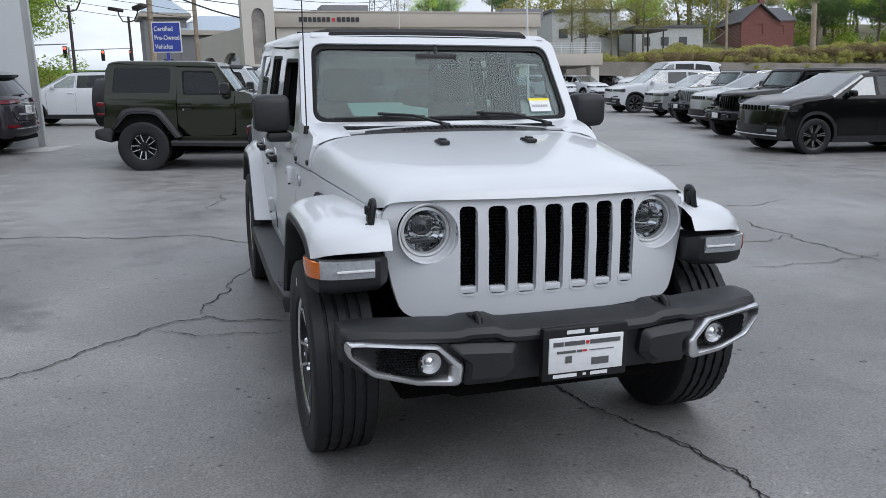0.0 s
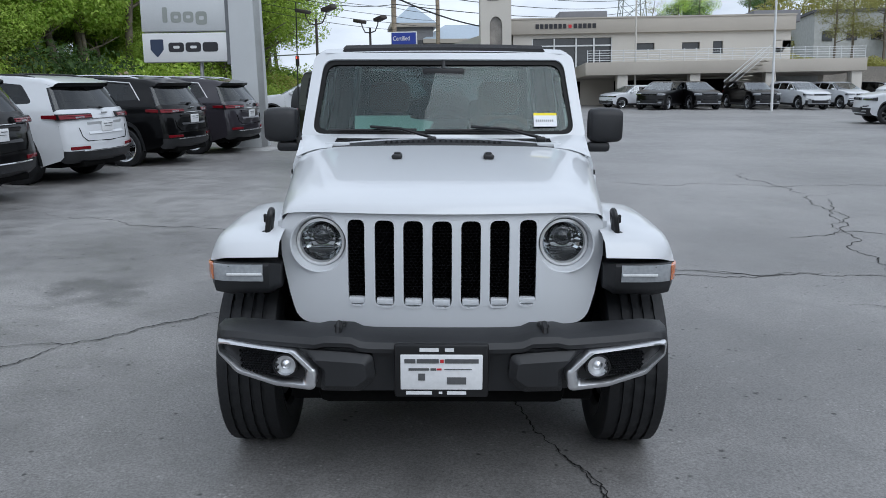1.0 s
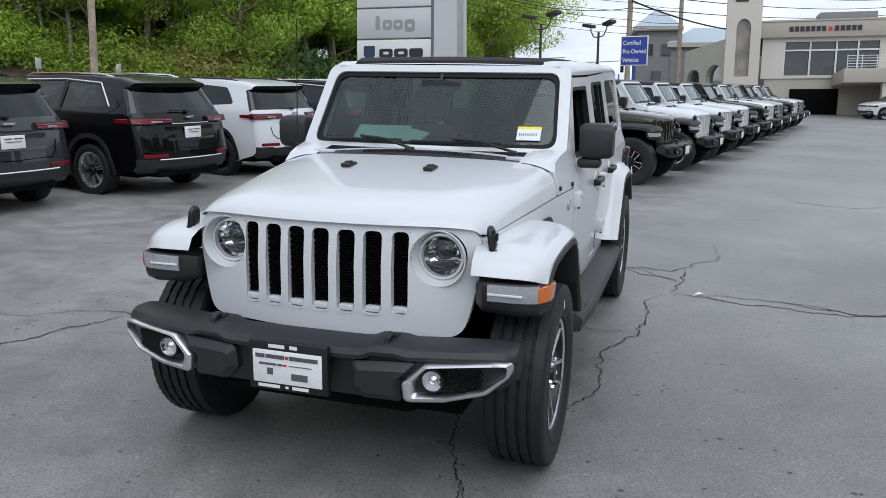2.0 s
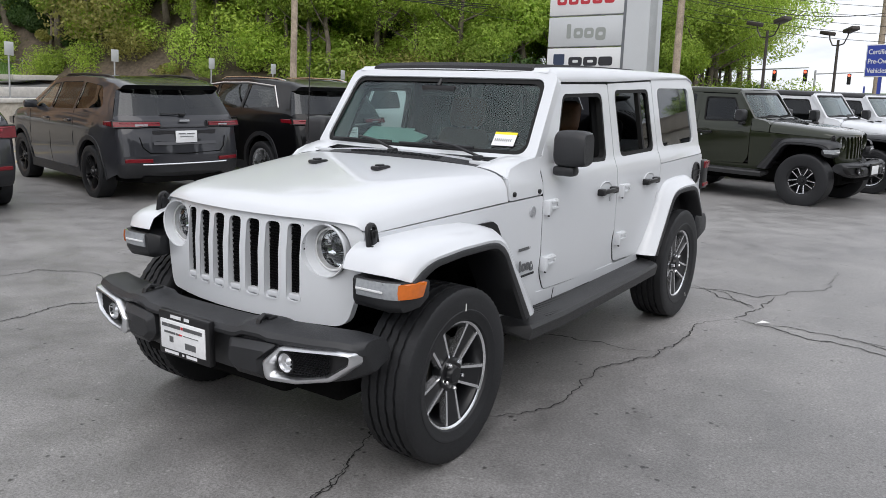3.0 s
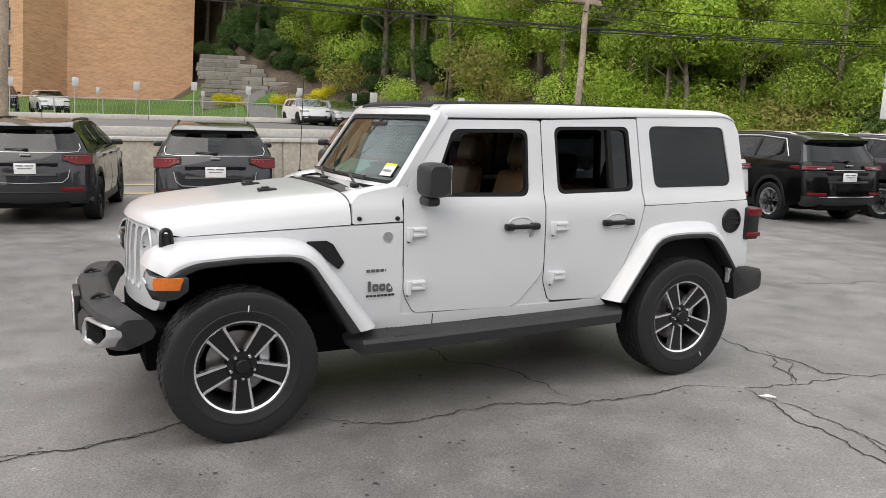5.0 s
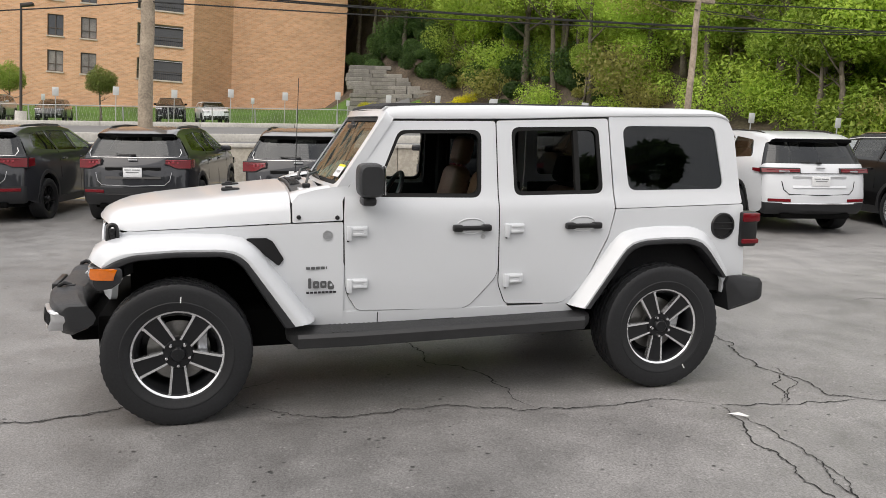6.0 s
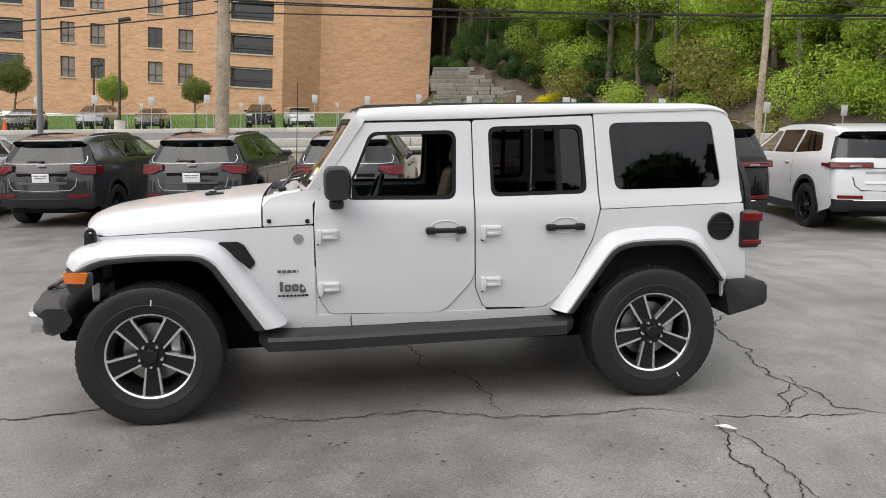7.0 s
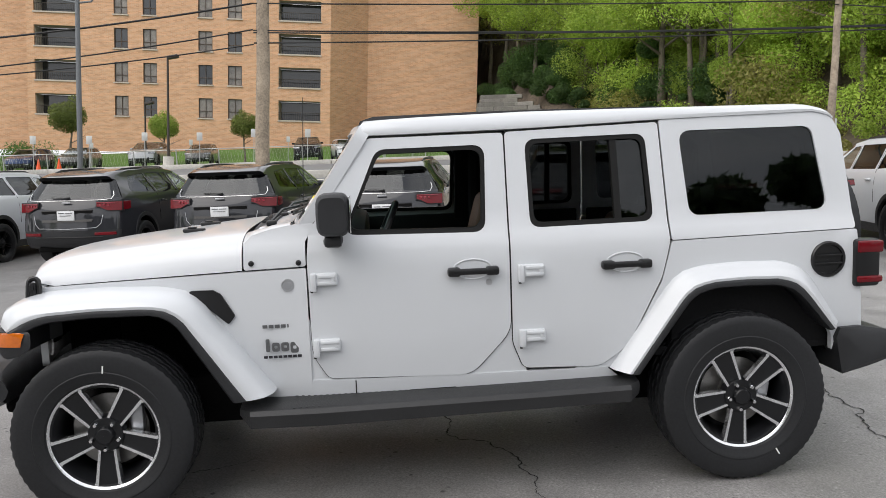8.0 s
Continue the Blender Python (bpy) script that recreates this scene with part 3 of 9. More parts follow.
        lowq = [(q0, 1.172), (3.612 + back, 1.192), (3.648 + back, 0.69), (3.52 + back, 0.69)] + [(min(3.5 + back, y), z) for y, z in arch]
        if doors == 4:
            lowq += [(2.476, 0.675), (2.534, 0.80), (2.629, 0.98)]
        else:
            lowq += [(1.96, 0.62), (1.905, 0.70)]
        side_panel("rear_quarter", rounded(lowq, 0.012, 3), s, paint, car)
        w3 = rounded([(q0 + 0.10, 1.288), (3.482 + back, 1.292), (3.425 + back, 1.70), (q0 + 0.068, 1.697)], 0.06)
        hs = rounded([(q0 - 0.025, 1.752), (q0, 1.1765), (3.608 + back, 1.1965), (3.572 + back, 1.66), (3.515 + back, 1.772)], [0.01, 0.01, 0.02, 0.06, 0.06])
        top = side_panel("hardtop_side", hs, s, top_mat, car, [w3])
        side_panel("quarter_glass", ring_outline(w3, 0.004), s, TINT_GLASS, top, depth=0.004, out=-0.012, label="dark privacy glass")
        side_panel("rocker", [(0.76, 0.465), (2.45 + back, 0.49), (2.36 + back, 0.569), (1.0, 0.577), (0.90, 0.582), (0.76, 0.582)], s, paint, car, depth=0.12, out=-0.002)
        if hero:
            for y0, y1 in ((1.40, 1.62), (2.16, 2.36)):
                side_panel("rocker_slot", [(y0, 0.497), (y1, 0.501), (y1, 0.512), (y0, 0.508)], s, SEAL, car, depth=0.01, out=0.002, label="black slot in the rocker panel", cuts=())
            side_panel("rocker_seam", [(1.141, 0.48), (1.146, 0.48), (1.146, 0.568), (1.141, 0.568)], s, SEAL, car, depth=0.01, out=0.0005, cuts=())
        # body opening behind the doors
        side_panel("b_pillar", [(1.80, 0.6), (1.99, 0.6), (1.99, 1.70), (1.80, 1.70)], s, UNDER if not hero else DARK_CLOTH, car, depth=0.04, out=-0.045)
        if doors == 4:
            side_panel("door_sill_corner", [(1.50, 0.566), (1.97, 0.566), (1.94, 0.64), (1.905, 0.75), (1.905, 1.05), (1.868, 1.05), (1.80, 0.80), (1.60, 0.64)], s, paint, car, depth=0.02, out=-0.007, cuts=(0.7, 0.8))
            side_panel("door_sill_corner", [(0.925, 0.555), (1.16, 0.555), (1.14, 0.625), (1.0, 0.68), (0.965, 0.80), (0.925, 0.92)], s, paint, car, depth=0.02, out=-0.007, cuts=(0.7, 0.8))
            side_panel("door_sill_corner", [(2.20, 0.566), (2.50, 0.566), (2.56, 0.80), (2.45, 0.80), (2.30, 0.66)], s, paint, car, depth=0.02, out=-0.007, cuts=(0.7,))
        # roof edge above the doors
        bm = bmesh.new()
        rr = []
        for y in (1.215, 1.235, 1.5, 2.0, 2.66 + back, 3.2 + back, 3.36 + back, 3.43 + back, 3.48 + back, 3.515 + back, 3.535 + back):
            zt = curve(y, (1.215, 1.24, 2.1 + back, 3.36 + back, 3.43 + back, 3.48 + back, 3.515 + back, 3.535 + back), (1.772, 1.796, 1.815, 1.812, 1.805, 1.793, 1.777, 1.76))
            zb = curve(y, (1.2, 1.24, 1.9, 2.66, 3.45 + back, 3.6 + back), (1.72, 1.718, 1.726, 1.752, 1.768, 1.72))
            zb = min(zb, zt - 0.03)
            xo = side_x(y, zb) + 0.006
            rr.append([Vector((s * x, y, z)) for x, z in ((xo - 0.06, zb - 0.01), (xo, zb + 0.003), (xo + 0.001, lerp(zb, zt, 0.35)), (xo - 0.018, lerp(zb, zt, 0.78)), (xo - 0.055, zt), (0.55, zt + 0.006), (0.50, zt + 0.008))])
        add_loft(bm, rr)
        part("roof_rail", bm, top_mat, car, angle=40)
        # running board
        bm = bmesh.new()
        ring = []
        for y, xo, zt, zb in ((0.60, 0.86, 0.475, 0.435), (0.66, 0.945, 0.487, 0.395), (1.0, 0.968, 0.492, 0.398), (2.0, 0.968, 0.505, 0.415), (2.44 + back, 0.962, 0.512, 0.42), (2.50 + back, 0.90, 0.51, 0.44)):
            ring.append([Vector((s * x, y, z)) for x, z in ((0.76, zt + 0.012), (xo - 0.06, zt + 0.004), (xo - 0.012, zt - 0.004), (xo, zt - 0.025), (xo - 0.012, zb + 0.006), (xo - 0.06, zb), (0.76, zb + 0.02))])
        add_loft(bm, ring, close=True)
        step = part("running_board", bm, STEP_GREY, car, "black plastic running board with a ribbed tread", angle=40)
        if hero:
            bm = bmesh.new()
            for k in range(52):
                y = 0.86 + k * 0.029
                add_box(bm, (s * 0.862, y, 0.4962 + 0.0107 * (y - 1.0)), (0.15, 0.013, 0.005), turn=Euler((0, s * 0.09, 0)).to_matrix())
            part("step_tread", bm, STEP_GREY, step, angle=0)
        # flares
        outer = [(-0.448, 0.932), (-0.428, 0.980), (-0.36, 1.017), (-0.27, 1.032), (0.0, 1.044), (0.26, 1.040), (0.36, 1.020), (0.43, 0.978), (0.755, 0.545)]
        inner = [(-0.405, 0.896), (-0.35, 0.890), (-0.29, 0.916), (-0.20, 0.94), (0.0, 0.952), (0.24, 0.950), (0.31, 0.935), (0.36, 0.89), (0.585, 0.53)]
        flare(car, s, outer, inner, flare_mat, "front_flare")
        o2 = [(2.390, 0.562), (2.672, 0.965), (2.735, 1.012), (2.82, 1.036), (3.0, 1.046), (3.21, 1.042), (3.29, 1.018), (3.355, 0.970), (3.50, 0.74)]
        i2 = [(2.490, 0.55), (2.735, 0.888), (2.785, 0.926), (2.855, 0.945), (3.0, 0.950), (3.17, 0.946), (3.24, 0.920), (3.29, 0.876), (3.43, 0.715)]
        dy = wb - 3.008
        flare(car, s, [(y + dy, z) for y, z in o2], [(y + dy, z) for y, z in i2], flare_mat, "rear_flare", False)
        # tail lamp
        bm = bmesh.new()
        add_box(bm, (s * 0.825, 3.655 + back, 1.025), (0.10, 0.13, 0.235), 0.018)
        tl = part("tail_lamp", bm, TRIM_BLACK, car, "black tail lamp with red lenses")
        for z0, h0 in ((1.105, 0.06), (0.945, 0.035)):
            bm = bmesh.new()
            add_box(bm, (s * 0.832, 3.665 + back, z0), (0.10, 0.13, h0), 0.01)
            part("red_lens", bm, RED_LENS, tl, "red lens")
        # door hardware
        for y0, sw in ((1.715, 1), (2.45, 1)):
            if y0 > 2 and doors == 2:
                continue
            thing_part_handle(car, s, y0, paint)
        for y0 in ((0.958, 1.93) if doors == 4 else (0.958,)) if hero else ():
            for z0 in (1.058, 0.745):
                hinge(car, s, y0, z0, paint)
        # mirror
        mirror(car, s)
        # hood latch: a rubber loop on a foot
        bm = bmesh.new()
        loop = [(-0.026, 1.02), (-0.024, 1.075)] + [(-0.022 * math.cos(a), 1.09 + 0.022 * math.sin(a)) for a in np.linspace(0, math.pi, 7)] + [(0.024, 1.075), (0.026, 1.02)]
        add_path(bm, [(s * (0.706 - 0.16 * (z - 1.02)), -0.335 + y, z) for y, z in loop], 0.0125, 8)
        add_box(bm, (s * 0.702, -0.335, 1.055), (0.03, 0.032, 0.075), 0.008)
        add_box(bm, (s * 0.714, -0.335, 1.008), (0.036, 0.066, 0.044), 0.010)
        add_box(bm, (s * 0.718, -0.335, 1.078), (0.012, 0.016, 0.034), 0.004)
        part("hood_latch", bm, TRIM_BLACK, car, "black rubber hood latch")
        # wheels
        for yw, spin, turn in ((0, 0, 5), (wb, -9, 140)):
            wh = add_wheel(car, style, s * 0.815, yw, 0.404 if hero else 0.40, s, spin=spin, lite=not hero)
            if hero:
                bm = bmesh.new()
                add_box(bm, (0.1292, 0, 0.318), (0.0022, 0.006, 0.034))
                part("chalk_mark", bm, PAPER, wh, "short white chalk mark").matrix_basis = pose(0, 0, 0, -turn * s, 0, 0)

    # hood
    bm = bmesh.new()
    ys = [-0.475, -0.468, -0.455, -0.435, -0.40, -0.36, -0.30, -0.22, -0.1, 0.1, 0.3, 0.5, 0.64]
    add_loft(bm, [hood_ring(y) for y in ys])
    hood = part("hood", bm, paint, car, angle=40)
    for s in (-1, 1):
        bm = bmesh.new()
        add_box(bm, (s * 0.218, 0.31, 1.268), (0.052, 0.115, 0.022), 0.009, taper=(1, 0.8))
        add_box(bm, (s * 0.218, 0.30, 1.281), (0.03, 0.045, 0.010), 0.004)
        part("washer_nozzle", bm, TRIM_BLACK, hood, "black washer nozzle")
    # cowl and windscreen
    bm = bmesh.new()
    add_loft(bm, [[Vector((x, y, z - 0.05 * (x / 0.76) ** 2)) for x in np.linspace(-0.76, 0.76, 9)] for y, z in ((0.645, 1.278), (0.70, 1.296), (0.76, 1.306), (0.80, 1.318), (0.84, 1.31))])
    cowl = part("cowl", bm, paint, car)
    bm = bmesh.new()
    add_loft(bm, [[Vector((x, y, z - 0.05 * (x / 0.76) ** 2)) for x in np.linspace(-0.60, 0.60, 9)] for y, z in ((0.66, 1.288), (0.665, 1.302), (0.745, 1.314), (0.75, 1.300))])
    for k in range(22):
        x = -0.30 + k * 0.0285
        add_box(bm, (x, 0.705, 1.311 - 0.05 * (x / 0.76) ** 2), (0.012, 0.06, 0.008))
    part("cowl_vent", bm, BLACK_PLASTIC, cowl, "black louvred cowl vent", angle=30)

    def screen(u, v):
        y = 0.838 + 0.70 * v + 0.055 * (u / 0.72) ** 2
        return (u, y, 1.31 + v)

    fo = rounded([(-0.785, 0.0), (0.785, 0.0), (0.742, 0.462), (-0.742, 0.462)], [0.03, 0.03, 0.06, 0.06])
    fi = rounded([(-0.725, 0.020), (0.725, 0.020), (0.685, 0.425), (-0.685, 0.425)], [0.06, 0.06, 0.07, 0.07])
    us = (-0.6, -0.4, -0.2, 0, 0.2, 0.4, 0.6)
    bm = bend(sheet(fo, [fi], (0.1, 0.2, 0.3), us), screen, (0, 0.05, -0.03))
    wf = part("windscreen_frame", bm, paint, car)
    bm = bend(sheet(ring_outline(fi, 0.005), (), (0.1, 0.2, 0.3), us), lambda u, v: Vector(screen(u, v)) + Vector((0, 0.016, -0.01)), (0, 0.004, -0.003))
    part("windscreen_glass", bm, CLEAR_GLASS, wf)
    bm = bend(sheet(ring_outline(fi, 0.004), [ring_outline(fi, -0.024)], (0.1, 0.2, 0.3), us), lambda u, v: Vector(screen(u, v)) + Vector((0, 0.010, -0.006)), (0, 0.004, -0.003))
    part("windscreen_band", bm, SEAL, wf, "black glass border")
    for x0, x1 in ((-0.12, -0.62), (0.46, -0.1)):
        a = Vector((x0 + 0.06, 0.755, 1.322))
        b = Vector((lerp(x0, x1, 0.55), 0.86, 1.372))
        bm = bmesh.new()
        add_path(bm, [a, lerp(a, b, 0.5) + Vector((0, -0.018, 0.018)), b], 0.0085, 6)
        w0, w1p = Vector((lerp(x0, x1, 0.05), 0.850, 1.358)), Vector((x1, 0.868, 1.352))
        add_box(bm, (a.x, a.y, a.z - 0.01), (0.05, 0.05, 0.03), 0.01)
        for a2, b2 in ((w0, w1p),):
            add_tube(bm, a2, b2, 0.007, n=6)
            add_tube(bm, a2 + Vector((0, 0.004, -0.012)), b2 + Vector((0, 0.004, -0.012)), 0.005, n=6)
        part("wiper", bm, TRIM_BLACK, wf, "black windscreen wiper")
    for s in (-1, 1):
        bm = bmesh.new()
        add_box(bm, (s * 0.56, 0.72, 1.285), (0.13, 0.035, 0.03), 0.008)
        part("frame_hinge", bm, paint, wf)

    # grille
    slots = []
    for k in range(-3, 4):
        cx = k * 0.1135
        hw = 0.0385 if abs(k) < 3 else 0.034
        slots.append(rounded([(cx - hw, 0.745), (cx + hw, 0.745), (cx + hw, 1.088), (cx - hw, 1.088)], 0.026, 4))
    lamps = [[(s * 0.492 + 0.113 * math.cos(a), 0.985 + 0.113 * math.sin(a)) for a in np.linspace(0, math.tau, 33)[:-1]] for s in (-1, 1)]
    go = rounded([(-0.605, 1.122), (0.605, 1.122), (0.655, 1.06), (0.655, 0.93), (0.625, 0.78), (0.590, 0.655), (-0.590, 0.655), (-0.625, 0.78), (-0.655, 0.93), (-0.655, 1.06)], [0.05, 0.05, 0.06, 0.2, 0.2, 0.10, 0.10, 0.2, 0.2, 0.06])
    bm = bend(sheet(go, slots + lamps, (0.75, 0.85, 0.95, 1.02, 1.08), (-0.55, -0.4, -0.27, -0.12, 0, 0.12, 0.27, 0.4, 0.55)), lambda u, v: (u, grille_y(u, v), v), (0, 0.034, 0))
    gr = part("grille", bm, paint, car, "seven-slot painted grille", angle=30)
    lat = None
    for k in range(-3, 4):
        cx = k * 0.1135
        if hero:
            fr_o = ring_outline(slots[k + 3], 0.0065)
            bm = bend(sheet(fr_o, [slots[k + 3]]), lambda u, v: (u, grille_y(u, v) - 0.002, v), (0, 0.004, 0))
            part("slot_rim", bm, WHITE, gr, angle=0)
        bm = bmesh.new()
        add_box(bm, (cx, grille_y(cx, 0.92) + 0.05, 0.917), (0.085, 0.01, 0.36))
        part("slot_backing", bm, UNDER, gr, angle=0)
        if hero:
            if lat is None:
                o = part("slot_mesh", hex_mesh(0.07, 0.31, 0.017), TRIM_BLACK, gr, "black honeycomb mesh", angle=0)
                lat = o.data
            else:
                o = part("slot_mesh", None, None, gr, "black honeycomb mesh", data=lat)
            o.matrix_basis = pose(cx, grille_y(cx, 0.92) + 0.027, 0.93)
            bm = bmesh.new()
            add_box(bm, (cx, grille_y(cx, 0.76) + 0.03, 0.762), (0.066, 0.05, 0.024), 0.004)
            part("slot_sill", bm, paint, gr)
    for s in (-1, 1):
        yl = grille_y(0.492, 0.985)
        bm = bmesh.new()
        add_lathe(bm, [(yl + 0.004, 0.118), (yl - 0.006, 0.116), (yl - 0.004, 0.111), (yl + 0.012, 0.106), (yl + 0.068, 0.0955)], (s * 0.492, 0, 0.985), "y", 48)
        hl = part("headlamp", bm, paint, car, "round headlamp with a bright ring, set in a painted bucket")
        yl += 0.034
        bm = bmesh.new()
        add_lathe(bm, [(yl + 0.03, 0.097), (yl + 0.006, 0.0965), (yl + 0.004, 0.086), (yl + 0.03, 0.083)], (s * 0.492, 0, 0.985), "y", 48)
        part("lamp_ring", bm, RING_BRIGHT, hl, "bright halo ring")
        bm = bmesh.new()
        add_lathe(bm, [(yl + 0.03, 0.087), (yl + 0.06, 0.075), (yl + 0.075, 0.05), (yl + 0.08, 0.001)], (s * 0.492, 0, 0.985), "y", 16)
        part("reflector", bm, CHROME, hl, angle=0)
        bm = bmesh.new()
        add_lathe(bm, [(yl + 0.06, 0.040), (yl + 0.04, 0.036), (yl + 0.028, 0.022), (yl + 0.024, 0.001)], (s * 0.492, 0, 1.002), "y", 24)
        add_box(bm, (s * 0.492, yl + 0.045, 0.945), (0.11, 0.03, 0.022), 0.008)
        add_box(bm, (s * 0.492, yl + 0.04, 0.984), (0.15, 0.012, 0.006))
        part("projector", bm, LAMP_BLACK, hl)
        bm = bmesh.new()
        add_lathe(bm, [(yl + 0.02, 0.091), (yl + 0.004, 0.075), (yl - 0.006, 0.045), (yl - 0.009, 0.001)], (s * 0.492, 0, 0.985), "y", 32)
        part("lamp_lens", bm, LENS_GLASS, hl).visible_shadow = False
        # turn-signal block at the front of the wing
        bm = bmesh.new()
        ring = []
        for x, y0, zt, zb, d in ((0.652, -0.40, 0.90, 0.80, 0.16), (0.69, -0.445, 0.915, 0.785, 0.16), (0.85, -0.446, 0.915, 0.780, 0.14), (0.915, -0.418, 0.913, 0.784, 0.12), (0.944, -0.355, 0.908, 0.80, 0.08), (0.950, -0.305, 0.90, 0.835, 0.04)):
            ring.append([Vector((s * x, y, z)) for y, z in ((y0 + d, zt), (y0 + 0.01, zt), (y0, zt - 0.012), (y0 + 0.002, zb + 0.035), (y0 + 0.016, zb + 0.008), (y0 + 0.035, zb), (y0 + d, zb + 0.03))])
        add_loft(bm, ring, close=True)
        tb = part("signal_housing", bm, BLACK_PLASTIC, car, "black plastic wing end", angle=40)
        bm = bmesh.new()
        ring = []
        for x, y0 in ((0.712, -0.455), (0.80, -0.456), (0.87, -0.448), (0.914, -0.428)):
            ring.append([Vector((s * x, y, z)) for y, z in ((y0 + 0.05, 0.911), (y0 + 0.006, 0.909), (y0, 0.875), (y0 + 0.006, 0.842), (y0 + 0.05, 0.840))])
        add_loft(bm, ring, close=True)
        part("running_lamp", bm, CLEAR_LENS, tb, "clear daytime running lamp")
        bm = bmesh.new()
        ring = [[Vector((s * x, y0 + dy, z)) for dy, z in ((0.05, 0.908), (0.0, 0.905), (-0.006, 0.875), (0.0, 0.845), (0.05, 0.843))] for x, y0 in ((0.914, -0.428), (0.936, -0.400), (0.951, -0.360))]
        ring.append([Vector((s * 0.955, -0.318 + dy, z)) for dy, z in ((0.03, 0.902), (0.0, 0.899), (-0.002, 0.888), (-0.014, 0.873), (0.016, 0.870))])
        add_loft(bm, ring, close=True)
        part("marker_lamp", bm, AMBER if hero else CLEAR_LENS, tb, "amber side marker" if hero else "")
        bm = bmesh.new()
        add_box(bm, (s * 0.785, -0.457, 0.872), (0.14, 0.006, 0.009), 0.002)
        part("light_guide", bm, PLATE_WHITE, tb)

    front_bumper(car, hero)

    # rear: tailgate, bumper, spare wheel
    yb = 3.625 + back
    bm = bmesh.new()
    add_loft(bm, [[Vector((x, yb + 0.012 - 0.03 * (x / 0.8) ** 2 - lean, z)) for x in np.linspace(-side_x(3, z) + 0.015, side_x(3, z) - 0.015, 7)] for z, lean in ((0.56, 0.0), (0.8, 0.0), (1.19, 0.015), (1.27, 0.02))])
    part("tailgate", bm, paint, car)
    bm = bmesh.new()
    add_loft(bm, [[Vector((x, yb - lean, z)) for x in np.linspace(-side_x(3, z) + 0.02, side_x(3, z) - 0.02, 7)] for z, lean in ((1.27, 0.02), (1.5, 0.055), (1.70, 0.10))])
    part("rear_glass", bm, TINT_GLASS, car)
    bm = bmesh.new()
    ring = []
    for x in (-0.885, -0.868, -0.80, -0.4, 0.0, 0.4, 0.80, 0.868, 0.885):
        k = 0.75 if abs(x) > 0.88 else 1.0
        ring.append([Vector((x, 3.66 + back + y * k, 0.60 + z * k)) for y, z in ((-0.12, -0.125), (-0.155, 0.06), (-0.135, 0.108), (-0.03, 0.112), (0.105, 0.088), (0.13, 0.055), (0.132, -0.035), (0.115, -0.06), (0.02, -0.09))])
    add_loft(bm, ring, close=True)
    part("rear_bumper", bm, BLACK_PLASTIC, car, "black plastic rear bumper")
    spare = add_wheel(car, style, 0, 3.80 + back, 1.10, 1, lite=True)
    spare.matrix_basis = pose(0, 3.80 + back, 1.10, 0, 0, 90)
    bm = bmesh.new()
    add_tube(bm, (0, yb, 1.1), (0, 3.76 + back, 1.1), 0.12)
    part("spare_bracket", bm, TRIM_BLACK, car)

    # roof
    bm = bmesh.new()
    rows = []
    for y in (1.20, 1.235, 1.4, 2.0, 2.66 + back, 3.2 + back, 3.36 + back, 3.43 + back, 3.48 + back, 3.515 + back, 3.545 + back, 3.57 + back):
        zt = curve(y, (1.20, 1.235, 2.1 + back, 3.36 + back, 3.43 + back, 3.48 + back, 3.515 + back, 3.545 + back, 3.57 + back), (1.768, 1.792, 1.812, 1.809, 1.802, 1.790, 1.774, 1.745, 1.70))
        rows.append([Vector((x, y, zt + 0.012 * (1 - (x / 0.68) ** 2))) for x in np.linspace(-0.68, 0.68, 9)])
    add_loft(bm, rows)
    part("roof", bm, top_mat, car, angle=50)
    if hero:
        bm = bmesh.new()
        rows = []
        for y, up in ((1.205, -0.004), (1.215, 0.014), (1.28, 0.020), (1.9, 0.016), (2.5, 0.012), (2.72, 0.010), (2.76, 0.0)):
            zt = curve(y, (1.20, 1.235, 2.1, 3.42), (1.768, 1.792, 1.812, 1.809)) + up
            rows.append([Vector((x, y, zt - (0.03 if abs(x) > 0.59 else 0.0) + 0.012 * (1 - (x / 0.68) ** 2))) for x in (-0.612, -0.60, -0.57, -0.3, 0, 0.3, 0.57, 0.60, 0.612)])
        add_loft(bm, rows)
        part("soft_top", bm, FABRIC, car, "black fabric sunroof panel", angle=40)
    # fuel cap (driver's side), wing vent and badges
    for s in (-1, 1):
        v0 = rounded([(0.375, 1.028), (0.50, 1.03), (0.535, 1.01), (0.597, 0.905), (0.565, 0.865)], 0.012)
        side_panel("wing_vent", v0, s, TRIM_BLACK, car, depth=0.03, out=0.012, label="black wing vent", cuts=())
    bm = bmesh.new()
    xs = side_x(3.46, 1.05)
    yc = 3.462 + back
    add_lathe(bm, [(xs - 0.02, 0.088), (xs + 0.006, 0.088), (xs + 0.012, 0.082), (xs + 0.012, 0.072), (xs + 0.002, 0.07), (xs, 0.001)], (0, yc, 1.05), "x", 36)
    for dz in (-0.02, 0.02):
        add_box(bm, (xs + 0.008, yc, 1.05 + dz), (0.012, 0.135, 0.008), 0.002)
    part("fuel_cap", bm, TRIM_BLACK, car, "round black fuel cap")
    if hero:
        hero_details(car)
    interior(car, hero, back)
    if m is not None:
        car.matrix_basis = m
    return car


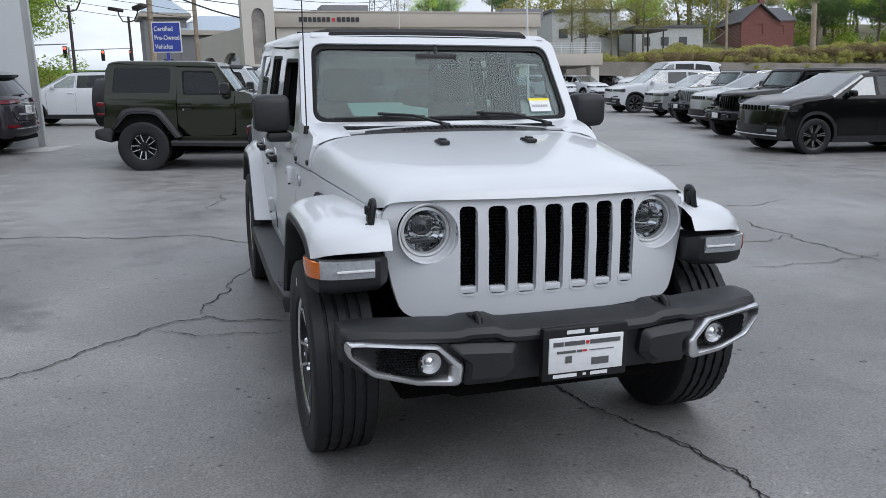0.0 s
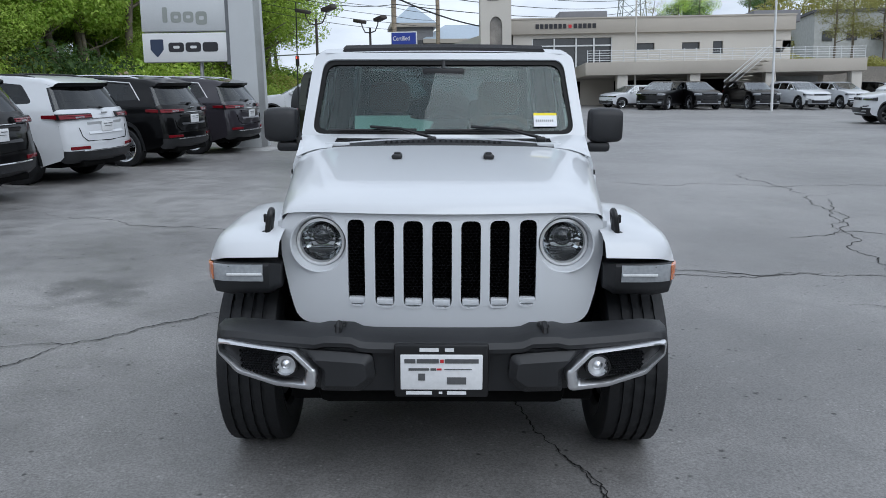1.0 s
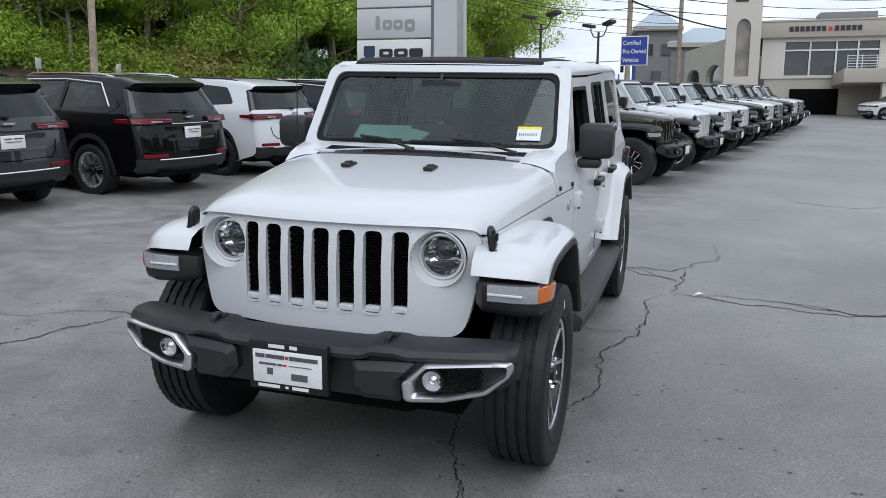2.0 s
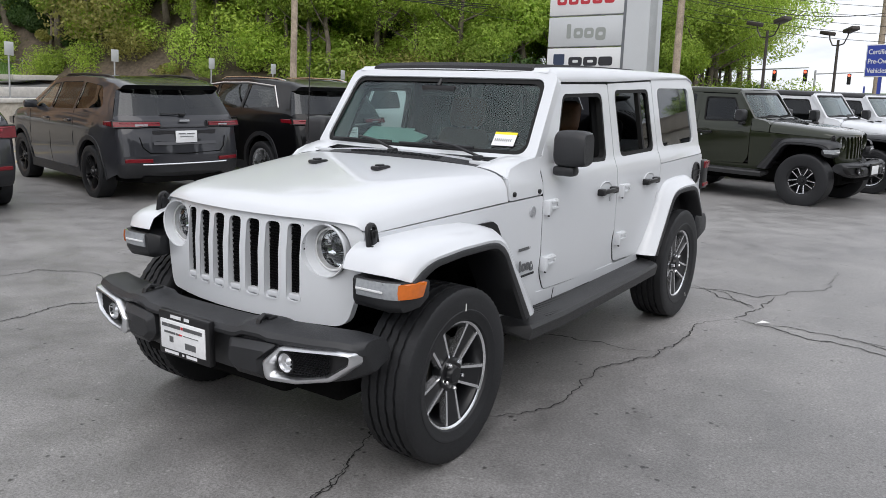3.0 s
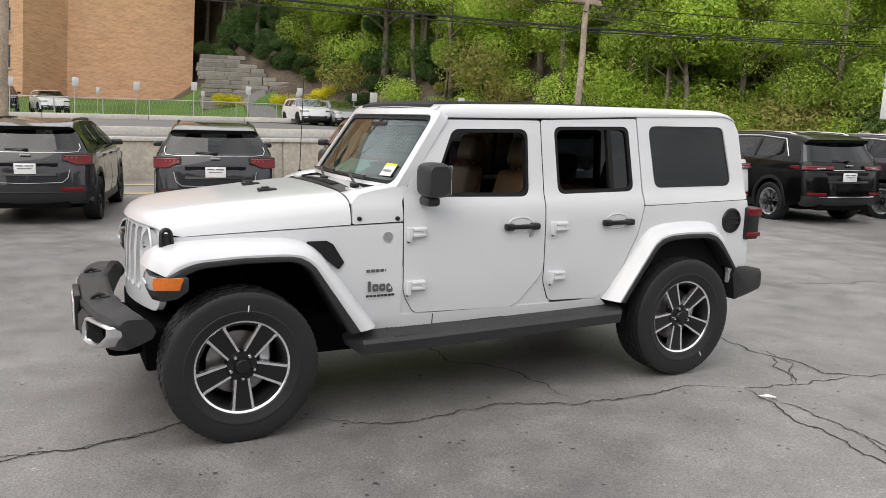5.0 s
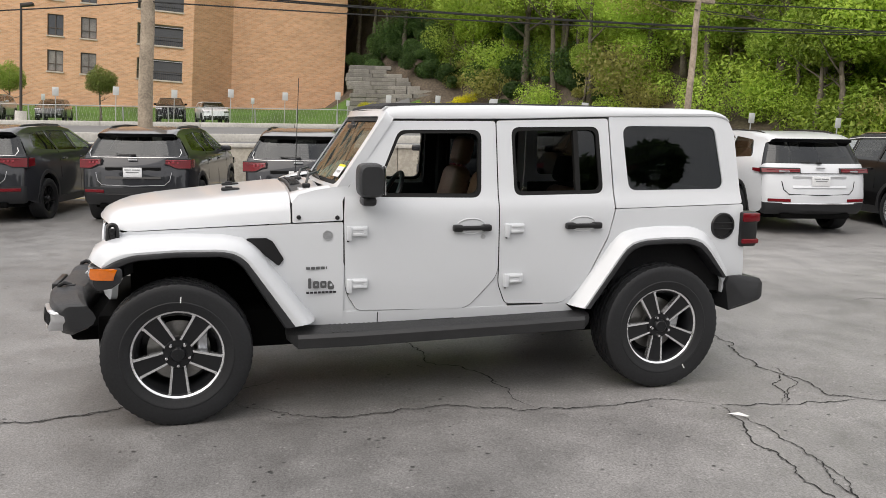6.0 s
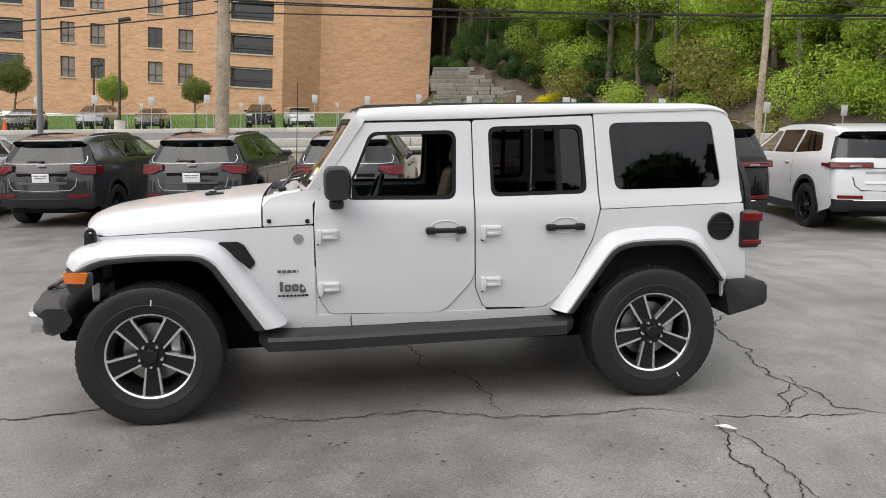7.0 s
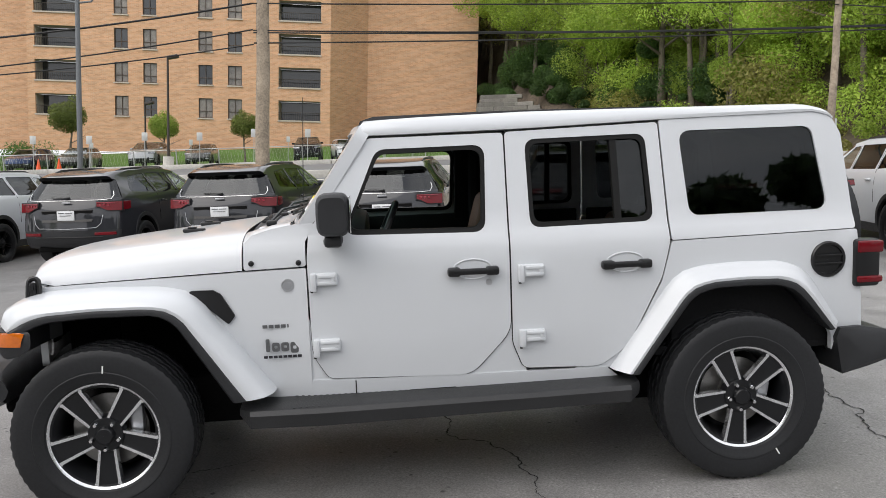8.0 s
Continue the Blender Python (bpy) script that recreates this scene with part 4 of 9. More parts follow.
def thing_part_handle(car, s, y0, paint):
    x = side_x(y0, 1.075)
    bm = bmesh.new()
    add_lathe(bm, [(x - 0.004, 0.098), (x + 0.003, 0.096), (x + 0.004, 0.090), (x - 0.001, 0.078), (x - 0.002, 0.001)], (0, y0, 1.082), "x", 24)
    for v in bm.verts:
        v.co.x *= s
        v.co.z = 1.082 + (v.co.z - 1.082) * 0.52
    cup = part("handle_cup", bm, paint, car)
    bm = bmesh.new()
    add_box(bm, (s * (x + 0.032), y0, 1.075), (0.022, 0.20, 0.030), 0.010)
    for d in (-0.09, 0.09):
        add_box(bm, (s * (x + 0.018), y0 + d, 1.074), (0.048, 0.062, 0.042), 0.012)
    part("door_handle", bm, TRIM_BLACK, cup, "black door handle")
    if y0 < 2:
        bm = bmesh.new()
        add_lathe(bm, [(x - 0.002, 0.016), (x + 0.005, 0.015), (x + 0.006, 0.001)], (0, y0 + 0.075, 1.018), "x", 16)
        for v in bm.verts:
            v.co.x *= s
        part("door_lock", bm, SILVER, cup, "round silver key lock")
    return cup


def hinge(car, s, y0, z0, paint):
    x = side_x(y0 + 0.05, z0)
    bm = bmesh.new()
    add_box(bm, (s * (x + 0.010), y0 + 0.012, z0 - 0.005), (0.045, 0.03, 0.085), 0.007)
    add_box(bm, (s * (x + 0.010), y0 + 0.072, z0 + 0.006), (0.028, 0.105, 0.062), 0.011)
    add_box(bm, (s * (x + 0.024), y0 + 0.075, z0 + 0.022), (0.012, 0.085, 0.016), 0.004)
    add_box(bm, (s * (x + 0.024), y0 + 0.075, z0 - 0.010), (0.012, 0.085, 0.016), 0.004)
    add_tube(bm, (s * (x + 0.028), y0 + 0.102, z0 + 0.006), (s * (x + 0.032), y0 + 0.102, z0 + 0.006), 0.009, n=10)
    h = part("door_hinge", bm, paint, car, "exposed white door hinge" if paint == WHITE else "")
    bm = bmesh.new()
    add_tube(bm, (s * (x + 0.024), y0 + 0.004, z0 - 0.052), (s * (x + 0.024), y0 + 0.004, z0 - 0.02), 0.007, n=8)
    part("hinge_pin", bm, TRIM_BLACK, h)


def mirror(car, s):
    bm = bmesh.new()
    ring = []
    for x, k in ((0.832, 0.80), (0.845, 0.94), (0.88, 1.0), (0.95, 1.0), (0.995, 0.95), (1.012, 0.82)):
        yc, zc, hy, hz = 1.085, 1.37, 0.07 * k, 0.098 * k
        ring.append([Vector((s * x, yc + hy * math.copysign(abs(math.cos(a)) ** 0.5, math.cos(a)) * (1 if math.cos(a) > 0 else 1.15), zc + hz * math.copysign(abs(math.sin(a)) ** 0.5, math.sin(a)))) for a in np.linspace(0, math.tau, 21)[:-1]])
    add_loft(bm, ring, close=True)
    mr = part("door_mirror", bm, BLACK_PLASTIC, car, "black plastic door mirror", angle=50)
    bm = bmesh.new()
    add_box(bm, (s * 0.885, 1.075, 1.248), (0.13, 0.085, 0.055), 0.02)
    add_box(bm, (s * 0.90, 1.08, 1.28), (0.07, 0.06, 0.05), 0.015)
    part("mirror_arm", bm, BLACK_PLASTIC, mr)
    bm = bmesh.new()
    add_box(bm, (s * 0.922, 1.158, 1.37), (0.14, 0.006, 0.165), 0.02)
    part("mirror_glass", bm, CHROME, mr, "mirror glass")


def front_bumper(car, hero):
    xs = [0, 0.17, 0.26, 0.30, 0.335, 0.38, 0.43, 0.47, 0.56, 0.68, 0.78, 0.83, 0.856, 0.868]
    yf = lambda x: curve(x, (0, 0.30, 0.48, 0.68, 0.80, 0.85, 0.868), (-0.745, -0.742, -0.722, -0.685, -0.648, -0.622, -0.590))
    zt = lambda x: curve(x, (0, 0.25, 0.30, 0.335, 0.43, 0.47, 0.8, 0.87), (0.698, 0.698, 0.703, 0.718, 0.718, 0.708, 0.714, 0.700))
    zb = lambda x: curve(x, (0, 0.3, 0.45, 0.6, 0.75, 0.85, 0.888), (0.468, 0.465, 0.468, 0.478, 0.503, 0.545, 0.575))
    bm = bmesh.new()
    rings = []
    for x in [-v for v in xs[:0:-1]] + xs:
        a = abs(x)
        f, t, b = yf(a), zt(a), zb(a)
        dip = curve(a, (0.0, 0.17, 0.26, 0.33, 0.9), (0.022, 0.022, 0.012, 0.0, 0.0))
        k = curve(a, (0.7, 0.84, 0.888), (1.0, 0.95, 0.8))
        e = curve(a, (0.6, 0.8, 0.888), (0.0, 0.012, 0.03))
        rings.append([Vector((x, y, z)) for y, z in ((f + 0.20 * k, t - 0.075), (f + 0.18 * k, t - 0.012 - e), (f + 0.15 * k, t + 0.002 - 0.4 * e), (f + 0.05 * k, t - 0.006), (f + 0.018, t - 0.016), (f + 0.002, t - 0.036), (f + 0.004, t - 0.052), (f + 0.026 + dip, t - 0.064), (f + 0.036 + dip, b + 0.06), (f + 0.06 * k, b + 0.012), (f + 0.10 * k, b), (f + 0.18 * k, b + 0.03))])
    add_loft(bm, rings, close=True)
    bp = part("front_bumper", bm, BLACK_PLASTIC, car, "black plastic front bumper", angle=30)
    bm = bmesh.new()
    add_box(bm, (0, -0.53, 0.445), (0.96, 0.2, 0.10), 0.04)
    part("air_dam", bm, UNDER, bp)
    for s in (-1, 1):
        bz = rounded([(0.545, 0.652), (0.80, 0.666), (0.860, 0.661), (0.857, 0.610), (0.775, 0.540), (0.62, 0.506), (0.470, 0.498), (0.458, 0.575)], [0.04, 0.02, 0.015, 0.03, 0.06, 0.06, 0.03, 0.03], 5)
        hz = rounded([(0.566, 0.636), (0.79, 0.650), (0.842, 0.646), (0.834, 0.617), (0.755, 0.564), (0.63, 0.538), (0.512, 0.532), (0.505, 0.574)], [0.03, 0.015, 0.012, 0.02, 0.05, 0.05, 0.02, 0.02], 5)
        cu = (0.54, 0.6, 0.66, 0.72, 0.78, 0.82)
        bm = bmesh.new()
        rings = [[Vector((s * lerp(o[0], i[0], f), yf(lerp(o[0], i[0], f)) + d, lerp(o[1], i[1], f))) for o, i in zip(bz, hz)] for f, d in ((0.0, 0.06), (0.0, -0.012), (0.22, -0.022), (0.62, -0.024), (1.0, -0.006), (1.06, 0.03))]
        add_loft(bm, rings, close=True, cap=False)
        bezel = part("fog_lamp_bezel", bm, SATIN if hero else TRIM_BLACK, bp, "bright satin fog-lamp bezel" if hero else "black fog-lamp bezel", angle=50)
        bm = bend(sheet(ring_outline(hz, 0.004), (), (), cu), lambda u, v: (s * u, yf(u) + 0.012, v), (0, 0.02, 0))
        part("fog_recess", bm, TRIM_BLACK, bezel)
        if hero:
            o = part("bezel_mesh", hex_mesh(0.15, 0.085, 0.013), BLACK_PLASTIC, bezel, angle=0)
            o.matrix_basis = pose(s * 0.685, yf(0.685) - 0.013, 0.600, 0, 4 * s, 20 * s)
        yl = yf(0.58) - 0.016
        bm = bmesh.new()
        add_lathe(bm, [(yl + 0.03, 0.047), (yl - 0.008, 0.046), (yl - 0.008, 0.040), (yl + 0.004, 0.038)], (s * 0.58, 0, 0.592), "y", 28)
        fg = part("fog_lamp", bm, TRIM_BLACK, bezel, "round fog lamp")
        bm = bmesh.new()
        add_lathe(bm, [(yl - 0.006, 0.039), (yl + 0.006, 0.034), (yl + 0.010, 0.020), (yl + 0.002, 0.013), (yl - 0.002, 0.001)], (s * 0.58, 0, 0.592), "y", 28)
        part("fog_lens", bm, SATIN if hero else LAMP_DARK, fg)
        bm = bmesh.new()
        hx = 0.385
        add_path(bm, [(s * hx, -0.61, 0.695), (s * hx, -0.625, 0.722), (s * hx, -0.655, 0.734), (s * hx, -0.68, 0.722), (s * hx, -0.688, 0.695)], 0.013, 8)
        add_box(bm, (s * hx, -0.618, 0.712), (0.045, 0.05, 0.03), 0.008)
        part("tow_hook", bm, TRIM_BLACK, bp, "black tow hook")
        pad = rounded([(0.255, 0.640), (0.515, 0.650), (0.446, 0.585), (0.452, 0.490), (0.30, 0.494), (0.245, 0.545)], [0.03, 0.012, 0.03, 0.012, 0.04, 0.04])
        front = ring_outline(pad, -0.032)
        bm = bend(sheet(front, (), (), (0.30, 0.36, 0.42)), lambda u, v: (s * u, yf(u) - 0.014, v))
        add_loft(bm, [[Vector((s * u, yf(u) + 0.06, v)) for u, v in pad], [Vector((s * u, yf(u) + 0.012, v)) for u, v in pad], [Vector((s * u, yf(u) - 0.014, v)) for u, v in front]], close=True, cap=False)
        part("bumper_pad", bm, BLACK_PLASTIC, bp, angle=24)
    # plate
    bm = bmesh.new()
    add_box(bm, (0, -0.752, 0.588), (0.345, 0.035, 0.205), 0.01)
    pf = part("plate_frame", bm, TRIM_BLACK, bp, "black dealer plate frame")
    bm = bmesh.new()
    add_box(bm, (0, -0.772, 0.586), (0.300, 0.008, 0.135), 0.004)
    part("plate", bm, PLATE_WHITE, pf, "white dealer plate")
    if hero:
        at, ri, up = (0, -0.7765, 0.586), (1, 0, 0), (0, 0, 1)
        bars(pf, "plate_lettering", [(-0.135, -0.095, 0.036, 0.052), (-0.09, -0.01, 0.036, 0.052), (0.012, 0.135, 0.036, 0.052), (-0.12, -0.045, 0.008, 0.017), (-0.04, -0.02, 0.008, 0.017), (0.01, 0.11, 0.011, 0.014), (-0.085, -0.06, -0.03, -0.004), (0.02, 0.09, -0.045, -0.018)], BADGE_GREY, at, ri, up, split=True)
        bars(pf, "plate_star", [(-0.005, 0.008, 0.038, 0.05), (-0.018, 0.0, 0.009, 0.016)], RED_MARK, at, ri, up, split=True)
        at = (0, -0.7705, 0.588)
        bars(pf, "frame_lettering", [(-0.08, -0.01, 0.076, 0.09), (0.012, 0.045, 0.076, 0.09), (-0.13, -0.035, -0.089, -0.076), (0.02, 0.09, -0.089, -0.076), (-0.01, 0.003, -0.087, -0.078)], PLATE_WHITE, at, ri, up, split=True)


def hero_details(car):
    x = lambda y, z: side_x(y, z) + 0.001
    at = Vector((0, 0, 0))
    for s in (-1, 1):
        ri, up = ((0, 1, 0) if s > 0 else (0, -1, 0)), (0, 0, 1)
        b0 = Vector((s * (side_x(0.81, 0.76) + 0.0045), 0.81, 0.76))
        marks(car, "side_badge", [(-0.078, -0.060, -0.031, 0.03, False), (-0.05, -0.014, -0.031, 0.012, True), (-0.007, 0.029, -0.031, 0.012, True), (0.036, 0.074, -0.040, 0.012, True)], BADGE_GREY, b0, ri, up)
        bars(car, "side_badge", [(-0.088 + k * 0.0285, -0.066 + k * 0.0285, 0.082, 0.098) for k in range(6)], BADGE_GREY, b0, ri, up, 0.003, split=True)
        bars(car, "side_badge", [(-0.09 + k * 0.0225, -0.072 + k * 0.0225, -0.062, -0.05) for k in range(8)], INK, b0, ri, up, 0.003, split=True)
        bm = bmesh.new()
        xs = side_x(0.85, 1.04)
        add_lathe(bm, [(xs - 0.002, 0.03), (xs + 0.006, 0.03), (xs + 0.006, 0.024), (xs + 0.003, 0.023), (xs + 0.003, 0.001)], (0, 0.85, 1.042), "x", 24)
        for dz in (-0.01, 0.0, 0.01):
            add_box(bm, (xs + 0.005, 0.85, 1.042 + dz), (0.004, 0.034, 0.005))
        for v in bm.verts:
            v.co.x *= s
        part("round_badge", bm, SILVER, car, "round silver badge")
        for y, z in ((0.685, 1.148), (0.905, 1.146)):
            bm = bmesh.new()
            xo = side_x(y, z)
            add_lathe(bm, [(xo - 0.005, 0.013), (xo + 0.008, 0.013), (xo + 0.011, 0.008), (xo + 0.011, 0.001)], (0, y, z), "x", 14)
            for v in bm.verts:
                v.co.x *= s
            part("rubber_stop", bm, TRIM_BLACK, car, "black rubber stop")
    # papers on the dash, window sticker, antenna
    bm = bmesh.new()
    add_box(bm, (-0.34, 1.03, 1.368), (0.32, 0.22, 0.006), 0, turn=Euler((radians(26), 0, radians(6))).to_matrix())
    add_box(bm, (-0.17, 1.04, 1.362), (0.19, 0.16, 0.012), 0, turn=Euler((radians(24), radians(8), radians(-14))).to_matrix())
    part("dash_papers", bm, PAPER_GREEN, car, "pale green papers on the dashboard", angle=0)

    def glass_at(u, v):
        return Vector((u, 0.838 + 0.70 * v + 0.055 * (u / 0.72) ** 2 + 0.010, 1.31 + v - 0.006))

    for nm, mat, u0, u1, v0, v1 in (("window_sticker", PLATE_WHITE, 0.50, 0.63, 0.066, 0.124), ("sticker_header", STICKER_YELLOW, 0.50, 0.63, 0.124, 0.137)):
        bm = bmesh.new()
        vs = [bm.verts.new(glass_at(u, v)) for u, v in ((u0, v0), (u1, v0), (u1, v1), (u0, v1))]
        bm.faces.new(vs)
        r = bmesh.ops.extrude_face_region(bm, geom=bm.faces[:], use_keep_orig=True)
        for v in (e for e in r["geom"] if isinstance(e, bmesh.types.BMVert)):
            v.co += Vector((0, -0.002, 0.001))
        part(nm, bm, mat, car, angle=0)
    bm = bmesh.new()
    for k in range(9):
        u = 0.512 + k * 0.0115
        vs = [bm.verts.new(glass_at(a, b) + Vector((0, -0.004, 0.002))) for a, b in ((u, 0.088), (u + 0.005, 0.088), (u + 0.005, 0.102), (u, 0.102))]
        bm.faces.new(vs)
    part("sticker_print", bm, BADGE_GREY, car, angle=0)
    bm = bmesh.new()
    add_tube(bm, (-0.775, 0.80, 1.28), (-0.775, 0.80, 1.32), 0.018, 0.012, 10)
    add_tube(bm, (-0.775, 0.80, 1.32), (-0.775, 0.835, 2.02), 0.0035, 0.0028, 6)
    part("antenna", bm, TRIM_BLACK, car, "thin black mast antenna")


def seat(car, x, y, bench=False):
    w = 0.5 if not bench else 1.15
    bm = bmesh.new()
    add_box(bm, (x, y, 0.86), (w, 0.50, 0.16), 0.05, 3)
    st = part("seat", bm, TAN, car, "tan leather seat")
    lean = Euler((radians(-14), 0, 0)).to_matrix()
    bm = bmesh.new()
    add_box(bm, (x, y + 0.30, 1.13 if not bench else 1.03), (w * 0.92, 0.15, 0.52 if not bench else 0.42), 0.07, 4, turn=lean, taper=(2, 0.86))
    part("seat_back", bm, TAN, st)
    for dx in ((0,) if not bench else (-0.33, 0.33)):
        bm = bmesh.new()
        add_box(bm, (x + dx, y + 0.39, 1.50 if not bench else 1.36), (0.27, 0.11, 0.21), 0.05, 4, turn=lean)
        for d in (-0.06, 0.06):
            add_tube(bm, (x + dx + d, y + 0.36, 1.34 if not bench else 1.2), (x + dx + d, y + 0.39, 1.45 if not bench else 1.31), 0.008, n=6)
        part("headrest", bm, TAN if not bench else DARK_CLOTH, st)
    return st


def interior(car, hero, back):
    bm = bmesh.new()
    add_box(bm, (0, 1.06, 1.16), (1.46, 0.34, 0.26), 0.05)
    add_box(bm, (0, 0.98, 1.275), (1.42, 0.30, 0.05), 0.02)
    add_box(bm, (0, 1.5, 0.85), (0.28, 0.9, 0.3), 0.03)
    part("dashboard", bm, DARK_CLOTH, car, "black dashboard")
    bm = bmesh.new()
    add_box(bm, (0, 2.2 + back, 0.62), (1.56, 2.8 + back, 0.04))
    part("cabin_floor", bm, DARK_CLOTH, car)
    for s in (-1, 1):
        for y, w in ((1.42, 0.9), (2.28, 0.7), (3.15 + back, 0.9)) if back == 0 else ((1.42, 0.9), (3.15 + back, 0.9)):
            bm = bmesh.new()
            add_box(bm, (s * 0.77, y, 0.93), (0.03, w, 0.6), 0.01)
            part("cabin_lining", bm, DARK_CLOTH, car)
    bm = bmesh.new()
    c, q = Vector((0.37, 1.30, 1.21)), Euler((radians(65), 0, 0)).to_matrix()
    pts = [c + q @ Vector((0.185 * math.cos(a), 0.185 * math.sin(a), 0)) for a in np.linspace(0, math.tau, 29)]
    add_path(bm, pts, 0.016, 8)
    for a in (0.1, math.pi - 0.1, -math.pi / 2):
        add_tube(bm, c, c + q @ Vector((0.18 * math.cos(a), 0.18 * math.sin(a), 0)), 0.018, n=8)
    add_tube(bm, c, c + q @ Vector((0, 0, -0.2)), 0.04, n=10)
    part("steering_wheel", bm, TRIM_BLACK, car, "black steering wheel")
    for x in (-0.37, 0.37) if hero else ():
        seat(car, x, 1.62)
    if hero:
        seat(car, 0, 2.45, True)
    # padded sports bar
    bm = bmesh.new()
    for s in (-1, 1):
        xb = s * 0.63
        add_path(bm, [(s * 0.66, 1.22, 1.70), (xb, 1.4, 1.735), (xb, 2.0, 1.75), (xb, 3.0 + back, 1.74), (s * 0.66, 3.4 + back, 1.62), (s * 0.70, 3.45 + back, 1.1)], 0.035, 8)
        add_path(bm, [(xb, 1.93, 1.75), (s * 0.69, 1.93, 1.3), (s * 0.72, 1.93, 0.7)], 0.045, 8)
    add_path(bm, [(-0.63, 1.93, 1.74), (0.63, 1.93, 1.74)], 0.035, 8)
    add_path(bm, [(-0.63, 3.0 + back, 1.73), (0.63, 3.0 + back, 1.73)], 0.035, 8)
    part("sport_bar", bm, DARK_CLOTH, car, "black padded roll bar")
    bm = bmesh.new()
    add_loft(bm, [[Vector((x, y, 1.755)) for x in np.linspace(-0.66, 0.66, 5)] for y in (1.2, 2.0, 3.0 + back, 3.5 + back)])
    part("headliner", bm, DARK_CLOTH, car)
    if hero:
        bm = bmesh.new()
        add_box(bm, (0, 1.12, 1.655), (0.24, 0.03, 0.06), 0.012)
        add_tube(bm, (0, 1.12, 1.68), (0, 1.16, 1.74), 0.012, n=8)
        part("rear_view_mirror", bm, TRIM_BLACK, car)


wrangler("off_road_car", "white four-door off-road car with black bumper and black fabric roof", WHITE, hero=True, m=LOT.copy())


# ---- ground ----
def height(x, y):
    """Height of all ground, in lot coordinates."""
    z = ground_z(x, y)
    if x < -17.0:
        street = 0.92 + 0.018 * min(26.0, -17.0 - x)
        grass = 1.75 * smooth01((-x - 43) / 6) * 0.0 + 0.10 * smooth01((-x - 43) / 3) + 0.9 * smooth01((-x - 45) / 7) * smooth01((y - 8) / 3) * smooth01((24 - y) / 4)
        bank = 1.15 * smooth01((-x - 57) / 6) + 1.7 * smooth01((-x - 54) / 6) * smooth01((y - 11) / 3) * smooth01((22 - y) / 4)
        foot = float(np.interp(y, (12.0, 18.0, 26.0), (57.0, 51.0, 25.0)))
        hill = 0.46 * max(0.0, -x - foot) * smooth01((y - 10) / 6) * smooth01((84 - y) / 22)
        rise = 0.55 * max(0.0, -x - 64) * smooth01((y - 8) / 8) * smooth01((84 - y) / 22)
        z = street + grass + bank + min(24.0, max(hill, rise))
        z -= 0.02 * min(60.0, max(0.0, y)) * smooth01((y - 5) / 20)
    z2 = 2.3 * smooth01((y - 60) / 2.0) * smooth01((x - 24) / 4) + 0.13 * min(60.0, max(0, y - 66)) * smooth01((x - 24) / 10)
    side = 0.04 * min(50.0, max(0.0, x - 34)) * smooth01((y - 5) / 20)
    return z + z2 + side


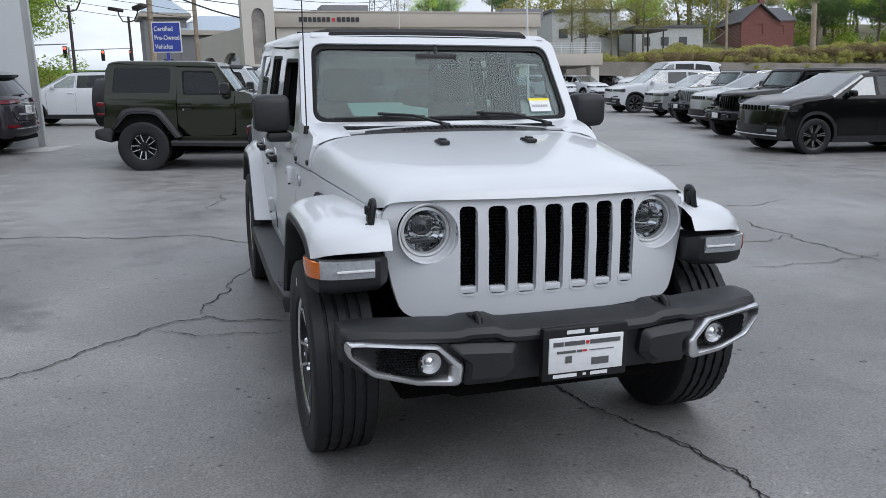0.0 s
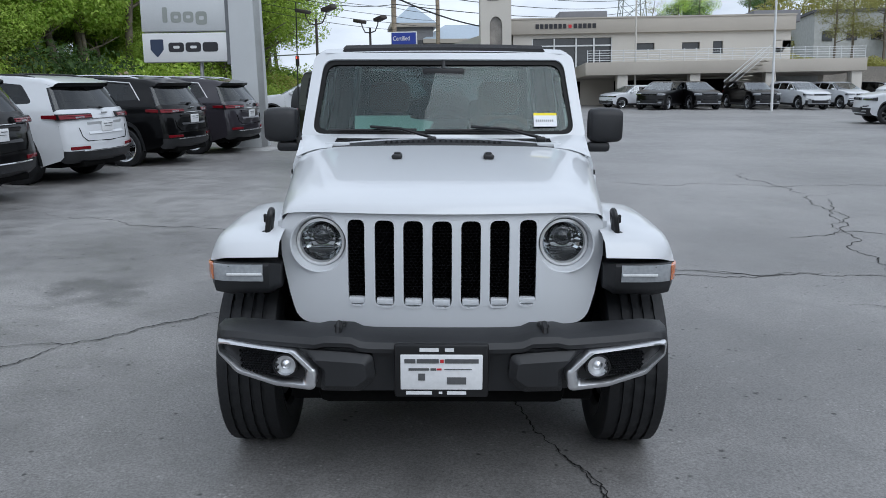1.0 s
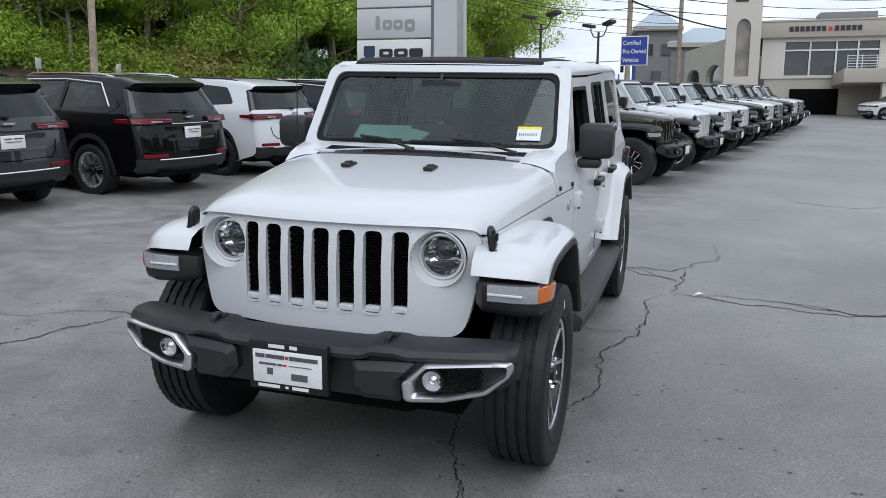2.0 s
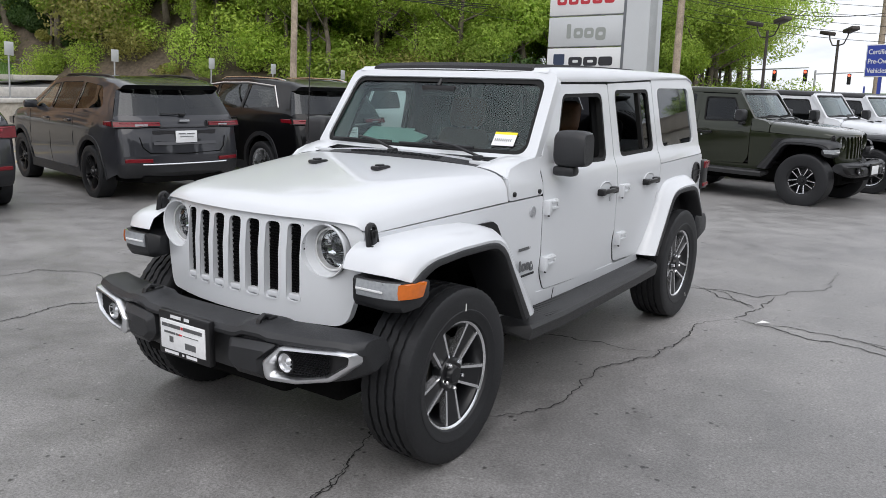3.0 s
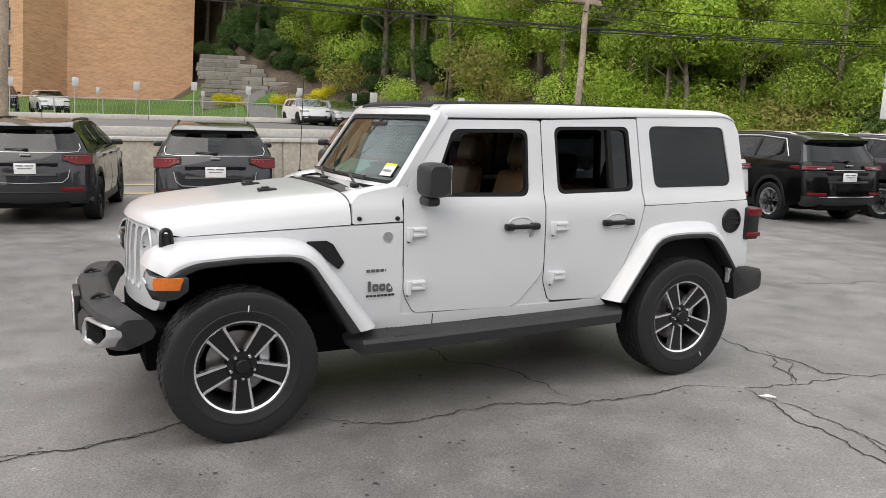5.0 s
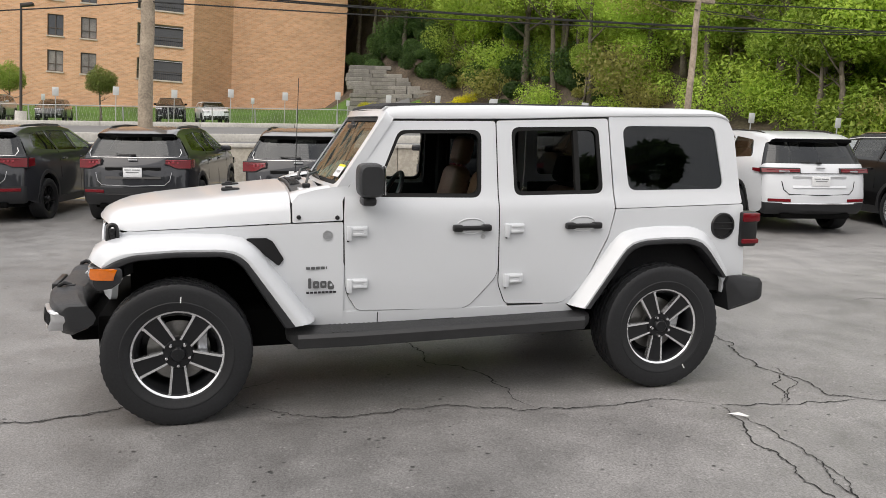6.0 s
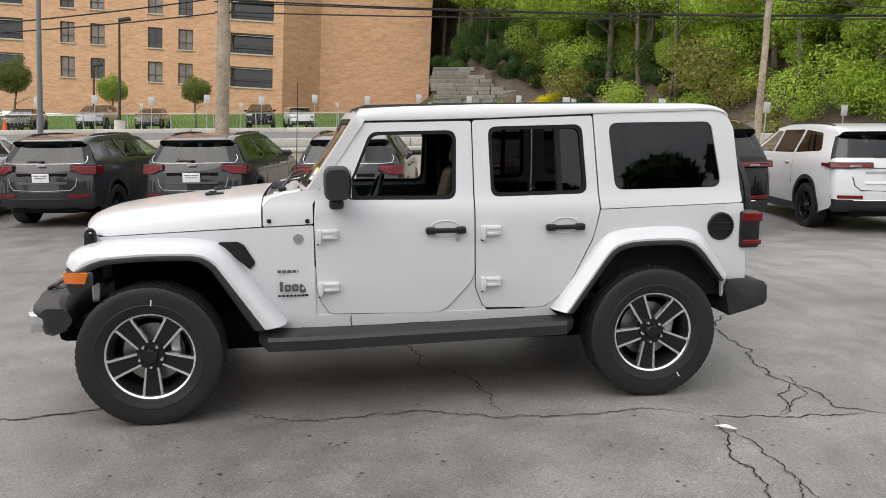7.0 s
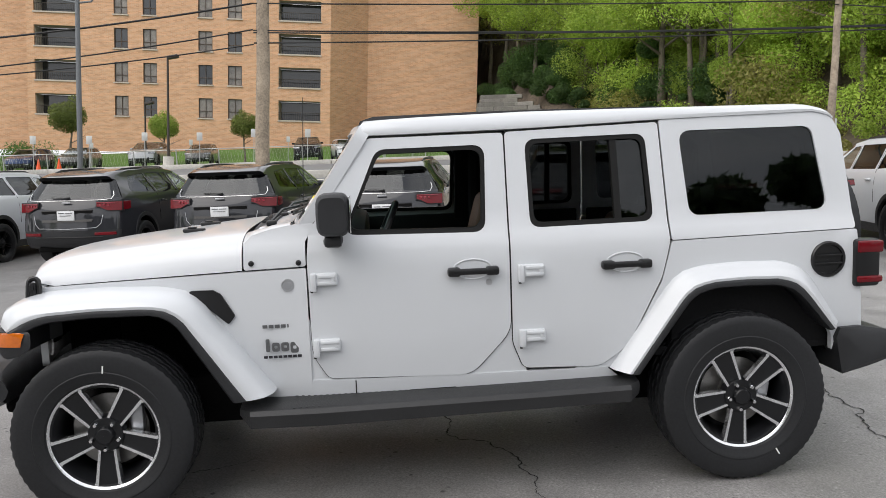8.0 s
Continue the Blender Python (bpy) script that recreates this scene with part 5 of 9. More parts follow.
def asphalt_material():
    """Worn lot asphalt: stone aggregate, mottled wear, long faint stains, smoother patches; open-lot light painted in
    towards +y.
    """
    m = bpy.data.materials.new("worn_asphalt")
    m.use_nodes = True
    nt = m.node_tree
    b = nt.nodes["Principled BSDF"]
    tc = nt.nodes.new("ShaderNodeTexCoord")

    def noise_node(scale, detail, rough=0.5):
        n = nt.nodes.new("ShaderNodeTexNoise")
        n.inputs["Scale"].default_value, n.inputs["Detail"].default_value, n.inputs["Roughness"].default_value = scale, detail, rough
        nt.links.new(tc.outputs["Object"], n.inputs["Vector"])
        return n

    def ranged(src, lo, hi, f0=0.0, f1=1.0):
        r = nt.nodes.new("ShaderNodeMapRange")
        r.inputs["From Min"].default_value, r.inputs["From Max"].default_value = f0, f1
        r.inputs["To Min"].default_value, r.inputs["To Max"].default_value = lo, hi
        nt.links.new(src, r.inputs["Value"])
        return r.outputs["Result"]

    def times(x, y):
        k = nt.nodes.new("ShaderNodeMath")
        k.operation = "MULTIPLY"
        nt.links.new(x, k.inputs[0])
        nt.links.new(y, k.inputs[1])
        return k.outputs[0]

    wide, mid, fine = noise_node(0.35, 5), noise_node(2.6, 7, 0.68), noise_node(85, 3, 0.75)
    pits = nt.nodes.new("ShaderNodeTexVoronoi")
    pits.inputs["Scale"].default_value = 15
    nt.links.new(tc.outputs["Object"], pits.inputs["Vector"])
    flecks = nt.nodes.new("ShaderNodeTexVoronoi")
    flecks.inputs["Scale"].default_value = 26
    nt.links.new(tc.outputs["Object"], flecks.inputs["Vector"])
    broken = noise_node(6.0, 3)

    def plus(x, y):
        k = nt.nodes.new("ShaderNodeMath")
        nt.links.new(x, k.inputs[0])
        nt.links.new(y, k.inputs[1])
        return k.outputs[0]

    deep = plus(pits.outputs["Distance"], ranged(broken.outputs["Fac"], -0.10, 0.35, 0.35, 0.6))
    pale = plus(flecks.outputs["Distance"], ranged(broken.outputs["Fac"], 0.3, -0.10, 0.4, 0.62))
    spots = times(ranged(deep, 0.22, 1.0, 0.04, 0.17), ranged(pale, 1.5, 1.0, 0.04, 0.15))
    # one oily stain with a ragged edge
    off = nt.nodes.new("ShaderNodeVectorMath")
    off.operation = "DISTANCE"
    off.inputs[1].default_value = LOT @ Vector((-2.72, 2.55, 0.0))
    nt.links.new(tc.outputs["Object"], off.inputs[0])
    ragged = plus(off.outputs["Value"], ranged(mid.outputs["Fac"], -0.35, 0.35, 0.3, 0.7))
    spots = times(spots, ranged(ragged, 0.62, 1.0, 0.12, 0.5))
    # paler towards +y: the brighter open lot beyond the car's shade, painted in
    sep = nt.nodes.new("ShaderNodeSeparateXYZ")
    nt.links.new(tc.outputs["Object"], sep.inputs[0])
    spots = times(spots, ranged(plus(sep.outputs["Y"], ranged(wide.outputs["Fac"], -2.5, 2.5, 0.3, 0.7)), 1.0, 1.22, 0.5, 5.0))
    v = times(times(ranged(wide.outputs["Fac"], 0.76, 1.22, 0.3, 0.7), ranged(mid.outputs["Fac"], 0.68, 1.30, 0.25, 0.75)), times(ranged(fine.outputs["Fac"], 0.55, 1.45, 0.3, 0.7), spots))
    mix = nt.nodes.new("ShaderNodeMix")
    mix.data_type = "RGBA"
    mix.inputs["A"].default_value, mix.inputs["B"].default_value = (0.0, 0.0, 0.0, 1), (0.188, 0.183, 0.179, 1)
    mix.clamp_factor = False
    nt.links.new(v, mix.inputs[0])
    nt.links.new(mix.outputs["Result"], b.inputs["Base Color"])
    nt.links.new(ranged(mid.outputs["Fac"], 0.32, 0.60, 0.3, 0.7), b.inputs["Roughness"])
    bp = nt.nodes.new("ShaderNodeBump")
    bp.inputs["Strength"].default_value, bp.inputs["Distance"].default_value = 0.45, 0.006
    nt.links.new(times(fine.outputs["Fac"], ranged(deep, 0.3, 1.0, 0.02, 0.12)), bp.inputs["Height"])
    nt.links.new(bp.outputs["Normal"], b.inputs["Normal"])
    return m


ASPHALT = asphalt_material()
ROAD = material("street_asphalt", (0.16, 0.16, 0.16), rough=0.85, spread=0.12, grain=40, stain=0.3)
GRASS = material("mown_grass", (0.075, 0.15, 0.025), rough=0.9, spread=0.35, grain=8, stain=0.4, bump=0.6, bump_scale=60)
SCRUB = material("dry_scrub_bank", (0.115, 0.11, 0.052), rough=0.95, spread=0.4, grain=5, stain=0.5, bump=0.8, bump_scale=30)
SOIL = material("leaf_litter", (0.105, 0.082, 0.06), rough=0.95, spread=0.45, grain=6, stain=0.5, bump=0.6, bump_scale=30)


def build_ground():
    xs = sorted(set(list(np.arange(-17, 34, 3.0)) + [-17.0, -17.001, -19, -22, -26, -30, -34, -38, -42, -43, -45, -48, -52, -56, -58, -60, -63, -66, -70, -76, -84, -94, -108, -130, -180, -300, -700, -2500, 34, 40, 50, 62, 80, 110, 160, 300, 700, 2500]))
    ys = sorted(set(list(np.arange(-30, 96, 3.0)) + [-2500, -700, -250, -120, -60, -40, 100, 110, 130, 170, 250, 500, 1000, 2500]))
    bm = bmesh.new()
    grid = [[bm.verts.new(LOT @ Vector((x, y, height(x, y)))) for y in ys] for x in xs]
    for i in range(len(xs) - 1):
        for j in range(len(ys) - 1):
            f = bm.faces.new((grid[i][j], grid[i + 1][j], grid[i + 1][j + 1], grid[i][j + 1]))
            x, y = (xs[i] + xs[i + 1]) / 2, (ys[j] + ys[j + 1]) / 2
            f.material_index = 0
            if x < -17:
                f.material_index = 1 if x > -42 and y < 26 else 2
                if x < -float(np.interp(y, (11.0, 12.0, 18.0, 26.0), (64.0, 58.0, 50.0, 24.0))):
                    f.material_index = 3
            if y > 59 and x > 26 or x > 60:
                f.material_index = 4
            if abs(x) > 300 or abs(y) > 240:
                f.material_index = 2
    ob = part("ground", bm, [ASPHALT, ROAD, GRASS, SOIL, SCRUB], None, angle=60)
    tagged(ob, "grey worn asphalt lot with grass banks beyond", "ground", kind="structure")


build_ground()


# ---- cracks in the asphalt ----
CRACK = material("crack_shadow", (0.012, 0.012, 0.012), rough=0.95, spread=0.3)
CRACK_EDGE = material("crumbled_crack_edge", (0.155, 0.152, 0.148), rough=0.8, spread=0.4, grain=50)


def crack(way, width, seed, edge=True):
    """A jagged crack along a way on the lot, uneven in width, with a crumbled rim."""
    rng = random.Random(seed)
    pts = [Vector(p) for p in way]
    for rough in (0.16, 0.16, 0.18, 0.2, 0.2):
        nxt = [pts[0]]
        for a, b in zip(pts[:-1], pts[1:]):
            d = b - a
            nxt += [a.lerp(b, rng.uniform(0.42, 0.58)) + Vector((-d.y, d.x)) * rng.uniform(-rough, rough), b]
        pts = nxt
        if len(pts) > 260:
            break
    # no groove is cut: the upper strip's near-black colour is the crack's shade
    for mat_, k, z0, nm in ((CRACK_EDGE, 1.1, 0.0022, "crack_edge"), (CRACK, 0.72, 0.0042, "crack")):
        if nm == "crack_edge" and not edge:
            continue
        bm = bmesh.new()
        last = None
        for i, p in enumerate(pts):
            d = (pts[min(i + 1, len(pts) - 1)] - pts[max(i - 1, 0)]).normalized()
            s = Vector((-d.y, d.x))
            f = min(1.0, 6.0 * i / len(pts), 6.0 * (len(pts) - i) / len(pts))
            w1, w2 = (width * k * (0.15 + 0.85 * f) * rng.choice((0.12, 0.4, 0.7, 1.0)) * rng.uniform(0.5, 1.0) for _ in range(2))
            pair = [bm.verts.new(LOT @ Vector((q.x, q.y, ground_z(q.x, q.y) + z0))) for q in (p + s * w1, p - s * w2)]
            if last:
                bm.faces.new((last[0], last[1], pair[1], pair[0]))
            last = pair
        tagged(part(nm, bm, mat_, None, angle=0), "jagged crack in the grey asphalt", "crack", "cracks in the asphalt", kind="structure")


crack([(-4.6, 0.2), (-2.37, 1.2), (-2.0, 1.54), (-1.69, 1.82), (-1.31, 2.04), (-1.05, 1.86), (-0.6, 1.7), (-0.51, 1.57), (0.1, 1.65), (0.76, 2.02), (1.12, 2.06)], 0.011, 1)
crack([(-2.9, -0.6), (-2.75, 0.06), (-2.7, 0.41), (-2.56, 0.8), (-2.37, 1.2)], 0.010, 22)
crack([(-4.1, -0.9), (-4.0, -0.05), (-4.01, 0.32), (-4.0, 0.72), (-3.7, 0.95)], 0.009, 23)
crack([(-1.31, 2.04), (-1.22, 2.52), (-1.1, 2.91), (-0.95, 3.25), (-0.87, 4.41)], 0.009, 2)
crack([(-1.69, 1.82), (-1.27, 1.61), (-1.07, 1.6), (-0.79, 1.57)], 0.007, 3)
crack([(-5.17, 6.35), (-3.92, 5.74), (-2.62, 5.2), (-1.6, 4.95), (-0.87, 4.41), (-0.71, 4.28), (0.06, 4.18), (0.85, 4.02), (1.3, 4.03), (1.41, 4.22), (1.66, 5.62)], 0.011, 4)
crack([(-1.16, 6.39), (-0.99, 7.26), (-0.85, 8.03)], 0.008, 5)
crack([(0.2, 0.6), (0.4, 0.19), (0.52, -0.2), (0.65, -0.6), (0.68, -0.95), (0.66, -1.4)], 0.010, 6)
crack([(4.48, 4.03), (4.39, 3.21), (4.31, 2.52), (4.28, 1.93)], 0.012, 7)
crack([(2.03, 3.2), (2.69, 3.0), (3.12, 3.11), (3.74, 3.02), (4.4, 3.2)], 0.010, 8)
crack([(3.0, 2.15), (3.38, 2.1), (3.73, 2.1), (4.13, 2.14), (4.6, 2.3)], 0.008, 9)
crack([(0.62, 0.3), (0.95, 0.68), (1.0, 1.1), (1.06, 1.75), (1.13, 2.1), (1.15, 2.75), (1.33, 3.2)], 0.008, 10)
crack([(1.33, 3.2), (1.40, 3.65), (1.40, 4.15)], 0.010, 11)
crack([(1.33, 3.2), (1.73, 3.1), (2.1, 3.05), (2.6, 2.95), (3.4, 3.2)], 0.011, 12)
crack([(1.52, 3.22), (1.98, 3.24), (2.34, 3.14), (3.0, 3.05)], 0.009, 13)
crack([(0.85, 4.02), (1.04, 3.8), (1.37, 3.65)], 0.010, 14)
crack([(5.63, 11.08), (5.31, 9.04), (5.41, 8.06)], 0.012, 15)
crack([(5.44, 7.77), (4.72, 5.66), (4.02, 3.92), (3.85, 3.22)], 0.014, 16)
crack([(3.6, 4.7), (3.86, 4.78), (4.45, 5.11), (4.78, 4.95), (6.0, 5.2)], 0.012, 17)
crack([(0.67, -1.3), (0.68, -0.95), (0.67, -0.57), (0.55, -0.34)], 0.008, 18)
crack([(4.2, 4.9), (4.9, 6.0), (5.0, 7.2), (5.9, 8.4)], 0.010, 19)
crack([(2.2, 9.5), (3.6, 9.1), (5.4, 9.0), (8.0, 9.4)], 0.012, 20)
crack([(0.65, 4.07), (1.05, 3.99), (1.37, 3.62)], 0.006, 21)

# a paper scrap
bm = bmesh.new()
vs = [bm.verts.new(LOT @ Vector(p)) for p in ((1.49, 3.14, 0.004), (1.515, 3.13, 0.016), (1.575, 3.215, 0.012), (1.555, 3.245, 0.004), (1.53, 3.19, 0.024))]
bm.faces.new((vs[0], vs[1], vs[4]))
bm.faces.new((vs[1], vs[2], vs[4]))
bm.faces.new((vs[2], vs[3], vs[4]))
r_ = bmesh.ops.extrude_face_region(bm, geom=bm.faces[:], use_keep_orig=True)
for v_ in (e for e in r_["geom"] if isinstance(e, bmesh.types.BMVert)):
    v_.co.z += 0.002
tagged(part("paper_scrap", bm, PAPER, None, angle=0), "crumpled white paper scrap on the asphalt", "litter")


# ---- parked cars ----
CAR_GREY = car_paint("granite_grey_paint", (0.030, 0.031, 0.036), 0.12)
CAR_BLACK = car_paint("black_paint", (0.003, 0.003, 0.0035), 0, 0.5)
CAR_DARK = car_paint("dark_plum_paint", (0.034, 0.031, 0.038), 0.12)
CAR_GREEN = car_paint("dark_green_paint", (0.017, 0.021, 0.010), 0.2)
CAR_SILVER = car_paint("silver_grey_paint", (0.34, 0.35, 0.36), 0.6)
CAR_TAUPE = car_paint("taupe_paint", (0.10, 0.098, 0.092), 0.5)
CAR_BLUE = car_paint("dark_blue_paint", (0.012, 0.03, 0.09), 0.3)
SUV_GLASS = glass("suv_glass", (0.12, 0.125, 0.125), 0, 0.05)
REAR_GLASS = glass("sloping_rear_glass", (0.10, 0.105, 0.105), 0, 0.06)
SUV_FRONT_GLASS = glass("suv_front_glass", (0.62, 0.68, 0.66), 0, 0.24)


RED_BRIGHT = material("bright_red_lens", (0.32, 0.03, 0.045), rough=0.2, spread=0.1, coat=1.0)


class Shape:
    """Outline of a parked car: rear and front ends, wheelbase, width and height."""

    def __init__(self, wb=2.96, rear=1.05, nose=0.91, half=0.955, high=1.79, tyre=0.375, belt=0.0, taper=0.05):
        self.wb, self.rear, self.nose, self.half, self.high, self.tyre, self.belt, self.taper = wb, rear, nose, half, high, tyre, belt, taper

    def y(self, v):
        """Map the reference car's y to this car's."""
        if v < 0:
            return v / 0.91 * self.nose
        if v > 2.96:
            return self.wb + (v - 2.96) / 1.05 * self.rear
        return v / 2.96 * self.wb

    def z(self, v):
        """Map heights; belt lifts the waistline and what lies near it."""
        return v * self.high / 1.79 + self.belt * curve(v, (0.45, 0.9, 1.19, 1.62), (0.0, 0.8, 1.0, 0.0))

    def x(self, y, z):
        p = curve(y, (-0.91, -0.6, 0.0, 3.0, 3.6, 4.01), (0.86, 0.93, 0.955, 0.955, 0.93, 0.88))
        t = curve(z, (0.28, 0.6, 0.95, 1.15, 1.21, 1.7, 1.8), (0.955, 1.0, 0.995, 0.965, 0.945, 0.785, 0.73))
        return p * t

    def warp(self, bm):
        for v in bm.verts:
            x, y, z = v.co
            f = (abs(x) / 0.955) ** 2.6
            y -= 0.21 * f * smooth01((y - 3.1) / 0.85)
            x *= 1 - self.taper * smooth01((z - 1.15) / 0.6)
            y += 0.26 * f * smooth01((-y - 0.2) / 0.65)
            v.co = Vector((x * self.half / 0.955, self.y(y), self.z(z)))
        return bm


SHAPES = {
    "wagon": Shape(high=1.715, belt=0.05),
    "long_wagon": Shape(wb=3.09, rear=1.15, high=1.75, belt=0.05),
    "compact": Shape(wb=2.636, rear=0.90, nose=0.86, half=0.905, high=1.575, tyre=0.345, belt=0.07, taper=0.12),
    "minivan": Shape(wb=3.08, rear=1.1, nose=0.97, half=0.97, high=1.74, tyre=0.34),
    "big_wagon": Shape(wb=3.12, rear=1.25, nose=0.98, half=1.03, high=1.92, tyre=0.41),
    "van": Shape(wb=3.6, rear=1.25, nose=0.95, half=1.0, high=2.42, tyre=0.37, taper=-0.06),
    "sedan": Shape(wb=2.7, rear=1.0, nose=0.9, half=0.9, high=1.48, tyre=0.33),
}
REAR_TOP = [(3.90, 0.36, "low"), (3.99, 0.44, "low"), (4.01, 0.56, "skirt"), (4.01, 0.66, "gate"), (3.985, 0.82, "gate"), (3.955, 1.0, "gate"), (3.90, 1.14, "gate"), (3.86, 1.19, "glass"),
            (3.60, 1.60, "lip"), (3.70, 1.665, "roof"), (3.40, 1.735, "roof"), (2.9, 1.775, "roof"), (2.2, 1.79, "roof"), (1.5, 1.772, "roof"), (1.10, 1.715, "screen"),
            (0.34, 1.225, "hood"), (0.25, 1.20, "hood"), (-0.25, 1.145, "hood"), (-0.70, 1.055, "hood"), (-0.83, 0.99, "grille"), (-0.88, 0.80, "grille"), (-0.91, 0.60, "chin"), (-0.90, 0.42, "chin"), (-0.80, 0.30, "chin")]


def suv(name, label, paint, kind="wagon", group="", style="suv_black", chrome=False, lamps="slim", detail=True, end="tail"):
    """A parked station-wagon-like car with its parts; origin under the front axle, nose to -y."""
    sh = SHAPES[kind]
    car = thing(name, label, "car", group)
    prof = REAR_TOP
    n = len(prof)
    r = 0.07
    inset = []
    for i in range(n):
        a = Vector(prof[max(0, i - 1)][:2])
        b = Vector(prof[min(n - 1, i + 1)][:2])
        d = (b - a).normalized()
        inset.append(Vector(prof[i][:2]) + Vector((d.y, -d.x)) * -r * (1 if (d.y * -1) or True else 1))
    # inward side: towards the car's middle
    mid = Vector((1.5, 0.9))
    for i in range(n):
        p = Vector(prof[i][:2])
        off = inset[i] - p
        if off.dot(mid - p) < 0:
            inset[i] = p - off
    groups = {}
    rows = []
    for i in range(n):
        p, q = Vector(prof[i][:2]), inset[i]
        X = sh.x(q.x, q.y)
        k = lerp(q, p, 0.68)
        half = [(X, q), (X - 0.25 * r, k), (X - 0.9 * r, p), (X * 0.72, p), (X * 0.5, p), (X * 0.25, p), (0.0, p)]
        rows.append([Vector((-x, w.x, w.y)) for x, w in half] + [Vector((x, w.x, w.y)) for x, w in half[-2::-1]])
    for i in range(n - 1):
        groups.setdefault(prof[i][2], []).append((rows[i], rows[i + 1]))
    kinds = {"chin": ("front_bumper", BLACK_PLASTIC), "low": ("lower_bumper", BLACK_PLASTIC), "skirt": ("bumper_cover", BLACK_PLASTIC if kind == "compact" else paint), "gate": ("tailgate", paint), "glass": ("rear_window", REAR_GLASS), "lip": ("spoiler", TRIM_BLACK), "roof": ("roof", paint),
             "screen": ("windscreen", SUV_FRONT_GLASS), "hood": ("hood", paint), "grille": ("front_fascia", paint)}
    for tag, strips in groups.items():
        bm = bmesh.new()
        for a, b in strips:
            va, vb = [bm.verts.new(p) for p in a], [bm.verts.new(p) for p in b]
            for k in range(len(va) - 1):
                bm.faces.new((va[k], va[k + 1], vb[k + 1], vb[k]))
        bmesh.ops.remove_doubles(bm, verts=bm.verts, dist=1e-4)
        part(kinds[tag][0], sh.warp(bm), kinds[tag][1], car, angle=40)
    arches = []
    for yc in (2.96, 0.0):
        ry = 0.455 * 0.375 / 0.375
        arches.append([(yc + ry * math.cos(a), 0.385 + 0.45 * math.sin(a)) for a in np.linspace(-0.2, math.pi + 0.2, 15)])
    outline = [(p.x, p.y) for p in inset] + [(-0.52, 0.30)] + [p for p in arches[1][::-1]] + [(0.55, 0.27), (2.4, 0.27)] + [p for p in arches[0][::-1]] + [(3.48, 0.32)]
    wins = [rounded([(0.60, 1.205), (1.36, 1.215), (1.38, 1.66), (1.17, 1.64)], 0.03), rounded([(1.44, 1.215), (2.28, 1.235), (2.30, 1.69), (1.46, 1.672)], 0.03), rounded([(2.36, 1.238), (3.30, 1.30), (3.04, 1.635), (2.38, 1.685)], [0.03, 0.05, 0.1, 0.03])]
    for s in (-1, 1):
        bm = sheet(outline, wins, (0.6, 0.95, 1.15, 1.21, 1.35, 1.5), (-0.6, -0.2, 3.3, 3.6))
        bend(bm, lambda u, v: (s * sh.x(u, v), u, v))
        body = part("body_side", sh.warp(bm), paint, car, angle=40)
        for w, gm in zip(wins, (SUV_FRONT_GLASS, SUV_GLASS, SUV_GLASS)):
            bm = bend(sheet(ring_outline(w, 0.004), (), (1.35, 1.5), ()), lambda u, v: (s * (sh.x(u, v) - 0.012), u, v))
            part("side_window", sh.warp(bm), gm, body)
        if chrome:
            bm = bmesh.new()
            pts = [(0.50, 1.19), (1.15, 1.665), (1.5, 1.70), (2.3, 1.715), (3.06, 1.665), (3.36, 1.285)]
            add_path(bm, [(s * (sh.x(u, v) + 0.004), u, v) for u, v in pts], 0.012, 6)
            part("window_trim", sh.warp(bm), RING_BRIGHT, body, "bright window trim")
        for yc in (0.0, 2.96):
            o = [(yc + 0.515 * math.cos(a), 0.385 + 0.505 * math.sin(a)) for a in np.linspace(-0.12, math.pi + 0.12, 17)]
            i2 = [(yc + 0.448 * math.cos(a), 0.385 + 0.442 * math.sin(a)) for a in np.linspace(-0.12, math.pi + 0.12, 17)]
            bm = bend(sheet(o + i2[::-1]), lambda u, v: (s * (sh.x(u, v) + 0.012), u, v), (-s * 0.05, 0, 0))
            part("arch_trim", sh.warp(bm), BLACK_PLASTIC, car, "black wheel-arch trim")
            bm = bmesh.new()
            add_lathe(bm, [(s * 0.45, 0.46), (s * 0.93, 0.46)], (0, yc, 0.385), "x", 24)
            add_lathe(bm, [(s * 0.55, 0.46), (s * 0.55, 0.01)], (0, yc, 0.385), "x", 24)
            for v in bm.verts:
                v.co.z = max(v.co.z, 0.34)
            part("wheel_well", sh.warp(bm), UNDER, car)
            add_wheel(car, style, s * (sh.half - 0.115), sh.y(yc), sh.tyre - 0.006, s, lite=True).scale = (1, sh.tyre / 0.375, sh.tyre / 0.375)
        bm = bend(sheet([(0.40, 0.26), (2.56, 0.26), (2.50, 0.40), (0.46, 0.40)]), lambda u, v: (s * (sh.x(u, v) + 0.012), u, v), (-s * 0.06, 0, 0))
        part("sill_trim", sh.warp(bm), BLACK_PLASTIC, car)
        bm = bmesh.new()
        add_box(bm, (s * 1.0, 0.74, 1.26), (0.20, 0.11, 0.15), 0.04)
        add_box(bm, (s * 0.92, 0.72, 1.205), (0.1, 0.06, 0.04), 0.01)
        part("door_mirror", sh.warp(bm), paint, car)
        for y in (1.25, 2.15) if detail else ():
            bm = bmesh.new()
            add_box(bm, (s * (sh.x(y, 1.05) + 0.012), y, 1.06), (0.03, 0.2, 0.035), 0.01)
            part("door_handle", sh.warp(bm), paint, car)
        if detail:
            bm = bmesh.new()
            add_path(bm, [(s * 0.66, 1.35, 1.755), (s * 0.665, 1.5, 1.792), (s * 0.665, 2.2, 1.808), (s * 0.66, 3.0, 1.785), (s * 0.65, 3.2, 1.745)], 0.016, 6)
            part("roof_rail", sh.warp(bm), CHROME if chrome else TRIM_BLACK, car)
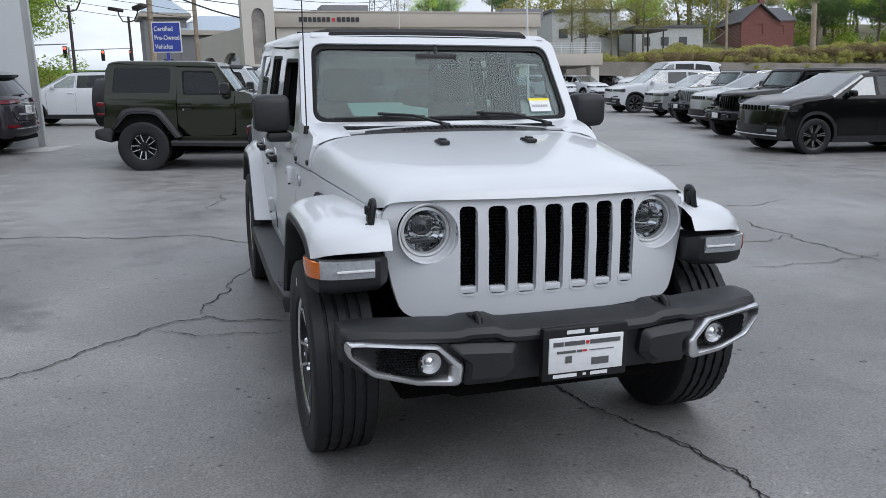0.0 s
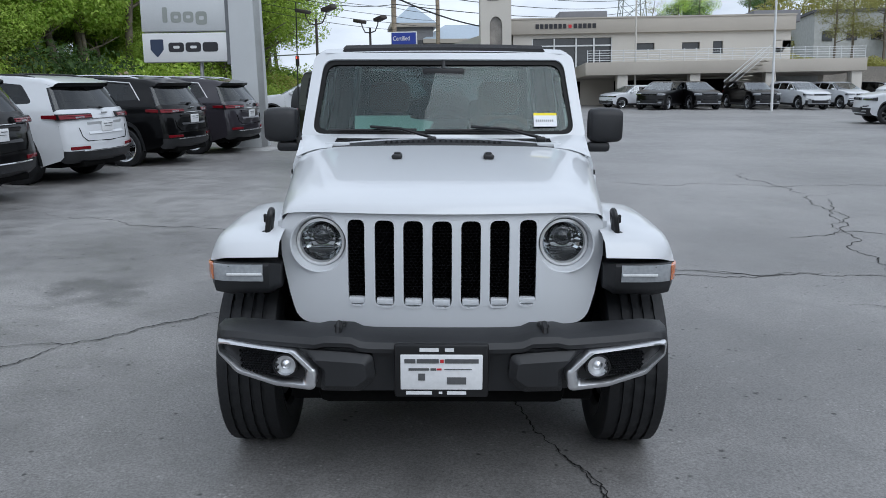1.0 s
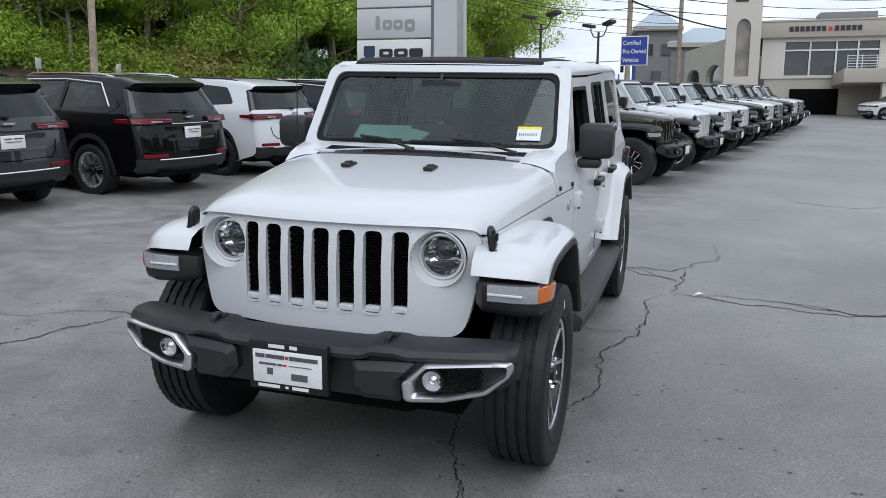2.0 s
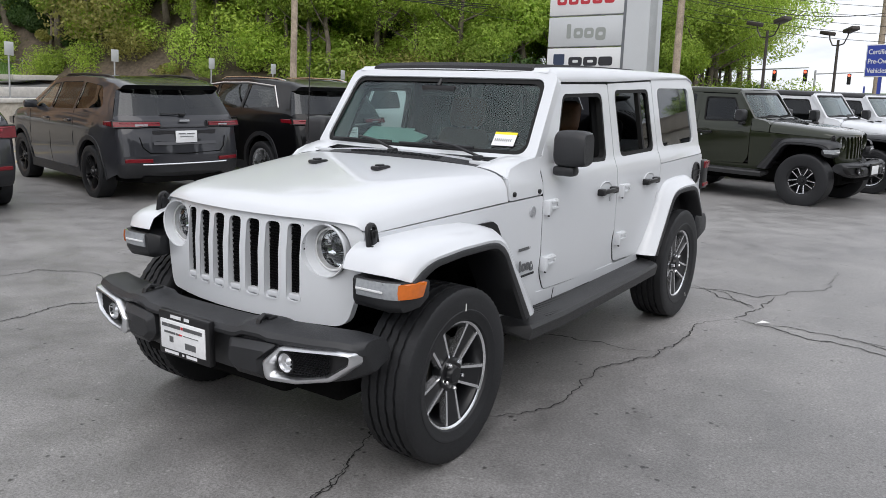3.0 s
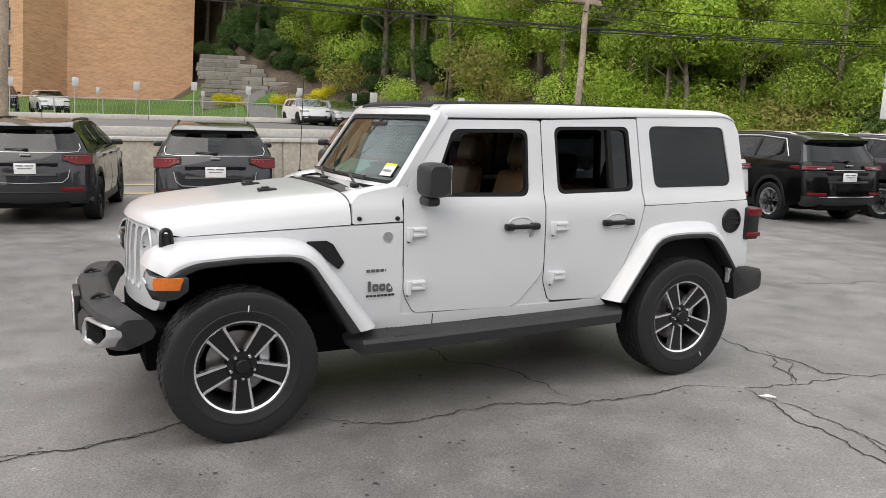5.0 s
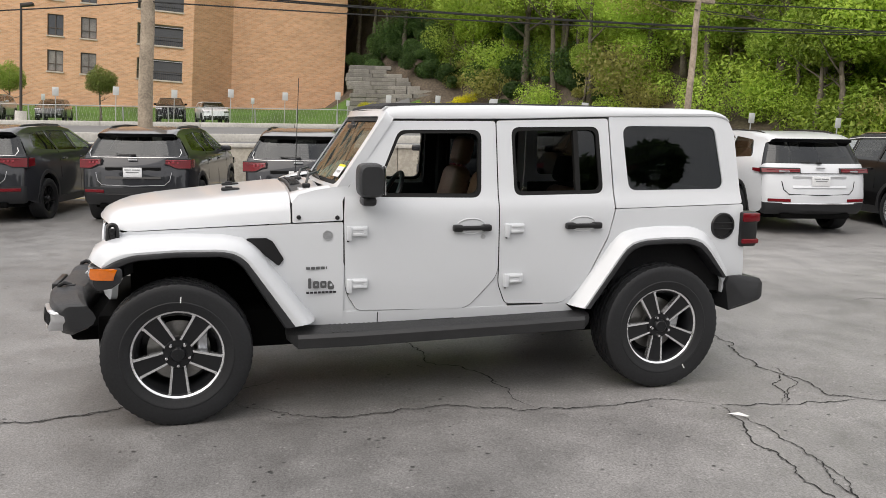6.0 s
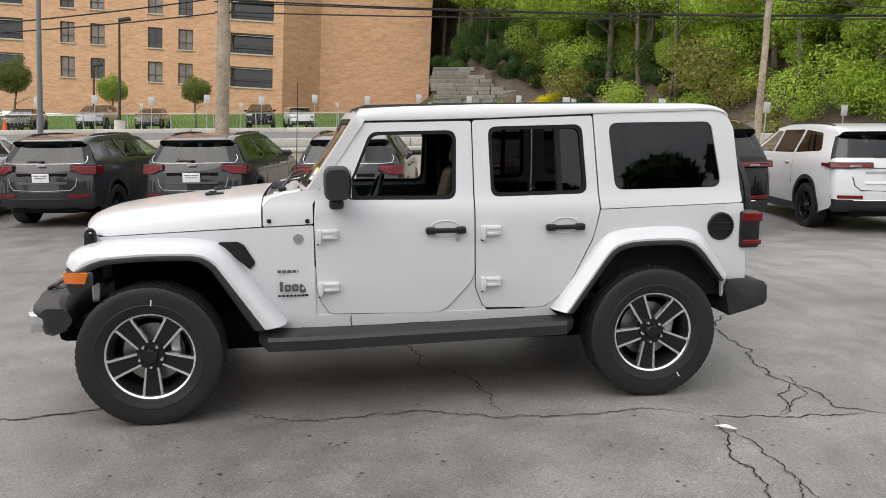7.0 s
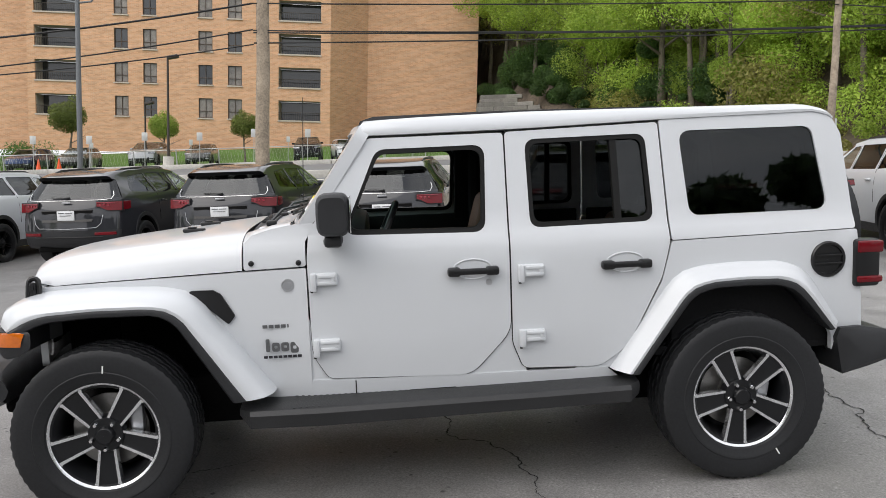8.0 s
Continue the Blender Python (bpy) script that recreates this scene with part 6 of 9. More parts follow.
        # seams between the doors
        for y0, z0, y1, z1 in ((0.52, 0.45, 0.50, 1.16), (1.40, 0.40, 1.41, 1.66), (2.36, 0.72, 2.33, 1.66)) if detail else ():
            bm = bmesh.new()
            add_path(bm, [(s * (sh.x(lerp(y0, y1, f), lerp(z0, z1, f)) + 0.0005), lerp(y0, y1, f), lerp(z0, z1, f)) for f in np.linspace(0, 1, 7)], 0.004, 4)
            part("door_seam", sh.warp(bm), UNDER, body)
        # tail lamps
        bm = bmesh.new()
        if lamps == "slim":
            rng = np.linspace(0.36, 0.925, 9)
            zt = lambda x: 1.105
            zb = lambda x: 1.056 if x < 0.62 else 1.044
        else:
            rng = np.linspace(0.54, 0.925, 8)
            zt = lambda x: 1.12
            zb = lambda x: lerp(1.05, 0.972, smooth01((x - 0.54) / 0.2))
        ring = [[Vector((s * x, y, z)) for y, z in ((3.90, zt(x) + 0.004), (3.958, zt(x)), (3.972, lerp(zt(x), zb(x), 0.5)), (3.985, zb(x)), (3.90, zb(x) - 0.004))] for x in rng]
        xe = 0.938
        ring.append([Vector((s * xe, y, z)) for y, z in ((3.60, zt(1) - 0.002), (3.80, zt(1) - 0.005), (3.82, lerp(zt(1), zb(1), 0.5)), (3.80, zb(1) + 0.005), (3.60, zb(1) + 0.01))])
        add_loft(bm, ring, close=True)
        tl = part("tail_lamp", sh.warp(bm), RED_LENS, car, "red tail lamp")
        if detail and end == "tail":
            bm = bmesh.new()
            add_loft(bm, [[Vector((p.x + s * (0.004 if j else -0.016), p.y - 0.007, p.z + (0.014 if q < 2 else -0.014 if q > 2 else 0.0))) for q, p in enumerate(rg)] for j, rg in enumerate(ring[:-1])], close=True)
            part("lamp_surround", sh.warp(bm), TRIM_BLACK, tl, "black lamp surround")
            bm = bmesh.new()
            add_path(bm, [(s * x, 3.975, zt(x) - 0.012) for x in rng[:-1]], 0.006, 6)
            part("light_bar", sh.warp(bm), RED_BRIGHT, tl, "bright red light bar")
        for xl, wl, zl, hl in ((0.60, 0.16, 1.062, 0.028),) if lamps == "slim" else [(0.60 + 0.065 * k, 0.035, 1.072, 0.04) for k in range(3)]:
            bm = bmesh.new()
            add_box(bm, (s * xl, 3.973, zl), (wl, 0.02, hl), 0.004)
            part("reverse_lamp", sh.warp(bm), CLEAR_LENS if lamps == "slim" else RED_BRIGHT, tl, "clear reversing lens" if lamps == "slim" else "bright red lamp segment")
        bm = bmesh.new()
        add_box(bm, (s * 0.66, 4.012, 0.60), (0.34, 0.03, 0.05), 0.008)
        part("rear_reflector", sh.warp(bm), RED_LENS, car, "red bumper reflector")
        # headlamps
        bm = bmesh.new()
        ring = [[Vector((s * x, y, z)) for y, z in ((-0.60, 1.0), (-0.845, 0.985), (-0.87, 0.94), (-0.872, 0.885), (-0.60, 0.87))] for x in np.linspace(0.50, 0.93, 6)]
        add_loft(bm, ring, close=True)
        part("headlamp", sh.warp(bm), LAMP_DARK, car, "dark glass headlamp")
        bm = bmesh.new()
        add_box(bm, (s * 0.66, -0.905, 0.50), (0.22, 0.03, 0.06), 0.01)
        part("fog_lamp", sh.warp(bm), CLEAR_LENS, car)
    # rear details
    bm = bmesh.new()
    ring = [[Vector((x, y, z)) for y, z in ((3.93, 1.0), (3.99, 0.985), (3.965, 0.94), (3.968, 0.86), (4.004, 0.80), (3.94, 0.79))] for x in (-0.46, -0.42, -0.2, 0.2, 0.42, 0.46)]
    add_loft(bm, ring, close=True)
    part("plate_recess", sh.warp(bm), paint if kind != "compact" else CAR_BLACK, car, angle=20)
    bm = bmesh.new()
    add_box(bm, (0, 3.99, 0.905), (0.31, 0.02, 0.16), 0.004)
    tp = part("rear_plate", sh.warp(bm), PLATE_WHITE, car, "white dealer plate")
    if detail and end == "tail":
        bars(tp, "plate_lettering", [(-0.12, -0.02, 0.034, 0.046), (0.0, 0.12, 0.034, 0.046), (-0.1, 0.1, -0.004, 0.004)], BADGE_GREY, (0, sh.y(4.0 + 0.006), sh.z(0.905)), (-1, 0, 0), (0, 0, 1))
    bm = bmesh.new()
    add_path(bm, [(x, 4.016, 0.553) for x in np.linspace(-0.62, 0.62, 9)], 0.011, 6)
    part("bumper_strip", sh.warp(bm), CHROME if kind != "compact" else TRIM_BLACK, car, "thin bumper strip")
    if detail and end == "tail":
        bm = bmesh.new()
        if kind == "compact":
            pts = [(-0.765, 3.795, 1.33), (-0.775, 3.84, 1.25), (-0.74, 3.893, 1.168), (-0.6, 3.902, 1.158), (0.0, 3.905, 1.156), (0.6, 3.902, 1.158), (0.74, 3.893, 1.168), (0.775, 3.84, 1.25), (0.765, 3.795, 1.33)]
        else:
            pts = [(-0.36, 3.968, 1.032), (0.0, 3.97, 1.032), (0.36, 3.968, 1.032)]
        add_path(bm, pts, 0.006, 6)
        part("tailgate_moulding", sh.warp(bm), RING_BRIGHT if kind == "compact" or chrome else TRIM_BLACK, car, "thin tailgate moulding")
        bm = bmesh.new()
        add_path(bm, [(-0.63, 3.975, 0.90), (-0.60, 3.995, 0.77), (-0.52, 4.012, 0.70), (0.0, 4.016, 0.685), (0.52, 4.012, 0.70), (0.60, 3.995, 0.77), (0.63, 3.975, 0.90)], 0.006, 6)
        part("tailgate_moulding", sh.warp(bm), SILVER if kind == "compact" else UNDER, car, "thin tailgate moulding")
    bm = bmesh.new()
    add_box(bm, (0, 3.945, 1.12), (0.15, 0.02, 0.028), 0.004)
    part("tailgate_badge", sh.warp(bm), SILVER if not chrome else CHROME, car)
    bm = bmesh.new()
    add_tube(bm, (0.0, 3.885, 1.21), (0.30, 3.87, 1.225), 0.012, n=6)
    add_box(bm, (0.0, 3.885, 1.205), (0.08, 0.05, 0.04), 0.01)
    part("rear_wiper", sh.warp(bm), TRIM_BLACK, car)
    bm = bmesh.new()
    add_box(bm, (0, 3.82, 0.34), (1.2, 0.3, 0.1), 0.03)
    add_box(bm, (0, 1.5, 0.36), (1.5, 4.4, 0.16), 0.03)
    part("underbody", sh.warp(bm), UNDER, car)
    # grille slots
    for k in range(7) if end == "nose" else ():
        bm = bmesh.new()
        add_box(bm, ((k - 3) * 0.128, -0.868, 0.93), (0.112, 0.03, 0.125), 0.02)
        slot = part("grille_slot", sh.warp(bm), SILVER if paint != CAR_BLACK else BADGE_GREY, car, "bright-rimmed grille slot")
        bm = bmesh.new()
        add_box(bm, ((k - 3) * 0.128, -0.876, 0.93), (0.092, 0.03, 0.105), 0.016)
        part("slot_mesh", sh.warp(bm), UNDER, slot)
    if end == "nose":
        bm = bmesh.new()
        add_path(bm, [(x, -0.925, 0.40) for x in np.linspace(-0.78, 0.78, 11)], 0.014, 6)
        part("chin_strip", sh.warp(bm), SILVER, car, "silver chin strip")
        for s in (-1, 1):
            bm = bmesh.new()
            add_path(bm, [(s * x, -0.862, 0.985) for x in np.linspace(0.53, 0.90, 6)], 0.009, 6)
            part("light_bar", sh.warp(bm), PLATE_WHITE, car, "white running light")
            bm = bmesh.new()
            add_path(bm, [(s * 0.60, -0.905, 0.66), (s * 0.72, -0.90, 0.665), (s * 0.84, -0.885, 0.68)], 0.022, 6)
            part("bumper_vent", sh.warp(bm), UNDER, car)
    bm = bmesh.new()
    add_box(bm, (0, -0.915, 0.56), (1.1, 0.03, 0.17), 0.03)
    part("air_intake", sh.warp(bm), TRIM_BLACK, car)
    bm = bmesh.new()
    add_box(bm, (0, 0.72, 1.02), (1.4, 0.4, 0.2), 0.05)
    add_box(bm, (0, 2.1, 0.7), (1.5, 3.0, 0.3), 0.05)
    part("cabin", sh.warp(bm), DARK_CLOTH, car)
    for x in (-0.37, 0.37):
        for y in (1.75, 2.75) if detail else (1.75,):
            bm = bmesh.new()
            add_box(bm, (x, y, 1.12), (0.48, 0.16, 0.62), 0.06)
            add_box(bm, (x, y + 0.06, 1.50), (0.26, 0.1, 0.17), 0.04)
            part("seat", sh.warp(bm), DARK_CLOTH, car)
    return car


def put_by(car, kind, x, y, rz, end="rear"):
    """Stand a car on the lot so that the middle of its rear (or front) end is over (x, y)."""
    sh = SHAPES[kind]
    d = sh.wb + sh.rear if end == "rear" else -sh.nose
    a = radians(rz)
    ox, oy = x + math.sin(a) * d, y - math.cos(a) * d
    car.matrix_basis = LOT @ pose(ox, oy, height(ox, oy), -math.degrees(math.atan(0.008)) * math.cos(a) * 0, 0, rz)
    return car


ROW = "cars parked in a row"
put_by(suv("compact_suv", "white compact car parked nose-in", WHITE, "compact", ROW, lamps="tall"), "compact", -9.3, -6.3, -100)
CMP = suv("compact_suv", "dark grey compact car with a white dealer plate", CAR_GREY, "compact", ROW, lamps="tall")
put_by(CMP, "compact", -8.72, -3.70, -102)
for x, y, rz in ((-8.2, -1.17, -101), (-7.15, 1.37, -100)):
    c2 = copy_thing(CMP, pose(0, 0, 0))
    put_by(c2, "compact", x, y, rz)
put_by(suv("wagon", "dark grey station wagon on black wheels", CAR_GREY, "wagon", ROW), "wagon", -6.48, 4.26, -101)
put_by(suv("wagon", "black long station wagon with bright window trim", CAR_BLACK, "long_wagon", ROW, "suv_silver", True), "long_wagon", -5.75, 6.86, -100)
put_by(suv("wagon", "white station wagon on dark wheels", WHITE, "wagon", ROW), "wagon", -5.55, 9.72, -100)
put_by(suv("wagon", "black station wagon with bright window trim", CAR_BLACK, "wagon", ROW, "suv_silver", True), "wagon", -5.0, 12.6, -100)
put_by(suv("wagon", "dark plum station wagon with bright trim", CAR_DARK, "wagon", ROW, "suv_silver", True), "wagon", -4.5, 15.3, -100)

# the row of off-road cars across the lane
JROW = "off-road cars parked in a row"


def stand(car, x, y, rz):
    car.matrix_basis = LOT @ pose(x, y, height(x, y), 0, 0, rz)
    return car


stand(wrangler("off_road_car", "dark green two-door off-road car with black fenders", CAR_GREEN, JROW, doors=2, style="rubicon", flare_mat=BLACK_PLASTIC, top_mat=CAR_GREEN), 0.48, 11.54, 79.6)
JW = wrangler("off_road_car", "white off-road car with black top", WHITE, JROW, doors=4, top_mat=BLACK_PLASTIC, flare_mat=BLACK_PLASTIC)
JB = wrangler("off_road_car", "black off-road car with black fenders", CAR_BLACK, JROW, doors=4, style="rubicon", flare_mat=BLACK_PLASTIC)
JG = wrangler("off_road_car", "grey off-road car with black top", CAR_SILVER, JROW, doors=4, style="rubicon", flare_mat=BLACK_PLASTIC, top_mat=BLACK_PLASTIC)
for k, src in enumerate((JW, JW, JW, JB, JW, JG, JB, JW, JG)):
    first = src.matrix_basis == Matrix.Identity(4)
    ob = src if first else copy_thing(src, pose(0, 0, 0))
    stand(ob, 0.48 + 0.52 * (k + 1) + 0.1, 11.54 + 2.78 * (k + 1), 79.6 - 0.3 * k)

# the row on the other side
RROW = "cars parked along the other lane"
put_by(suv("wagon", "black station wagon facing the lane", CAR_BLACK, "wagon", RROW, "suv_grey", end="nose"), "wagon", 10.1, 11.2, -97, "front")
stand(copy_thing(JB, pose(0, 0, 0)), 12.6, 14.7, -98)
put_by(suv("wagon", "silver wagon with a large dark grille", CAR_SILVER, "long_wagon", RROW, "suv_silver", True, end="nose"), "long_wagon", 13.6, 18.2, -98, "front")
stand(copy_thing(JG, pose(0, 0, 0)), 15.5, 20.9, -98)
put_by(suv("minivan", "silver minivan with five-spoke wheels", CAR_SILVER, "minivan", RROW, "suv_silver", True, end="nose"), "minivan", 16.3, 25.4, -100, "front")
put_by(suv("wagon", "large white wagon with bright wheels", WHITE, "big_wagon", RROW, "suv_grey", end="nose"), "big_wagon", 16.9, 29.8, -100, "front")
put_by(suv("van", "tall white van parked behind the row", WHITE, "van", RROW, "suv_silver", detail=False), "van", 20.6, 35.2, -98, "front")
put_by(suv("wagon", "white wagon parked behind the row", WHITE, "big_wagon", RROW, "suv_silver", detail=False), "big_wagon", 23.6, 32.2, -100, "front")
put_by(suv("wagon", "white station wagon near the traffic lights", WHITE, "wagon", RROW, "suv_silver"), "wagon", -6.9, 26.2, -100, "front")
FAR = "cars before the showroom"
W1 = suv("wagon", "black station wagon before the showroom", CAR_BLACK, "wagon", FAR, "suv_silver", detail=False, end="nose")
put_by(W1, "wagon", 12.3, 45.5, -35, "front")
for x, y, rz in ((16.2, 46.0, 8), (20.0, 46.5, 6)):
    put_by(copy_thing(W1, pose(0, 0, 0)), "wagon", x, y, rz, "front")
W2 = suv("wagon", "white station wagon before the showroom", WHITE, "wagon", FAR, "suv_silver", detail=False, end="nose")
put_by(W2, "wagon", 23.2, 46.5, 10, "front")
put_by(copy_thing(W2, pose(0, 0, 0)), "wagon", 26.8, 48.5, 12, "front")
put_by(copy_thing(W1, pose(0, 0, 0)), "wagon", 31.5, 50.5, 40, "front")
put_by(suv("sedan", "white low car before the showroom", WHITE, "sedan", FAR, "suv_silver", detail=False, end="nose"), "sedan", 10.2, 49.0, -70, "front")
# cars on the street behind the fence
UPROW = "cars before the brick building"
for paint, kind, x, y, rz, lab in ((CAR_SILVER, "wagon", -50.5, -14.2, 60, "silver wagon before the brick building"), (CAR_TAUPE, "sedan", -51, -10.6, 62, "taupe car before the brick building"),
                                   (CAR_BLACK, "wagon", -51, -3.2, 62, "dark wagon before the brick building"), (WHITE, "sedan", -50.5, -0.2, 70, "white car before the brick building"),
                                   (CAR_BLUE, "sedan", -50, -22.0, 60, "dark blue car before the brick building"), (CAR_TAUPE, "sedan", -50, -18.6, 62, "grey car before the brick building"),
                                   (WHITE, "sedan", -37.5, 12.5, 60, "white car on the upper lot"), (CAR_SILVER, "sedan", -37.0, 14.2, 62, "silver wagon on the upper lot")):
    put_by(suv("sedan" if kind == "sedan" else "wagon", lab, paint, kind, UPROW, "suv_black", detail=False), kind, x, y, rz + 30, "front")


# ---- surroundings: upright things stand plumb, on the sloping ground ----
def at(x, y, z=None):
    """A place in the world from lot coordinates; without z, on the ground."""
    return LOT @ Vector((x, y, height(x, y) if z is None else z))


def plumb(x, y, rz=0.0, sink=0.0):
    p = at(x, y)
    return pose(p.x, p.y, p.z - sink, 0, 0, rz)


def structure(name, bm, mat, label, category, angle=30):
    return tagged(part(name, bm, mat, None, angle=angle), label, category, kind="structure")


def brick_material(name, c1, c2, mortar, scale=1.0, axis=(0, 0, 0)):
    m = bpy.data.materials.new(name)
    m.use_nodes = True
    nt = m.node_tree
    b = nt.nodes["Principled BSDF"]
    tc = nt.nodes.new("ShaderNodeTexCoord")
    mp = nt.nodes.new("ShaderNodeMapping")
    mp.inputs["Rotation"].default_value = [radians(a) for a in axis]
    br = nt.nodes.new("ShaderNodeTexBrick")
    br.inputs["Scale"].default_value = scale
    br.inputs["Color1"].default_value, br.inputs["Color2"].default_value, br.inputs["Mortar"].default_value = (*c1, 1), (*c2, 1), (*mortar, 1)
    br.inputs["Brick Width"].default_value, br.inputs["Row Height"].default_value, br.inputs["Mortar Size"].default_value = 0.30, 0.10, 0.008
    br.inputs["Bias"].default_value = -0.25
    no = nt.nodes.new("ShaderNodeTexNoise")
    no.inputs["Scale"].default_value, no.inputs["Detail"].default_value = 1.0, 5
    ms = nt.nodes.new("ShaderNodeMapping")
    ms.inputs["Scale"].default_value = (0.7, 0.7, 5.0)
    hs = nt.nodes.new("ShaderNodeHueSaturation")
    mr = nt.nodes.new("ShaderNodeMapRange")
    mr.inputs["To Min"].default_value, mr.inputs["To Max"].default_value = 0.72, 1.25
    nt.links.new(tc.outputs["Object"], mp.inputs["Vector"])
    nt.links.new(mp.outputs["Vector"], br.inputs["Vector"])
    nt.links.new(tc.outputs["Object"], ms.inputs["Vector"])
    nt.links.new(ms.outputs["Vector"], no.inputs["Vector"])
    nt.links.new(no.outputs["Fac"], mr.inputs["Value"])
    nt.links.new(mr.outputs["Result"], hs.inputs["Value"])
    nt.links.new(br.outputs["Color"], hs.inputs["Color"])
    nt.links.new(hs.outputs["Color"], b.inputs["Base Color"])
    b.inputs["Roughness"].default_value = 0.88
    bp = nt.nodes.new("ShaderNodeBump")
    bp.inputs["Strength"].default_value, bp.inputs["Distance"].default_value = 0.4, 0.01
    nt.links.new(br.outputs["Fac"], bp.inputs["Height"])
    bp.invert = True
    nt.links.new(bp.outputs["Normal"], b.inputs["Normal"])
    return m


BRICK = brick_material("tan_brick", (0.68, 0.39, 0.225), (0.53, 0.285, 0.155), (0.64, 0.47, 0.34), 1.0, (0, -90, -90))
BRICK_RED = brick_material("red_brick", (0.21, 0.075, 0.062), (0.16, 0.06, 0.05), (0.22, 0.16, 0.14), 1.0, (90, 0, 0))
STUCCO = material("beige_stucco", (0.42, 0.385, 0.335), rough=0.85, spread=0.07, grain=30, stain=0.3, bump=0.2, bump_scale=60)
STUCCO_LIGHT = material("pale_stucco", (0.55, 0.52, 0.47), rough=0.85, spread=0.06, grain=30, stain=0.3)
CONCRETE = material("weathered_concrete", (0.43, 0.395, 0.335), rough=0.9, spread=0.2, grain=12, stain=0.7, bump=0.4, bump_scale=50)
CONCRETE_WHITE = material("pale_concrete", (0.52, 0.5, 0.46), rough=0.9, spread=0.14, grain=12, stain=0.8)
STONE = material("grey_stone_block", (0.23, 0.215, 0.195), rough=0.9, spread=0.2, grain=8, stain=1.5, per_piece=0.22, bump=0.6, bump_scale=25)
TIMBER = material("weathered_timber", (0.17, 0.135, 0.10), rough=0.9, spread=0.3, grain=14, stain=1.2, bump=0.5, bump_scale=40)
POLE_WOOD = material("grey_pole_wood", (0.33, 0.27, 0.205), rough=0.9, spread=0.3, grain=18, stain=3, bump=0.6, bump_scale=50)
GALVANISED = material("galvanised_steel", (0.42, 0.43, 0.43), rough=0.45, metal=0.7, spread=0.1)
POLE_GREY = material("grey_painted_steel", (0.16, 0.17, 0.18), rough=0.5, metal=0.3, spread=0.1)
POLE_BROWN = material("bronze_painted_steel", (0.05, 0.042, 0.036), rough=0.5, metal=0.3, spread=0.1)
SIGN_WHITE = material("sign_white", (0.66, 0.67, 0.67), rough=0.4, spread=0.03, stain=0.8)
SIGN_BACK = material("sign_back_aluminium", (0.5, 0.51, 0.5), rough=0.5, metal=0.4, spread=0.08)
SIGN_GREY = material("sign_grey", (0.27, 0.29, 0.27), rough=0.45, spread=0.04)
SIGN_PANEL = material("sign_panel_grey", (0.50, 0.52, 0.53), rough=0.4, spread=0.05, stain=0.7)
SIGN_RED = material("sign_red", (0.42, 0.02, 0.03), rough=0.45, spread=0.04)
SIGN_BLUE = material("sign_blue", (0.02, 0.045, 0.30), rough=0.4, spread=0.04)
SIGN_NAVY = material("sign_navy", (0.02, 0.035, 0.075), rough=0.45, spread=0.04)
WIRE = material("black_cable", (0.01, 0.01, 0.01), rough=0.6)
DARK_PANE = material("dark_window_pane", (0.03, 0.033, 0.036), rough=0.08, spread=0.4, stain=0.4, coat=0.6)
PALE_PANE = material("curtained_window_pane", (0.19, 0.17, 0.145), rough=0.15, spread=0.5, stain=1.2, coat=0.6)
WINDOW_FRAME = material("dark_window_frame", (0.075, 0.052, 0.036), rough=0.5)
SILL = material("stone_sill", (0.5, 0.44, 0.37), rough=0.8, spread=0.08)
ROOF_BLUE = material("blue_metal_roof", (0.42, 0.49, 0.56), rough=0.45, metal=0.2, spread=0.06)
ROOF_GREY = material("grey_shingle_roof", (0.12, 0.12, 0.13), rough=0.9, spread=0.2)
GREY_CLAD = material("grey_cladding", (0.20, 0.20, 0.21), rough=0.8, spread=0.08)
SIDING = material("pale_siding", (0.45, 0.46, 0.45), rough=0.8, spread=0.12)
PAINT_YELLOW = material("faded_yellow_line", (0.45, 0.36, 0.17), rough=0.85, spread=0.25, grain=20)
PAINT_WHITE = material("faded_white_line", (0.42, 0.42, 0.41), rough=0.85, spread=0.25, grain=20)
CONE = material("orange_cone", (0.85, 0.10, 0.02), rough=0.6)
BARK = material("tree_bark", (0.16, 0.135, 0.105), rough=0.95, spread=0.35, grain=16, stain=3, bump=0.6, bump_scale=40)


